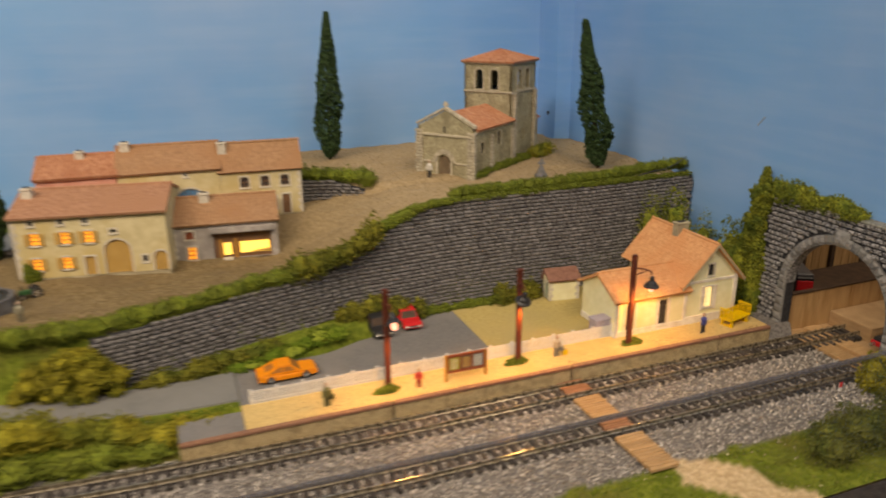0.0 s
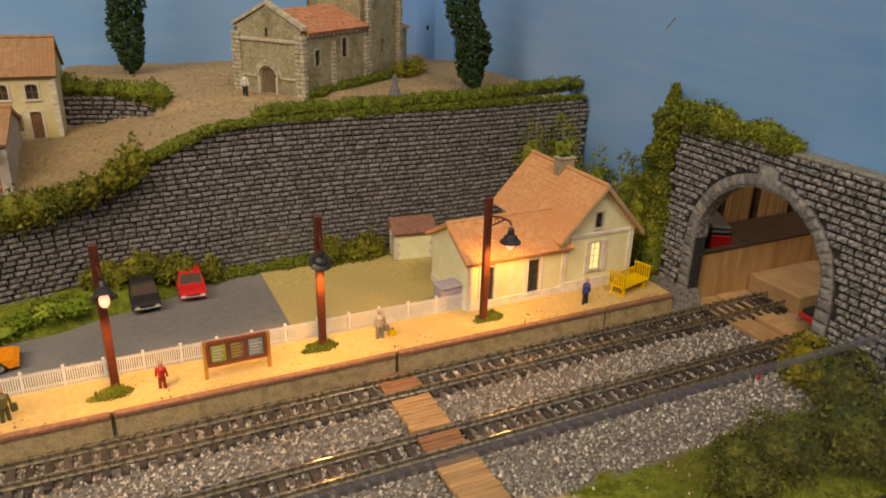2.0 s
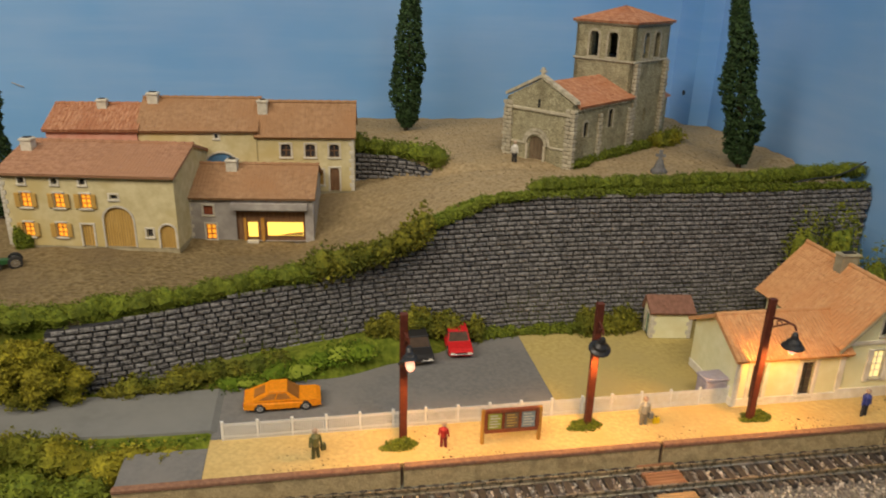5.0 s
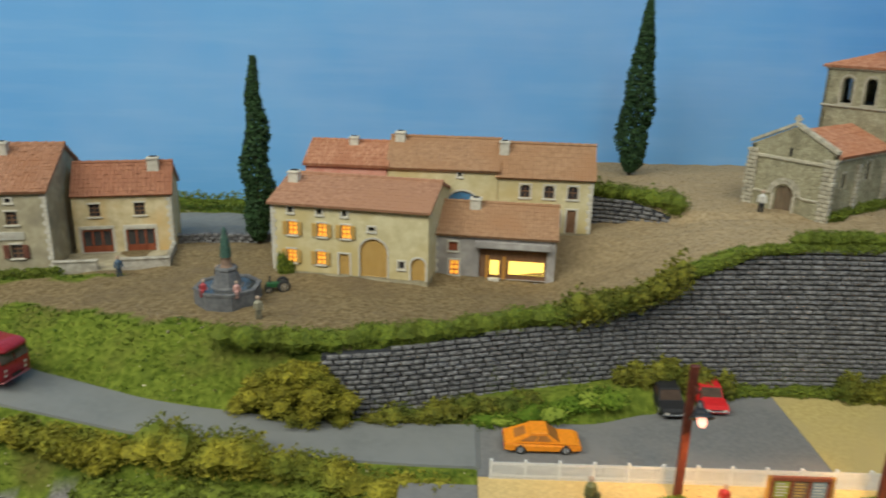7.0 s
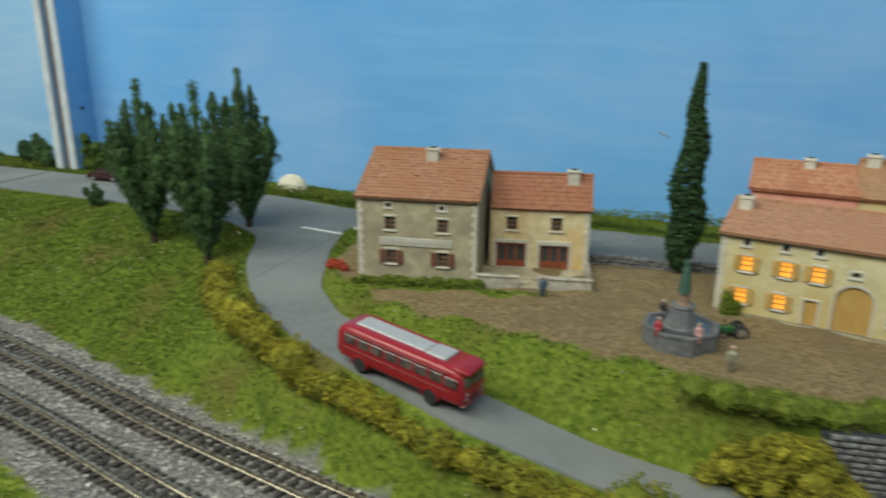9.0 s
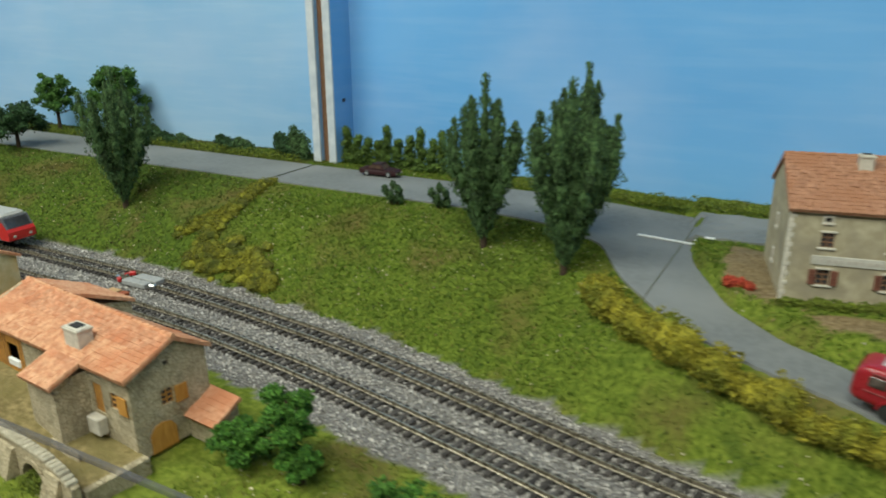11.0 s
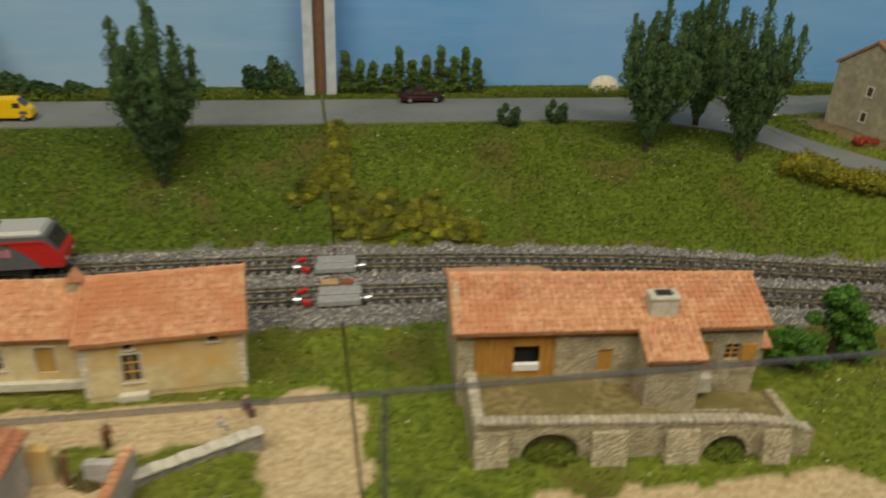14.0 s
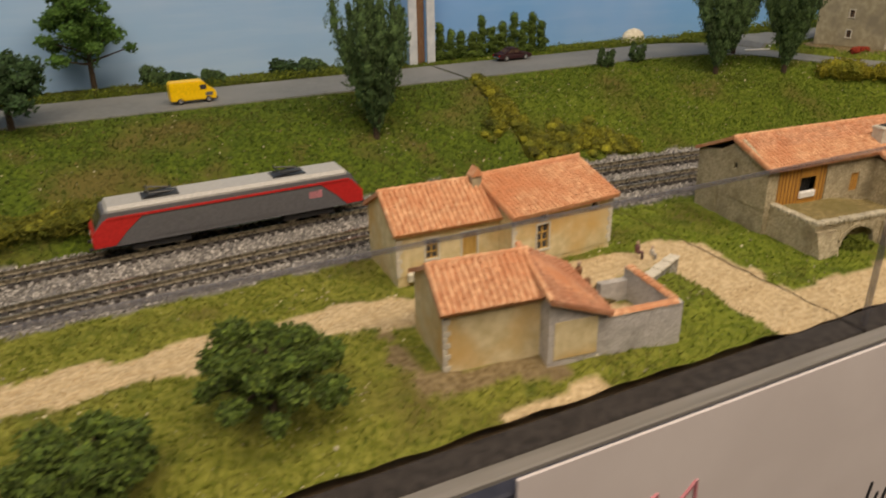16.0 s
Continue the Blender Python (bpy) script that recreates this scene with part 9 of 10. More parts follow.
for k in range(12):
    x = -0.0096 + k * 0.00175
    part("slat", boxed(x - 0.0003, x + 0.0003, 0.0044, 0.0049, 0.0056, 0.0088), M_YELLOW_SEAT, cart)

# plank crossings
crossing = thing("plank_crossing", (0.1720, 0, 0), 0, "wooden plank foot crossing over both tracks", "crossing")
for y0, y1, m, n in ((0.2740, 0.2772, M_PLANK_D, 2), (0.2648, 0.2728, M_PLANK_D, 5), (0.2430, 0.2615, M_PLANK, 10), (0.2318, 0.2400, M_PLANK_D, 5), (0.2010, 0.2270, M_PLANK, 13)):
    for k in range(n):
        a, b = y0 + (y1 - y0) * k / n, y0 + (y1 - y0) * (k + 0.93) / n
        ob = part("plank", boxed(-0.0068, 0.0068, a, b, -0.0022, -0.0006, 0.0002), m, crossing)
        ob.matrix_basis = pose(random.uniform(-0.0003, 0.0003), 0, random.uniform(-0.0002, 0.0001), 0, random.uniform(-1, 1), 0)


# ---- vehicles ----
def wheel(parent, x, y, r, w, hub=None):
    bm = bmesh.new()
    lathe(bm, [(r * 0.86, -w / 2), (r, -w * 0.3), (r, w * 0.3), (r * 0.86, w / 2)], 16)
    bm.transform(pose(x, y, r, 90, 0, 0))
    t = part("wheel", bm, M_RUBBER, parent, "black tyre")
    bm = bmesh.new()
    lathe(bm, [(r * 0.62, -w / 2 - 0.00012), (r * 0.62, w / 2 + 0.00012)], 12)
    bm.transform(pose(x, y, r, 90, 0, 0))
    part("rim", bm, hub or M_CHROME, t, "black hub" if hub else "dull silver rim")


def car(at, turn, length, width, height, paint_mat, label, roof=(0.30, 0.38, 0.58, 0.74), belt=0.56, name="car", group="parked cars", tilt=0.0, glass=None, rear=(0.20, 0.80, 0.28, 0.78)):
    """A saloon or coupe: lower body by its side profile, glazed cabin with a painted roof, wheels, lamps and bumpers."""
    ob = thing(name, at, 0, label, "car", group)
    ob.matrix_basis = pose(*at, 0, tilt, turn)
    L, W, H = length, width, height
    r = H * 0.235
    zb, zt = r * 0.75, H * belt
    out = [(-L / 2, zb + 0.0004), (-L / 2 + 0.0002, zt * 0.96), (-L * 0.30, zt), (L * 0.12, zt * 1.0), (L * 0.44, zt * 0.90), (L / 2, zt * 0.74), (L / 2, zb + 0.0003)]
    for cx in (L * 0.30, -L * 0.29):
        out += [(cx + r * 1.25 * math.cos(a), zb + r * 1.0 * math.sin(a)) for a in (0.0, 0.8, 1.57, 2.34, math.pi)]
    bm = bmesh.new()
    prism(bm, out, -W / 2, W / 2)
    for v in bm.verts:
        k = 1 - 0.07 * abs(v.co.x / (L / 2)) ** 3 - (0.05 if v.co.z > zt * 0.9 else 0)
        v.co.y *= k
    bmesh.ops.bevel(bm, geom=[e for e in bm.edges if len(e.link_faces) == 2 and e.calc_face_angle(0) > 0.5 and max(v.co.z for v in e.verts) > zt * 0.7], offset=H * 0.05, segments=2, affect="EDGES")
    body = part("body", bm, paint_mat, ob)
    a, b, c, d = (-L / 2 + L * q for q in (roof[0] - 0.16, roof[1] - 0.02, roof[2], roof[3]))
    bm = bmesh.new()
    w0, w1 = W * 0.46, W * 0.385
    lo = [bm.verts.new(p) for p in ((a, -w0, zt * 0.97), (d, -w0, zt * 0.97), (d, w0, zt * 0.97), (a, w0, zt * 0.97))]
    hi = [bm.verts.new(p) for p in ((b, -w1, H * 0.95), (c, -w1, H * 0.95), (c, w1, H * 0.95), (b, w1, H * 0.95))]
    bm.faces.new(hi)
    for i in range(4):
        bm.faces.new((lo[i], lo[(i + 1) % 4], hi[(i + 1) % 4], hi[i]))
    part("cabin", bm, paint_mat, ob)
    part("roof", boxed(b - 0.0003, c + 0.0003, -w1 - 0.0002, w1 + 0.0002, H * 0.935, H, H * 0.03), paint_mat, ob)

    def pane(name, p, q, r, s, u0, u1, v0, v1):
        """A dark pane set on a sloping cabin face p-q-r-s, between shares of its width and height."""
        p, q, r, s = (Vector(k) for k in (p, q, r, s))
        at_uv = lambda u, v: (p.lerp(q, u)).lerp(s.lerp(r, u), v)
        nrm = (q - p).cross(s - p).normalized()
        if nrm.dot(p - Vector(((a + d) / 2, 0, zt * 0.5))) < 0:
            nrm = -nrm
        bm = bmesh.new()
        pts = [at_uv(u, v) for u, v in ((u0, v0), (u1, v0), (u1, v1), (u0, v1))]
        top = [bm.verts.new(k + nrm * 0.00015) for k in pts]
        low = [bm.verts.new(k - nrm * 0.0002) for k in pts]
        bm.faces.new(top)
        bm.faces.new(low[::-1])
        for i in range(4):
            bm.faces.new((top[i], low[i], low[(i + 1) % 4], top[(i + 1) % 4]))
        part(name, bm, glass or M_CARGLASS, ob, "amber glass" if glass else "dark tinted glass")

    zl, zh = zt * 0.97, H * 0.95
    for s in (-1, 1):
        f = ((a, s * w0, zl), (d, s * w0, zl), (c, s * w1, zh), (b, s * w1, zh))
        pane("side_window", *f, 0.15, 0.48, 0.22, 0.84)
        pane("side_window", *f, 0.53, 0.87, 0.22, 0.84)
    pane("windscreen", (d, -w0, zl), (d, w0, zl), (c, w1, zh), (c, -w1, zh), 0.05, 0.95, 0.06, 0.94)
    pane("rear_window", (a, -w0, zl), (a, w0, zl), (b, w1, zh), (b, -w1, zh), rear[0], rear[1], rear[2], rear[3])
    for x in (L * 0.30, -L * 0.29):
        for s in (-1, 1):
            wheel(ob, x, s * (W / 2 - 0.0008), r, 0.0016)
    for x, m, lab in ((L / 2 - 0.0002, M_CHROME, "front bumper"), (-L / 2 + 0.0002, M_CHROME, "rear bumper")):
        part("bumper", boxed(x - 0.0004, x + 0.0004, -W * 0.46, W * 0.46, zb + 0.0006, zb + 0.0013, 0.0002), m, ob)
    for s in (-1, 1):
        part("headlight", boxed(L / 2 - 0.0003, L / 2 + 0.0001, s * W * 0.33 - 0.0008, s * W * 0.33 + 0.0008, zt * 0.52, zt * 0.70, 0.0001), M_TRIM, ob)
        part("tail_light", boxed(-L / 2 - 0.0001, -L / 2 + 0.0003, s * W * 0.36 - 0.0008, s * W * 0.36 + 0.0008, zt * 0.62, zt * 0.82, 0.0001), M_LOCO_RED, ob)
    part("grille", boxed(L / 2 - 0.0003, L / 2 + 0.0001, -W * 0.22, W * 0.22, zt * 0.50, zt * 0.66), M_BLACK, ob)
    return ob


car((0.0420, 0.3215, 0.0060), 1, 0.0282, 0.0112, 0.0082, M_ORANGE_CAR, "bright orange coupe parked on the station asphalt", glass=M_AMBERGLASS, roof=(0.22, 0.36, 0.56, 0.72))
car((0.0975, 0.3560, 0.0060), -88, 0.0270, 0.0108, 0.0092, M_BLACK_CAR, "glossy black saloon parked by the wall", (0.30, 0.36, 0.62, 0.72))
car((0.1158, 0.3600, 0.0060), -92, 0.0270, 0.0108, 0.0086, M_RED_CAR, "bright red saloon parked by the wall", (0.30, 0.36, 0.62, 0.72))
car((-0.5110, 0.5130, 0.0380), 4, 0.0300, 0.0112, 0.0092, M_MAROON_CAR, "dark maroon old saloon on the upper road", (0.30, 0.38, 0.58, 0.68), 0.6)

# yellow delivery van
van = thing("delivery_van", (-0.7570, 0.4790, 0.0380), 2, "plain yellow post delivery van on the upper road", "van")
bm = bmesh.new()
prism(bm, [(-0.0135, 0.0018), (-0.0135, 0.0122), (-0.0128, 0.0130), (0.0062, 0.0130), (0.0100, 0.0082), (0.0130, 0.0070), (0.0135, 0.0018)], -0.0050, 0.0050)
bmesh.ops.bevel(bm, geom=list(bm.edges), offset=0.0006, segments=2, affect="EDGES")
part("body", bm, M_YELLOW_VAN, van)
for s in (-1, 1):
    part("side_window", boxed(0.0040, 0.0078, s * 0.00505 - 0.0001, s * 0.00505 + 0.0001, 0.0080, 0.0108), M_GLASSDARK, van)
    for x in (-0.0080, 0.0085):
        wheel(van, x, s * 0.0044, 0.0020, 0.0014)
bm = bmesh.new()
prism(bm, [(0.0066, 0.0125), (0.0100, 0.0084), (0.0103, 0.0086), (0.0069, 0.0127)], -0.0042, 0.0042)
part("windscreen", bm, M_GLASSDARK, van)
part("emblem", boxed(0.0070, 0.0112, -0.00525, -0.0050, 0.0042, 0.0062, 0.0002), M_LOCO_GREY, van, "dark emblem shape")
part("bumper", boxed(0.0130, 0.0140, -0.0046, 0.0046, 0.0018, 0.0028, 0.0002), M_BLACK, van)

# red touring bus
bus = thing("touring_bus", (-0.1775, 0.3300, 0.0282), 0, "crimson old touring bus with a grey roof", "bus")
bus.matrix_basis = pose(-0.1792, 0.3266, 0.0285, 0, 5.5, -12.3)
L, W = 0.0570, 0.0160


def hull(bm, sections, n=28, square=0.34):
    """A rounded body lofted through cross-sections (x, half width, bottom, top)."""
    rings = []
    for x, hw, z0, z1 in sections:
        ring = []
        for i in range(n):
            c, q = math.cos(2 * math.pi * i / n), math.sin(2 * math.pi * i / n)
            ring.append(bm.verts.new((x, math.copysign(hw * abs(c) ** square, c), (z0 + z1) / 2 + math.copysign((z1 - z0) / 2 * abs(q) ** square, q))))
        rings.append(ring)
    for a, b in zip(rings, rings[1:]):
        for i in range(n):
            bm.faces.new((a[i], a[(i + 1) % n], b[(i + 1) % n], b[i]))
    bm.faces.new(rings[0])
    bm.faces.new(rings[-1][::-1])


bm = bmesh.new()
hull(bm, [(-L / 2, 0.0060, 0.0052, 0.0124), (-L / 2 + 0.0007, 0.0071, 0.0038, 0.0145), (-L / 2 + 0.0025, 0.0078, 0.0031, 0.0161), (-L / 2 + 0.0070, W / 2, 0.0028, 0.0167), (L / 2 - 0.0110, W / 2, 0.0028, 0.0167),
          (L / 2 - 0.0050, 0.0079, 0.0029, 0.0164), (L / 2 - 0.0018, 0.0076, 0.0031, 0.0148), (L / 2 - 0.0006, 0.0072, 0.0033, 0.0118), (L / 2, 0.0066, 0.0040, 0.0096)])
part("body", bm, M_BUS_RED, bus, smooth=True)
bm = boxed(-L / 2 + 0.0065, L / 2 - 0.0190, -W * 0.24, W * 0.24, 0.0160, 0.0172, 0.0004)
box(bm, L / 2 - 0.0186, L / 2 - 0.0100, -W * 0.27, W * 0.27, 0.0160, 0.0175, 0.0004)
part("roof_panel", bm, M_BUS_GREY, bus, "pale grey roof panel")
bm = bmesh.new()
hull(bm, [(L / 2 - 0.0095, 0.0060, 0.0152, 0.0170), (L / 2 - 0.0030, 0.0064, 0.0148, 0.0172), (L / 2 - 0.0004, 0.0060, 0.0146, 0.0164), (L / 2 + 0.0004, 0.0052, 0.0147, 0.0157)], 20, 0.5)
part("roof_visor", bm, M_BUS_RED, bus, smooth=True)
for s in (-1, 1):
    for k in range(8):
        x = -L / 2 + 0.0046 + k * 0.0064
        part("side_window", boxed(x, x + 0.0054, s * W / 2 - 0.00030, s * W / 2 + 0.00012, 0.0100, 0.0136, 0.0002), M_BUSGLASS, bus)
    part("trim_strip", boxed(-L / 2 + 0.004, L / 2 - 0.006, s * W / 2 - 0.00025, s * W / 2 + 0.00012, 0.0080, 0.0083), M_BUS_TRIM, bus, "thin dull silver strip")
    part("gutter", boxed(-L / 2 + 0.005, L / 2 - 0.007, s * W / 2 - 0.0006, s * W / 2 - 0.0001, 0.0146, 0.0150), M_BUS_TRIM, bus)
    for x in (-0.0160, 0.0158):
        bm = bmesh.new()
        turns_ = [math.pi * i / 8 for i in range(9)]
        prism(bm, [(x + q * math.cos(a), 0.0030 + q * math.sin(a)) for q, row in ((0.0039, turns_), (0.0033, turns_[::-1])) for a in row], s * W / 2 - 0.0004, s * W / 2 + 0.0003)
        part("wheel_arch", bm, M_BUS_RED, bus)
        wheel(bus, x, s * (W / 2 - 0.0008), 0.0031, 0.0020, M_RUBBER)
    for z in (0.0052, 0.0072):
        bm = bmesh.new()
        lathe(bm, [(0.0009, -0.0002), (0.0009, 0.0005), (0.0004, 0.0007)], 10)
        bm.transform(pose(L / 2 - 0.0006, s * 0.0046, z + 0.0006, 0, 90, 0))
        part("headlight", bm, M_TRIM, bus)
bm = bmesh.new()
for a, b in ((-0.0062, -0.0003), (0.0003, 0.0062)):
    prism(bm, [(L / 2 - 0.0014, 0.0142), (L / 2 - 0.0003, 0.0106), (L / 2 + 0.0001, 0.0106), (L / 2 - 0.0010, 0.0143)], a, b)
part("windscreen", bm, M_BUSGLASS, bus)
part("rear_window", boxed(-L / 2 - 0.0003, -L / 2 + 0.0006, -W * 0.30, W * 0.30, 0.0092, 0.0120, 0.0002), M_BUSGLASS, bus)
part("bumper", boxed(L / 2 - 0.0010, L / 2 + 0.0004, -W * 0.42, W * 0.42, 0.0032, 0.0040, 0.0003), M_BUS_TRIM, bus)
part("number_plate", boxed(L / 2 - 0.0002, L / 2 + 0.0004, -0.0020, 0.0020, 0.0044, 0.0054), M_BLACK, bus)

# small green tractor
tr = thing("tractor", (-0.0700, 0.3868, gz(-0.0700, 0.3868)), 200, "small dark green tractor on the square", "tractor")
tr.matrix_basis = tr.matrix_basis @ Matrix.Scale(0.8, 4)
part("bonnet", boxed(0.0, 0.0068, -0.0017, 0.0017, 0.0026, 0.0056, 0.0004), M_TRACTOR, tr)
part("rear_hull", boxed(-0.0040, 0.0, -0.0022, 0.0022, 0.0024, 0.0050, 0.0004), M_TRACTOR, tr)
part("seat", boxed(-0.0032, -0.0012, -0.0011, 0.0011, 0.0050, 0.0066, 0.0003), M_BLACK, tr)
bm = bmesh.new()
tube(bm, (0.0046, 0, 0.0056), (0.0046, 0, 0.0092), 0.0004, 0.0004, 6)
tube(bm, (0.0006, 0, 0.0052), (-0.0006, 0, 0.0072), 0.0003, 0.0003, 5)
part("exhaust", bm, M_BLACK, tr)
for s in (-1, 1):
    wheel(tr, -0.0026, s * 0.0034, 0.0036, 0.0016)
    wheel(tr, 0.0056, s * 0.0026, 0.0020, 0.0012)

# ---- village square ----
FZ = gz(-0.0885, 0.3738) - 0.0006
font = thing("fountain", (-0.0885, 0.3738, FZ), 22.5, "octagonal grey stone fountain with a statue column", "fountain")
bm = bmesh.new()
lathe(bm, [(0.0140, 0.0), (0.0140, 0.0062), (0.0143, 0.0066), (0.0143, 0.0076), (0.0124, 0.0076), (0.0122, 0.0068), (0.0010, 0.0068)], 8)
part("basin", bm, M_STATUE_GREY, font)
bm = bmesh.new()
lathe(bm, [(0.0121, 0.0069), (0.0121, 0.0071)], 8)
part("water", bm, pbr("still_water", (0.05, 0.052, 0.055), (0.075, 0.078, 0.08), 200, 0.08, 0.05, spec=0.6), font, "dark glossy water")
bm = bmesh.new()
lathe(bm, [(0.0074, 0.0060), (0.0072, 0.0074), (0.0062, 0.0078), (0.0044, 0.0142), (0.0049, 0.0148), (0.0045, 0.0156)], 8)
part("plinth", bm, M_STATUE_GREY, font)
bm = bmesh.new()
lathe(bm, [(0.0028, 0.0), (0.0022, 0.0010), (0.0021, 0.0036), (0.0026, 0.0044)], 10, (0, 0, 0.0156))
part("column", bm, pbr("brown_stone", (0.20, 0.13, 0.09), (0.28, 0.19, 0.14), 600, 0.85, 0.3), font, "brown stone column")
bm = bmesh.new()
lathe(bm, [(0.0024, 0.0), (0.0023, 0.0030), (0.0018, 0.0062), (0.0016, 0.0084), (0.0010, 0.0100), (0.0010, 0.0116), (0.0003, 0.0130)], 9, (0, 0, 0.0200))
part("statue", bm, M_VERDIGRIS, font, "plain verdigris bronze statue")


def figurine(at, turn, colour, label, seated=False, height=0.0115, bag=None, legs=None):
    """A plain toy figure: legs, trunk, arms and a round head in one mesh."""
    bm = bmesh.new()
    s = height / 0.0115
    if seated:
        box(bm, -0.0012, 0.0012, -0.0034, 0.0, 0.0030, 0.0044, 0.0002)
        box(bm, -0.0012, 0.0012, -0.0036, -0.0024, 0.0, 0.0032, 0.0002)
        top = 0.0036
    else:
        for k in (-1, 1):
            tube(bm, (k * 0.0009, 0, 0), (k * 0.0006, 0, 0.0052), 0.0006, 0.0008, 6)
        top = 0.0048
    lathe(bm, [(0.0011, 0.0), (0.0014, 0.0012), (0.0016, 0.0036), (0.0008, 0.0046), (0.0005, 0.0050)], 8, (0, 0, top))
    for k in (-1, 1):
        tube(bm, (k * 0.0015, 0, top + 0.0038), (k * 0.0021, -0.0003, top + 0.0002), 0.0005, 0.0004, 5)
    lathe(bm, [(0.0004, 0.0), (0.0010, 0.0007), (0.0010, 0.0015), (0.0004, 0.0021)], 8, (0, 0, top + 0.0048))
    if bag:
        box(bm, 0.0017, 0.0035, -0.0010, 0.0006, top - 0.0022, top + 0.0002, 0.0002)
    bmesh.ops.scale(bm, vec=(s, s, s), verts=bm.verts)
    ob = part("figurine", bm, paint("figure_" + label.split()[2], colour, 0.6))
    ob.data.materials.append(M_FLESH)
    ob.data.materials.append(paint("figure_legs", legs or tuple(0.5 * c for c in colour), 0.6))
    for p in ob.data.polygons:
        p.material_index = 1 if p.center.z > (top + 0.0050) * s else 2 if p.center.z < (top + 0.0004) * s else 0
    ob.matrix_basis = pose(*at, 0, 0, turn)
    return tagged(ob, label, "figurine")


figurine((0.0540, 0.2862, 0.0064), 20, (0.14, 0.14, 0.05), "plain toy olive figurine with a bag on the platform", bag=True)
figurine((0.0975, 0.2868, 0.0064), 160, (0.42, 0.02, 0.02), "plain toy red figurine on the sandy platform", height=0.0098)
figurine((0.1725, 0.2905, 0.0064), 0, (0.40, 0.36, 0.29), "plain toy beige figurine with a case on the platform", bag=True)
figurine((0.2590, 0.2850, 0.0064), 10, (0.035, 0.05, 0.24), "plain toy blue figurine beside the yellow bench", legs=(0.02, 0.02, 0.03))
figurine((0.1580, 0.4350, gz(0.158, 0.435)), -40, (0.62, 0.60, 0.55), "plain toy white figurine before the church door", height=0.0110, legs=(0.02, 0.02, 0.022))
figurine((-0.1480, 0.4010, gz(-0.148, 0.401)), 30, (0.06, 0.10, 0.15), "plain toy teal figurine beside the village shop", height=0.0100)
figurine((-0.0700, 0.3530, gz(-0.070, 0.353)), 0, (0.30, 0.28, 0.20), "plain toy khaki figurine behind the hedge", height=0.0100)
figurine((-0.0958, 0.3648, FZ + 0.0056), 0, (0.40, 0.05, 0.06), "plain toy crimson figurine seated on the fountain", True, 0.0078)
figurine((-0.0818, 0.3645, FZ + 0.0056), 10, (0.52, 0.30, 0.27), "plain toy pinkish figurine seated on the fountain", True, 0.0078)
figurine((-0.0960, 0.3838, FZ + 0.0056), 170, (0.03, 0.03, 0.035), "plain toy black figurine seated on the fountain", True, 0.0078)
figurine((-0.6130, 0.2390, gz(-0.613, 0.239)), 40, (0.13, 0.05, 0.05), "plain toy maroon figurine seated before the cottage", True, 0.0090)
figurine((-0.6550, 0.2245, gz(-0.655, 0.2245)), 60, (0.20, 0.08, 0.03), "plain toy brown figurine standing in the farm yard", height=0.0105)
figurine((-0.6200, 0.2225, gz(-0.62, 0.2225) + 0.0035), 90, (0.50, 0.45, 0.40), "plain toy pale figurine seated by the garden wall", True, 0.0070)
case = thing("suitcase", (0.1775, 0.2905, 0.0064), 0, "small yellow and black case on the platform", "case")
part("body", boxed(-0.0013, 0.0013, -0.0006, 0.0006, 0.0, 0.0026, 0.0002), M_YELLOW_SEAT, case)
part("handle", boxed(-0.0004, 0.0004, -0.0002, 0.0002, 0.0026, 0.0031), M_BLACK, case)
cross = thing("stone_cross", (0.2270, 0.4120, gz(0.227, 0.412)), -30, "small grey stone cross near the hedge", "cross")
part("shaft", boxed(-0.0009, 0.0009, -0.0008, 0.0008, 0.003, 0.0112, 0.0002), M_STATUE_GREY, cross)
part("cross_arm", boxed(-0.0024, 0.0024, -0.0007, 0.0007, 0.0078, 0.0091, 0.0002), M_STATUE_GREY, cross)
bm = bmesh.new()
lathe(bm, [(0.0042, -0.001), (0.0041, 0.0010), (0.0030, 0.0020), (0.0020, 0.0045), (0.0015, 0.0062)], 8)
part("base", bm, M_STATUE_GREY, cross)

# dry stone wall at the back of the square
dry = thing("dry_stone_wall", (0, 0, 0), 0, "low dark dry stone wall behind the square", "wall")
me = None
for j in range(3):
    for k in range(17):
        x = -0.1400 + k * 0.0040 + 0.0018 * (j % 2)
        y = 0.4560 + 0.06 * (x + 0.14)
        if me is None:
            ob = part("stone", boxed(-0.0019, 0.0019, -0.0016, 0.0016, 0, 0.0020, 0.0005), M_WALLSTONE, dry)
            me = ob.data
        else:
            ob = new("stone", me)
            ob.parent = dry
        ob.matrix_basis = pose(x, y + random.uniform(-0.0004, 0.0004), gz(x, y) - 0.0006 + j * 0.0019, random.uniform(-6, 6), random.uniform(-6, 6), random.uniform(-10, 10))

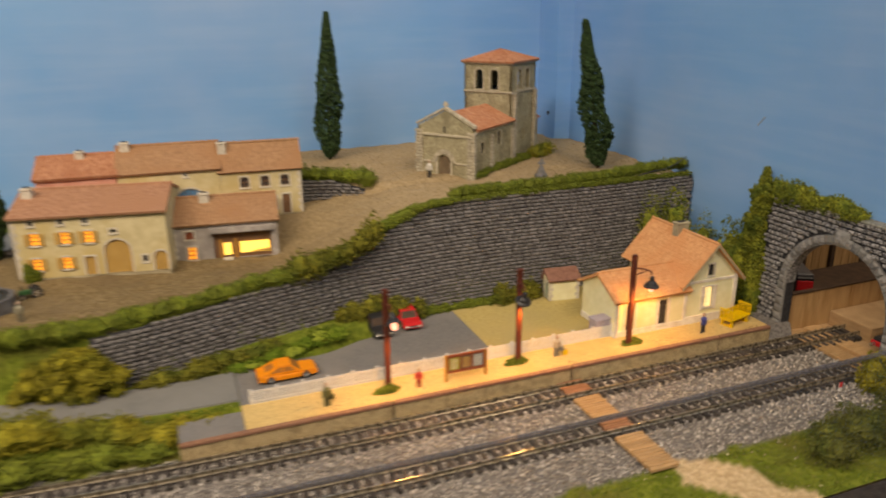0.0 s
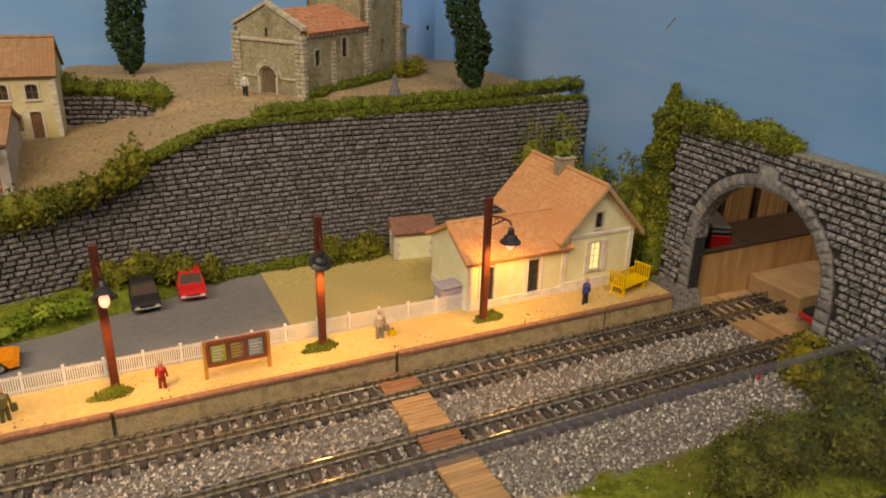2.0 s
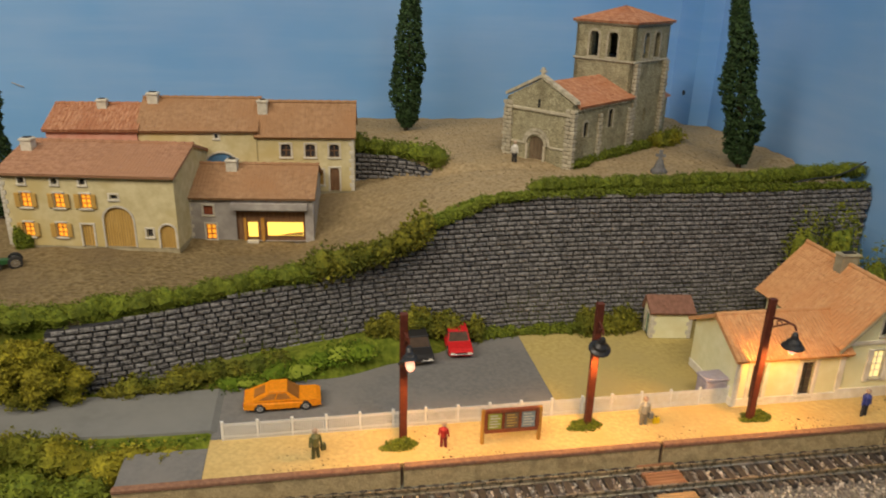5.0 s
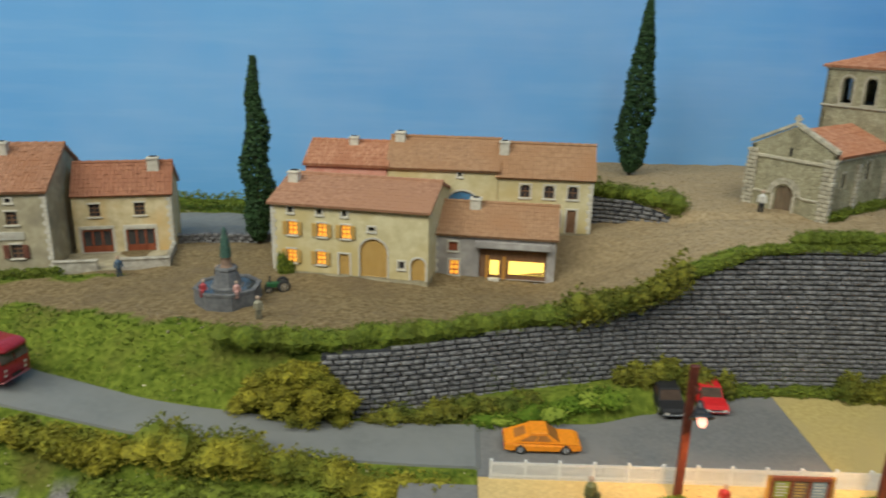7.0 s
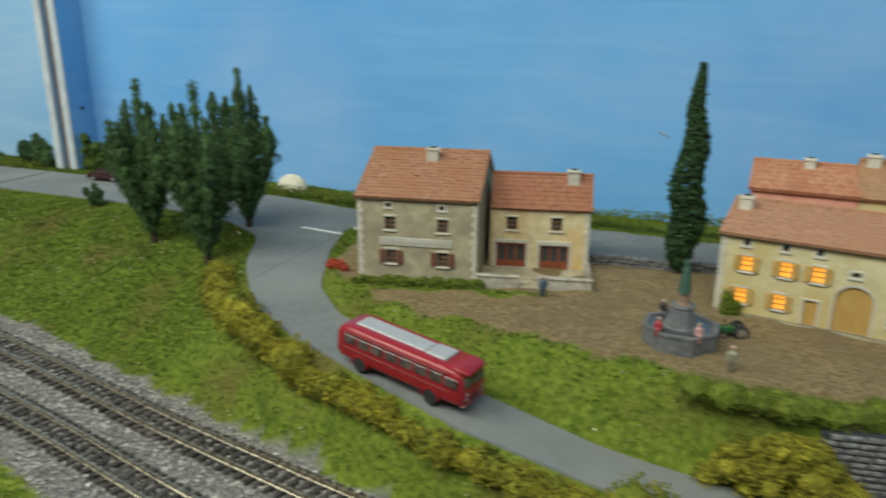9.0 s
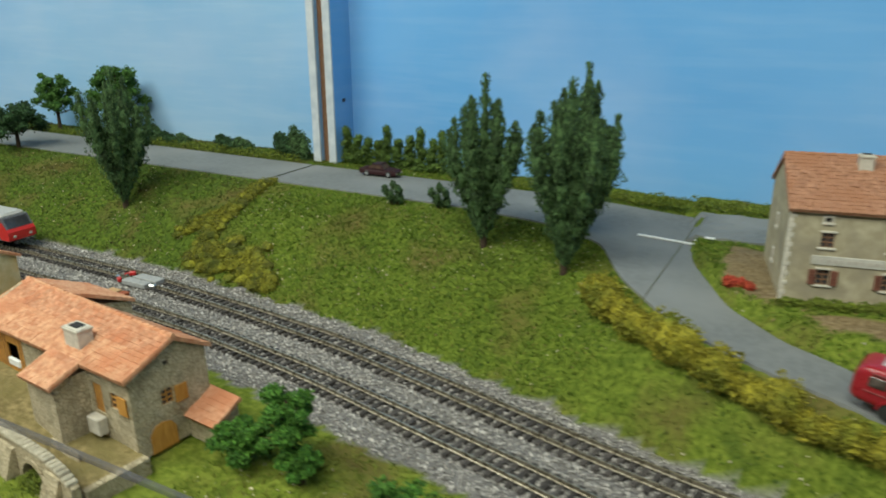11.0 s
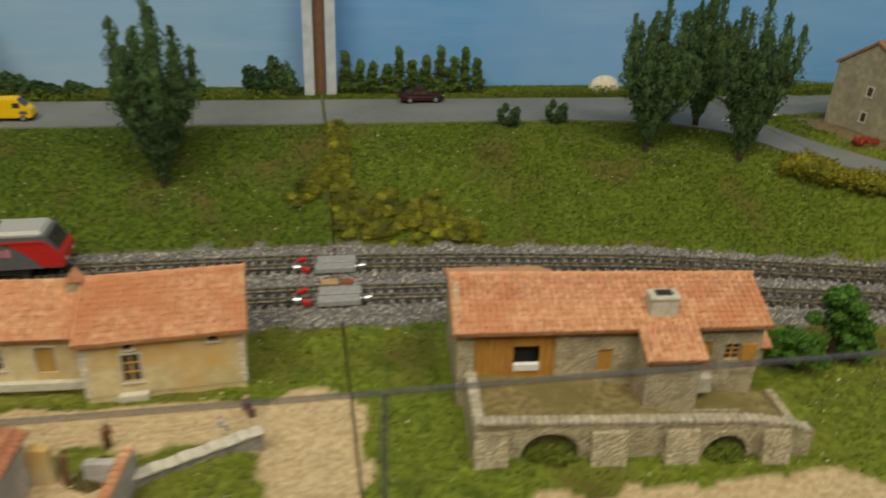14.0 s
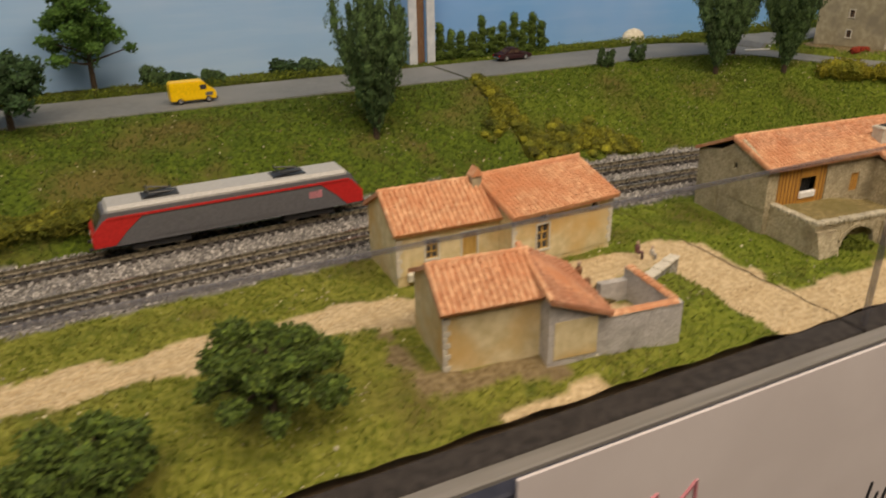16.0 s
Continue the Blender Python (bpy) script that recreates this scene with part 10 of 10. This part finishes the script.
# pale boulder at the backdrop
rock = thing("boulder", (-0.3680, 0.5420, gz(-0.368, 0.542)), 0, "pale cream boulder at the foot of the backdrop", "boulder")
bm = bmesh.new()
lathe(bm, [(0.0120, -0.001), (0.0118, 0.004), (0.0095, 0.0085), (0.0050, 0.0112), (0.0010, 0.0120)], 14)
bmesh.ops.scale(bm, vec=(1, 0.6, 1), verts=bm.verts)
part("stone", bm, pbr("cream_rock", (0.55, 0.50, 0.38), (0.68, 0.64, 0.52), 400, 0.9, 0.4), rock, smooth=True)
for k, (x, y, z, w, hh, a) in enumerate(((-0.1180, 0.5597, 0.0905, 0.0070, 0.0005, 24), (0.3168, 0.3215, 0.1115, 0.0075, 0.00035, 0))):
    ob = part("paint_chip", boxed(-w / 2, w / 2, -0.0003, 0.0003, -hh / 2, hh / 2), M_BUS_GREY)
    ob.matrix_basis = pose(x, y, z, 0, a if k == 0 else -48, 0 if k == 0 else -90)
    tagged(ob, "small chipped stroke in the sky paint" if k == 0 else "small dark scratch in the sky paint", "paint chip")

# ---- track joint covers ----
for nm, line in (("far", far_y), ("near", near_y)):
    y = float(line(JOINT))
    cover = thing("joint_cover", (JOINT, y, 0), 0, "grey track joint cover with red and silver clips", "track cover", "track joint covers")
    part("slab", boxed(-0.0105, 0.0090, -0.0112, -0.0055, -0.0022, 0.0008, 0.0004), M_GREYBOX, cover)
    part("slab", boxed(-0.0095, 0.0100, -0.0036, 0.0036, -0.0022, 0.0004, 0.0004), M_GREYBOX, cover)
    for k, (x, yy, m, lab) in enumerate(((-0.0150, -0.0090, M_LOCO_RED, "red plastic clip"), (-0.0190, -0.0062, M_CHROME, "silver connector"), (0.0120, -0.0075, M_CHROME, "silver connector"), (-0.0165, 0.0020, M_LOCO_RED, "red plastic clip"))):
        bm = boxed(-0.0020, 0.0020, -0.0012, 0.0012, -0.0020, 0.0006, 0.0005)
        tube(bm, (-0.0020, 0, 0), (-0.0050, 0.0006, -0.0012), 0.0004, 0.0004, 5)
        ob = part("clip", bm, m, cover, lab)
        ob.matrix_basis = pose(x, yy, 0, 0, 0, 25 * (k - 1.5))
blk = thing("wood_block", (-0.5790, 0.3335, -0.0022), 0, "small brown wood block between the tracks", "block")
part("block", boxed(-0.0060, 0.0020, -0.0024, 0.0024, -0.001, 0.0016, 0.0003), M_PLANK, blk)
part("block", boxed(0.0035, 0.0090, -0.0022, 0.0022, -0.001, 0.0014, 0.0003), M_REDWOOD, blk)
post = thing("marker_post", (0.2900, 0.2230, -0.003), 0, "tiny red track marker post", "marker")
part("stake", boxed(-0.0004, 0.0004, -0.0004, 0.0004, 0, 0.0040), M_WHITE, post)
part("board", boxed(-0.0010, 0.0010, -0.0006, -0.0003, 0.0022, 0.0050, 0.0002), M_RED_CAR, post)


# ---- locomotives ----
def loco(name, at, turn, label, length, hull, stripe, roof_mat, front_mat, panto=True):
    ob = thing(name, at, turn, label, "locomotive")
    L, W = length, 0.0190
    bm = bmesh.new()
    prism(bm, [(-L / 2, 0.0060), (-L / 2 - 0.0005, 0.0120), (-L / 2 + 0.0050, 0.0215), (L / 2 - 0.0050, 0.0215), (L / 2 + 0.0005, 0.0120), (L / 2, 0.0060)], -W / 2, W / 2)
    bmesh.ops.bevel(bm, geom=[e for e in bm.edges if e.calc_face_angle(0) > 0.3], offset=0.0009, segments=2, affect="EDGES")
    part("body", bm, hull, ob)
    part("roof", boxed(-L / 2 + 0.0060, L / 2 - 0.0060, -W * 0.46, W * 0.46, 0.0200, 0.0238, 0.0014), roof_mat, ob)
    for s in (-1, 1):
        part("side_stripe", boxed(-L / 2 + 0.006, L / 2 - 0.006, s * W / 2 - 0.0006, s * W / 2 + 0.0003, 0.0186, 0.0196), stripe, ob)
        part("logo", boxed(L * 0.28, L * 0.28 + 0.0070, s * W / 2 - 0.0002, s * W / 2 + 0.0004, 0.0120, 0.0160, 0.0003), M_PINK, ob, "pale pink emblem shape")
        part("side_band", boxed(-L / 2 + 0.022, L / 2 - 0.022, s * W / 2 - 0.0002, s * W / 2 + 0.00025, 0.0080, 0.0184), M_LOCO_GREY, ob)
        for e in (-1, 1):
            part("cab_window", boxed(e * (L / 2 - 0.0110) - 0.0022, e * (L / 2 - 0.0110) + 0.0022, s * W / 2 - 0.0002, s * W / 2 + 0.0003, 0.0140, 0.0185, 0.0001), M_GLASSDARK, ob)
    for e in (-1, 1):
        bm = bmesh.new()
        pts = [(e * (L / 2 - 0.0012), 0.0145), (e * (L / 2 - 0.0046), 0.0205), (e * (L / 2 - 0.0042), 0.0208), (e * (L / 2 - 0.0007), 0.0147)]
        prism(bm, pts if e > 0 else pts[::-1], -W * 0.42, W * 0.42)
        part("windscreen", bm, M_GLASSDARK, ob)
        bm = bmesh.new()
        pts = [(e * (L / 2 + 0.0006), 0.0066), (e * (L / 2 + 0.0010), 0.0122), (e * (L / 2 - 0.0046), 0.0186), (e * (L / 2 - 0.0210), 0.0186), (e * (L / 2 - 0.0130), 0.0120), (e * (L / 2 - 0.0080), 0.0066)]
        prism(bm, pts if e > 0 else pts[::-1], -W / 2 - 0.0003, W / 2 + 0.0003)
        part("cab_shell", bm, front_mat, ob)
        part("nose", boxed(e * L / 2 - 0.0010, e * L / 2 + 0.0010, -W * 0.46, W * 0.46, 0.0062, 0.0118, 0.0006), front_mat, ob)
        for s in (-1, 1):
            part("headlight", boxed(e * L / 2 - 0.0014, e * L / 2 + 0.0014, s * W * 0.3 - 0.0011, s * W * 0.3 + 0.0011, 0.0082, 0.0098, 0.0003), M_TRIM, ob)
            bm = bmesh.new()
            tube(bm, (e * L / 2, s * W * 0.3, 0.0050), (e * (L / 2 + 0.0030), s * W * 0.3, 0.0050), 0.0007, 0.0007, 8)
            part("buffer", bm, M_BLACK, ob)
        bogie = part("bogie", boxed(e * L * 0.28 - 0.0130, e * L * 0.28 + 0.0130, -0.0080, 0.0080, 0.0022, 0.0060, 0.0006), M_BLACK, ob)
        for k in (-0.0085, 0.0085):
            bm = bmesh.new()
            for s in (-0.0048, 0.0048):
                lathe(bm, [(0.0034, -0.0008), (0.0034, 0.0008)], 14, (0, 0, s))
            tube(bm, (0, 0, -0.0048), (0, 0, 0.0048), 0.0008, 0.0008, 6)
            bm.transform(pose(e * L * 0.28 + k, 0, 0.0034, 90, 0, 0))
            part("wheelset", bm, M_RAIL, bogie)
    part("underframe", boxed(-L * 0.40, L * 0.40, -0.0070, 0.0070, 0.0050, 0.0064), M_BLACK, ob)
    for e in (-1, 1):
        bm = bmesh.new()
        x = e * L * 0.24
        for s in (-1, 1):
            tube(bm, (x - 0.009, s * 0.004, 0.0242), (x + 0.004, s * 0.003, 0.0254), 0.0004, 0.0004, 5)
            tube(bm, (x + 0.004, s * 0.003, 0.0254), (x - 0.007, s * 0.005, 0.0264), 0.0004, 0.0004, 5)
        tube(bm, (x - 0.007, -0.0068, 0.0265), (x - 0.007, 0.0068, 0.0265), 0.0004, 0.0004, 5)
        box(bm, x - 0.010, x + 0.006, -0.0048, 0.0048, 0.0236, 0.0243)
        part("pantograph", bm, M_BLACK, ob, "lowered black pantograph")


loco("locomotive", (-0.7620, float(far_y(-0.762)), 0.0), 1.5, "dark grey electric locomotive with red ends", 0.1240, M_LOCO_GREY, M_LOCO_RED, M_LOCO_LIGHT, M_LOCO_RED)
# marker strokes on the notice
bm = bmesh.new()
for a, b in (((0.040, -0.062), (0.045, -0.029)), ((0.045, -0.029), (0.050, -0.026)), ((0.050, -0.026), (0.052, -0.062)), ((0.056, -0.062), (0.057, -0.036)), ((0.057, -0.036), (0.066, -0.027)), ((0.066, -0.027), (0.068, -0.062))):
    tube(bm, (a[0], -0.0006, a[1]), (b[0], -0.0006, b[1]), 0.0007, 0.0007, 5)
part("pink_drawing", bm, M_PINK, notice, "pink marker strokes")
bm = bmesh.new()
for k in range(9):
    x = 0.150 + k * 0.0055
    tube(bm, (x, -0.0006, -0.082), (x + 0.002, -0.0006, -0.074 + (0.007 if k % 3 == 2 else 0)), 0.0006, 0.0006, 5)
part("handwriting", bm, M_INK, notice, "unreadable black marker strokes")

# loose wire at the end of the church hedge
bm = bmesh.new()
pts = [(0.2760, 0.3745, 0.0728), (0.2860, 0.3742, 0.0748), (0.2950, 0.3744, 0.0752), (0.3030, 0.3748, 0.0775), (0.3120, 0.3755, 0.0818)]
for p, q in zip(pts, pts[1:]):
    tube(bm, p, q, 0.0004, 0.0004, 6)
link_tags(part("wire", bm, M_BLACK), "", "loose black wire over the hedge end", "wire")

# ---- tunnel portal ----
PX, YC, AR, SPRING, PTOP = 0.3112, 0.2520, 0.0305, 0.0285, 0.0715
portal = thing("tunnel_portal", label="dark grey stone tunnel portal with a round arch", category="tunnel portal", kind="structure")
to_plane = Matrix(((0, 1, 0, PX), (1, 0, 0, 0), (0, 0, 1, 0), (0, 0, 0, 1)))
bm = bmesh.new()
prism(bm, [(YC + AR, -0.006), (0.3020, -0.006), (0.3020, PTOP), (YC + AR, PTOP)], 0.0, 0.0058, to_plane)
prism(bm, [(0.150, -0.006), (YC - AR, -0.006), (YC - AR, PTOP + 0.003), (0.150, PTOP + 0.005)], 0.0, 0.0058, to_plane)
n = 20
for i in range(n):
    a0, a1 = math.pi * i / n, math.pi * (i + 1) / n
    p0, p1 = (YC + AR * math.cos(a0), SPRING + AR * math.sin(a0)), (YC + AR * math.cos(a1), SPRING + AR * math.sin(a1))
    prism(bm, [p1, p0, (p0[0], PTOP + 0.002), (p1[0], PTOP + 0.002)], 0.0, 0.0058, to_plane)
part("core", bm, M_PORTAL_BED, portal)
bm = bmesh.new()
for i in range(n):
    a0, a1 = math.pi * i / n, math.pi * (i + 1) / n
    prism(bm, [(YC + (AR - 0.0002) * math.cos(a0), SPRING + (AR - 0.0002) * math.sin(a0)), (YC + (AR + 0.0008) * math.cos(a0), SPRING + (AR + 0.0008) * math.sin(a0)), (YC + (AR + 0.0008) * math.cos(a1), SPRING + (AR + 0.0008) * math.sin(a1)), (YC + (AR - 0.0002) * math.cos(a1), SPRING + (AR - 0.0002) * math.sin(a1))], -0.0008, 0.0061, to_plane)
part("arch_lining", bm, M_PORTAL, portal)
part("coping", boxed(PX - 0.0014, PX + 0.0058, 0.150, 0.3025, PTOP + 0.0022, PTOP + 0.0036, 0.0004), M_PORTAL_COPE, portal, "grey coping along the portal top")


def stone_mesh(length, height, depth, mat, name="stone"):
    """A rock-faced block: bevelled front, flat back."""
    bm = bmesh.new()
    a, b, k = length / 2, height / 2, min(height, length) * 0.27
    back = [bm.verts.new((x, 0, z)) for x, z in ((-a, -b), (a, -b), (a, b), (-a, b))]
    mid = [bm.verts.new((x, -depth * 0.55, z)) for x, z in ((-a, -b), (a, -b), (a, b), (-a, b))]
    front = [bm.verts.new((x, -depth, z)) for x, z in ((-a + k, -b + k), (a - k, -b + k), (a - k, b - k), (-a + k, b - k))]
    bm.faces.new(front)
    for p, q in ((back, mid), (mid, front)):
        for i in range(4):
            bm.faces.new((p[i], p[(i + 1) % 4], q[(i + 1) % 4], q[i]))
    bmesh.ops.recalc_face_normals(bm, faces=bm.faces)
    me = bpy.data.meshes.new(name)
    bm.to_mesh(me)
    bm.free()
    me.materials.append(mat)
    return me


rnd = random.Random(12)
sizes = [0.0040, 0.0045, 0.0050, 0.0056]
blocks = [stone_mesh(s - 0.0008, 0.0019, 0.0015, M_PORTAL) for s in sizes]
z, row = -0.0015, 0
while z < PTOP:
    y = 0.170 - rnd.random() * 0.004
    while y < 0.3005:
        k = rnd.randrange(4)
        w = sizes[k]
        c = y + w / 2
        zc = z + 0.0014
        r = math.hypot(c - YC, max(0.0, zc - SPRING))
        hid = r < AR + 0.0040 + w * 0.36
        if not hid and c + w / 2 < 0.3025:
            ob = new("stone", blocks[k])
            ob.parent = portal
            ob.matrix_basis = pose(PX, c, zc + rnd.uniform(-0.0001, 0.0001), rnd.uniform(-5, 3), rnd.uniform(-2, 2), -90 + rnd.uniform(-3, 3))
        y += w
    z, row = z + 0.0027, row + 1
vous = stone_mesh(0.0043, 0.0046, 0.0020, M_VOUSSOIR, "voussoir")
for i in range(25):
    a = math.pi * (i + 0.5) / 25
    r = AR + 0.0025
    if i in (12,):
        continue
    ob = new("voussoir", vous)
    ob.parent = portal
    ob.matrix_basis = Matrix(((0, 1, 0, PX), (math.sin(a), 0, math.cos(a), YC + r * math.cos(a)), (-math.cos(a), 0, math.sin(a), SPRING + r * math.sin(a)), (0, 0, 0, 1)))
key = stone_mesh(0.0088, 0.0084, 0.0026, M_VOUSSOIR, "keystone")
ob = new("keystone", key)
ob.parent = portal
ob.matrix_basis = pose(PX, YC, SPRING + AR + 0.0040, 0, 0, -90)
jamb = stone_mesh(0.0056, 0.0044, 0.0018, M_VOUSSOIR, "jamb_stone")
for s in (-1, 1):
    for k in range(7):
        ob = new("jamb_stone", jamb)
        ob.parent = portal
        ob.matrix_basis = pose(PX, YC + s * (AR + 0.0027), -0.0010 + k * 0.0046, 0, 0, -90)

# bare wood hidden yard behind the portal
bay = thing("hidden_yard", label="bare plywood staging box behind the tunnel", category="staging box", kind="structure")
part("board", boxed(0.317, 0.56, 0.15, 0.42, -0.012, -0.0045), M_PLY, bay)
part("end_panel", boxed(0.50, 0.506, 0.15, 0.42, -0.0045, 0.12), M_PLY, bay)
part("side_panel", boxed(0.328, 0.50, 0.15, 0.156, -0.0045, 0.12), M_PLY, bay)
for k in range(26):
    x = 0.3290 + k * 0.0066
    part("plank", boxed(x, x + 0.0063, 0.3350, 0.3375, -0.0045, 0.10, 0.0003), M_YARD_PLANK, bay)
for x in (0.3560, 0.3775, 0.4020, 0.4310, 0.4600):
    part("batten", boxed(x, x + 0.0030, 0.3325, 0.3350, -0.0045, 0.10), M_DARKWOOD, bay, "dark wooden batten")
for k in range(7):
    x = 0.3180 + k * 0.0247
    part("low_plank", boxed(x, x + 0.0243, 0.2865, 0.2885, -0.0045, 0.0178, 0.0003), M_YARD_PLANK, bay)
part("wood_block", boxed(0.3520, 0.3950, 0.2580, 0.2860, -0.0045, 0.0040, 0.0005), M_PLY, bay, "bare wood block beside the low planks")
part("top_rail", boxed(0.3180, 0.4910, 0.2861, 0.2891, 0.0178, 0.0188), M_DARKWOOD, bay, "dark top rail")
part("shelf", boxed(0.3290, 0.4910, 0.2892, 0.3325, 0.0060, 0.0085), M_DARKWOOD, bay)
for x0 in (0.3175, 0.331):
    part("floor_plank", boxed(x0, x0 + 0.010, 0.222, 0.284, -0.0045, -0.0022, 0.0003), M_PLANK, bay)
stop = thing("buffer_stop", (0.345, float(near_y(0.345)) + 0.006, -0.0020), 0, "dark red and black coupling of parked stock", "rolling stock")
part("frame", boxed(-0.004, 0.030, -0.0070, 0.0070, 0.0030, 0.0080, 0.0006), M_BLACK, stop)
part("beam", boxed(-0.0052, -0.0040, -0.0072, 0.0072, 0.0036, 0.0062, 0.0003), M_RED_CAR, stop)
for s in (-1, 1):
    bm = bmesh.new()
    tube(bm, (-0.0052, s * 0.0045, 0.0048), (-0.0085, s * 0.0045, 0.0048), 0.0009, 0.0011, 8)
    part("buffer", bm, M_CHROME, stop)
stock = thing("parked_wagon", (0.3530, 0.3120, 0.0085), 60, "dark grey wagon with red ends on the staging shelf", "rolling stock")
part("body", boxed(-0.0120, 0.0120, -0.0052, 0.0052, 0.0030, 0.0115, 0.001), M_BLACK, stock)
part("roof", boxed(-0.0115, 0.0115, -0.0046, 0.0046, 0.0115, 0.0132, 0.0006), M_LOCO_GREY, stock)
for e in (-1, 1):
    part("end_panel", boxed(e * 0.0120 - 0.0005, e * 0.0120 + 0.0005, -0.0046, 0.0046, 0.0030, 0.0090, 0.0002), M_RED_CAR, stock, "red end panel")
    bm = bmesh.new()
    tube(bm, (e * 0.0080, -0.0046, 0.0022), (e * 0.0080, 0.0046, 0.0022), 0.0022, 0.0022, 12)
    part("wheelset", bm, M_BLACK, stock)

# ---- retaining walls ----
def courses(parent, x0, x1, base, line, top, height, count, seed, tilt=0.02):
    """Rows of rough grey blocks along a bent wall; the first ones as pieces, the rest joined."""
    rnd = random.Random(seed)
    sizes = [0.0042, 0.0047, 0.0052, 0.0057]
    meshes = [stone_mesh(s - 0.0004, height - 0.0005, 0.0013, M_WALLSTONE, "wall_stone") for s in sizes]
    joined = [(np.array([v.co for v in me.vertices]), [tuple(p.vertices) for p in me.polygons]) for me in meshes]
    verts, faces, made, row, z = [], [], 0, 0, base
    while z < 0.075:
        x = x0 + (0.0025 if row % 2 else 0.0) - rnd.random() * 0.0008
        while x < x1:
            k = rnd.randrange(4) if row else 1
            w = sizes[k]
            c = x + w / 2
            if z + height * 0.6 < float(top(c)) and c + w / 2 < x1 + 0.001:
                a = math.degrees(math.atan2(float(line(c + 0.003) - line(c - 0.003)), 0.006))
                m = pose(c, float(line(c)) + (z - base) * tilt + rnd.uniform(-0.0002, 0.0001), z + height / 2 + 0.0004 * math.sin(c * 45) + rnd.uniform(-0.0001, 0.0001), rnd.uniform(-10, -2), rnd.uniform(-1.2, 1.2), a + rnd.uniform(-2.5, 2.5))
                if made < count and c < x0 + 0.11:
                    ob = new("wall_stone", meshes[k])
                    ob.parent = parent
                    ob.matrix_basis = m
                    made += 1
                else:
                    mm, o = np.array(m), len(verts)
                    verts += [tuple(q) for q in joined[k][0] @ mm[:3, :3].T + mm[:3, 3]]
                    faces += [tuple(o + i for i in f) for f in joined[k][1]]
            x += w
        z, row = z + height, row + 1
    if verts:
        me = bpy.data.meshes.new("wall_stones")
        me.from_pydata(verts, [], faces)
        me.materials.append(M_WALLSTONE_J)
        ob = new("wall_stones", me)
        ob.parent = parent
        tagged(ob, kind="stuff")


def wall_core(parent, x0, x1, base, line, top, thick=0.005, tilt=0.02):
    xs = np.linspace(x0, x1, 80)
    bm = bmesh.new()
    rings = []
    for x in xs:
        y, t = float(line(x)), float(top(x)) - 0.0009
        rings.append([bm.verts.new(p) for p in ((x, y, base), (x, y + (t - base) * tilt, t), (x, y + thick, t), (x, y + thick, base))])
    for a, b in zip(rings, rings[1:]):
        for i in range(4):
            bm.faces.new((a[i], a[(i + 1) % 4], b[(i + 1) % 4], b[i]))
    bm.faces.new(rings[0])
    bm.faces.new(rings[-1][::-1])
    part("core", bm, M_WALLBED, parent)


rw = thing("retaining_wall", label="long dark grey rough stone retaining wall", category="retaining wall", kind="structure")
wall_core(rw, -0.042, 0.3155, 0.0, wall_y, wall_top)
courses(rw, -0.042, 0.3155, 0.004, wall_y, wall_top, 0.0022, 300, 5)
sw = thing("small_retaining_wall", label="small dark grey stone wall beside the town house", category="retaining wall", kind="structure")
sw_top = lambda x: np.interp(x, [0.076, 0.10, 0.117], [0.0708, 0.0690, 0.0650])
wall_core(sw, 0.0765, 0.1170, 0.046, sw_y, sw_top, 0.004)
courses(sw, 0.0765, 0.1170, 0.050, sw_y, sw_top, 0.0022, 120, 6)
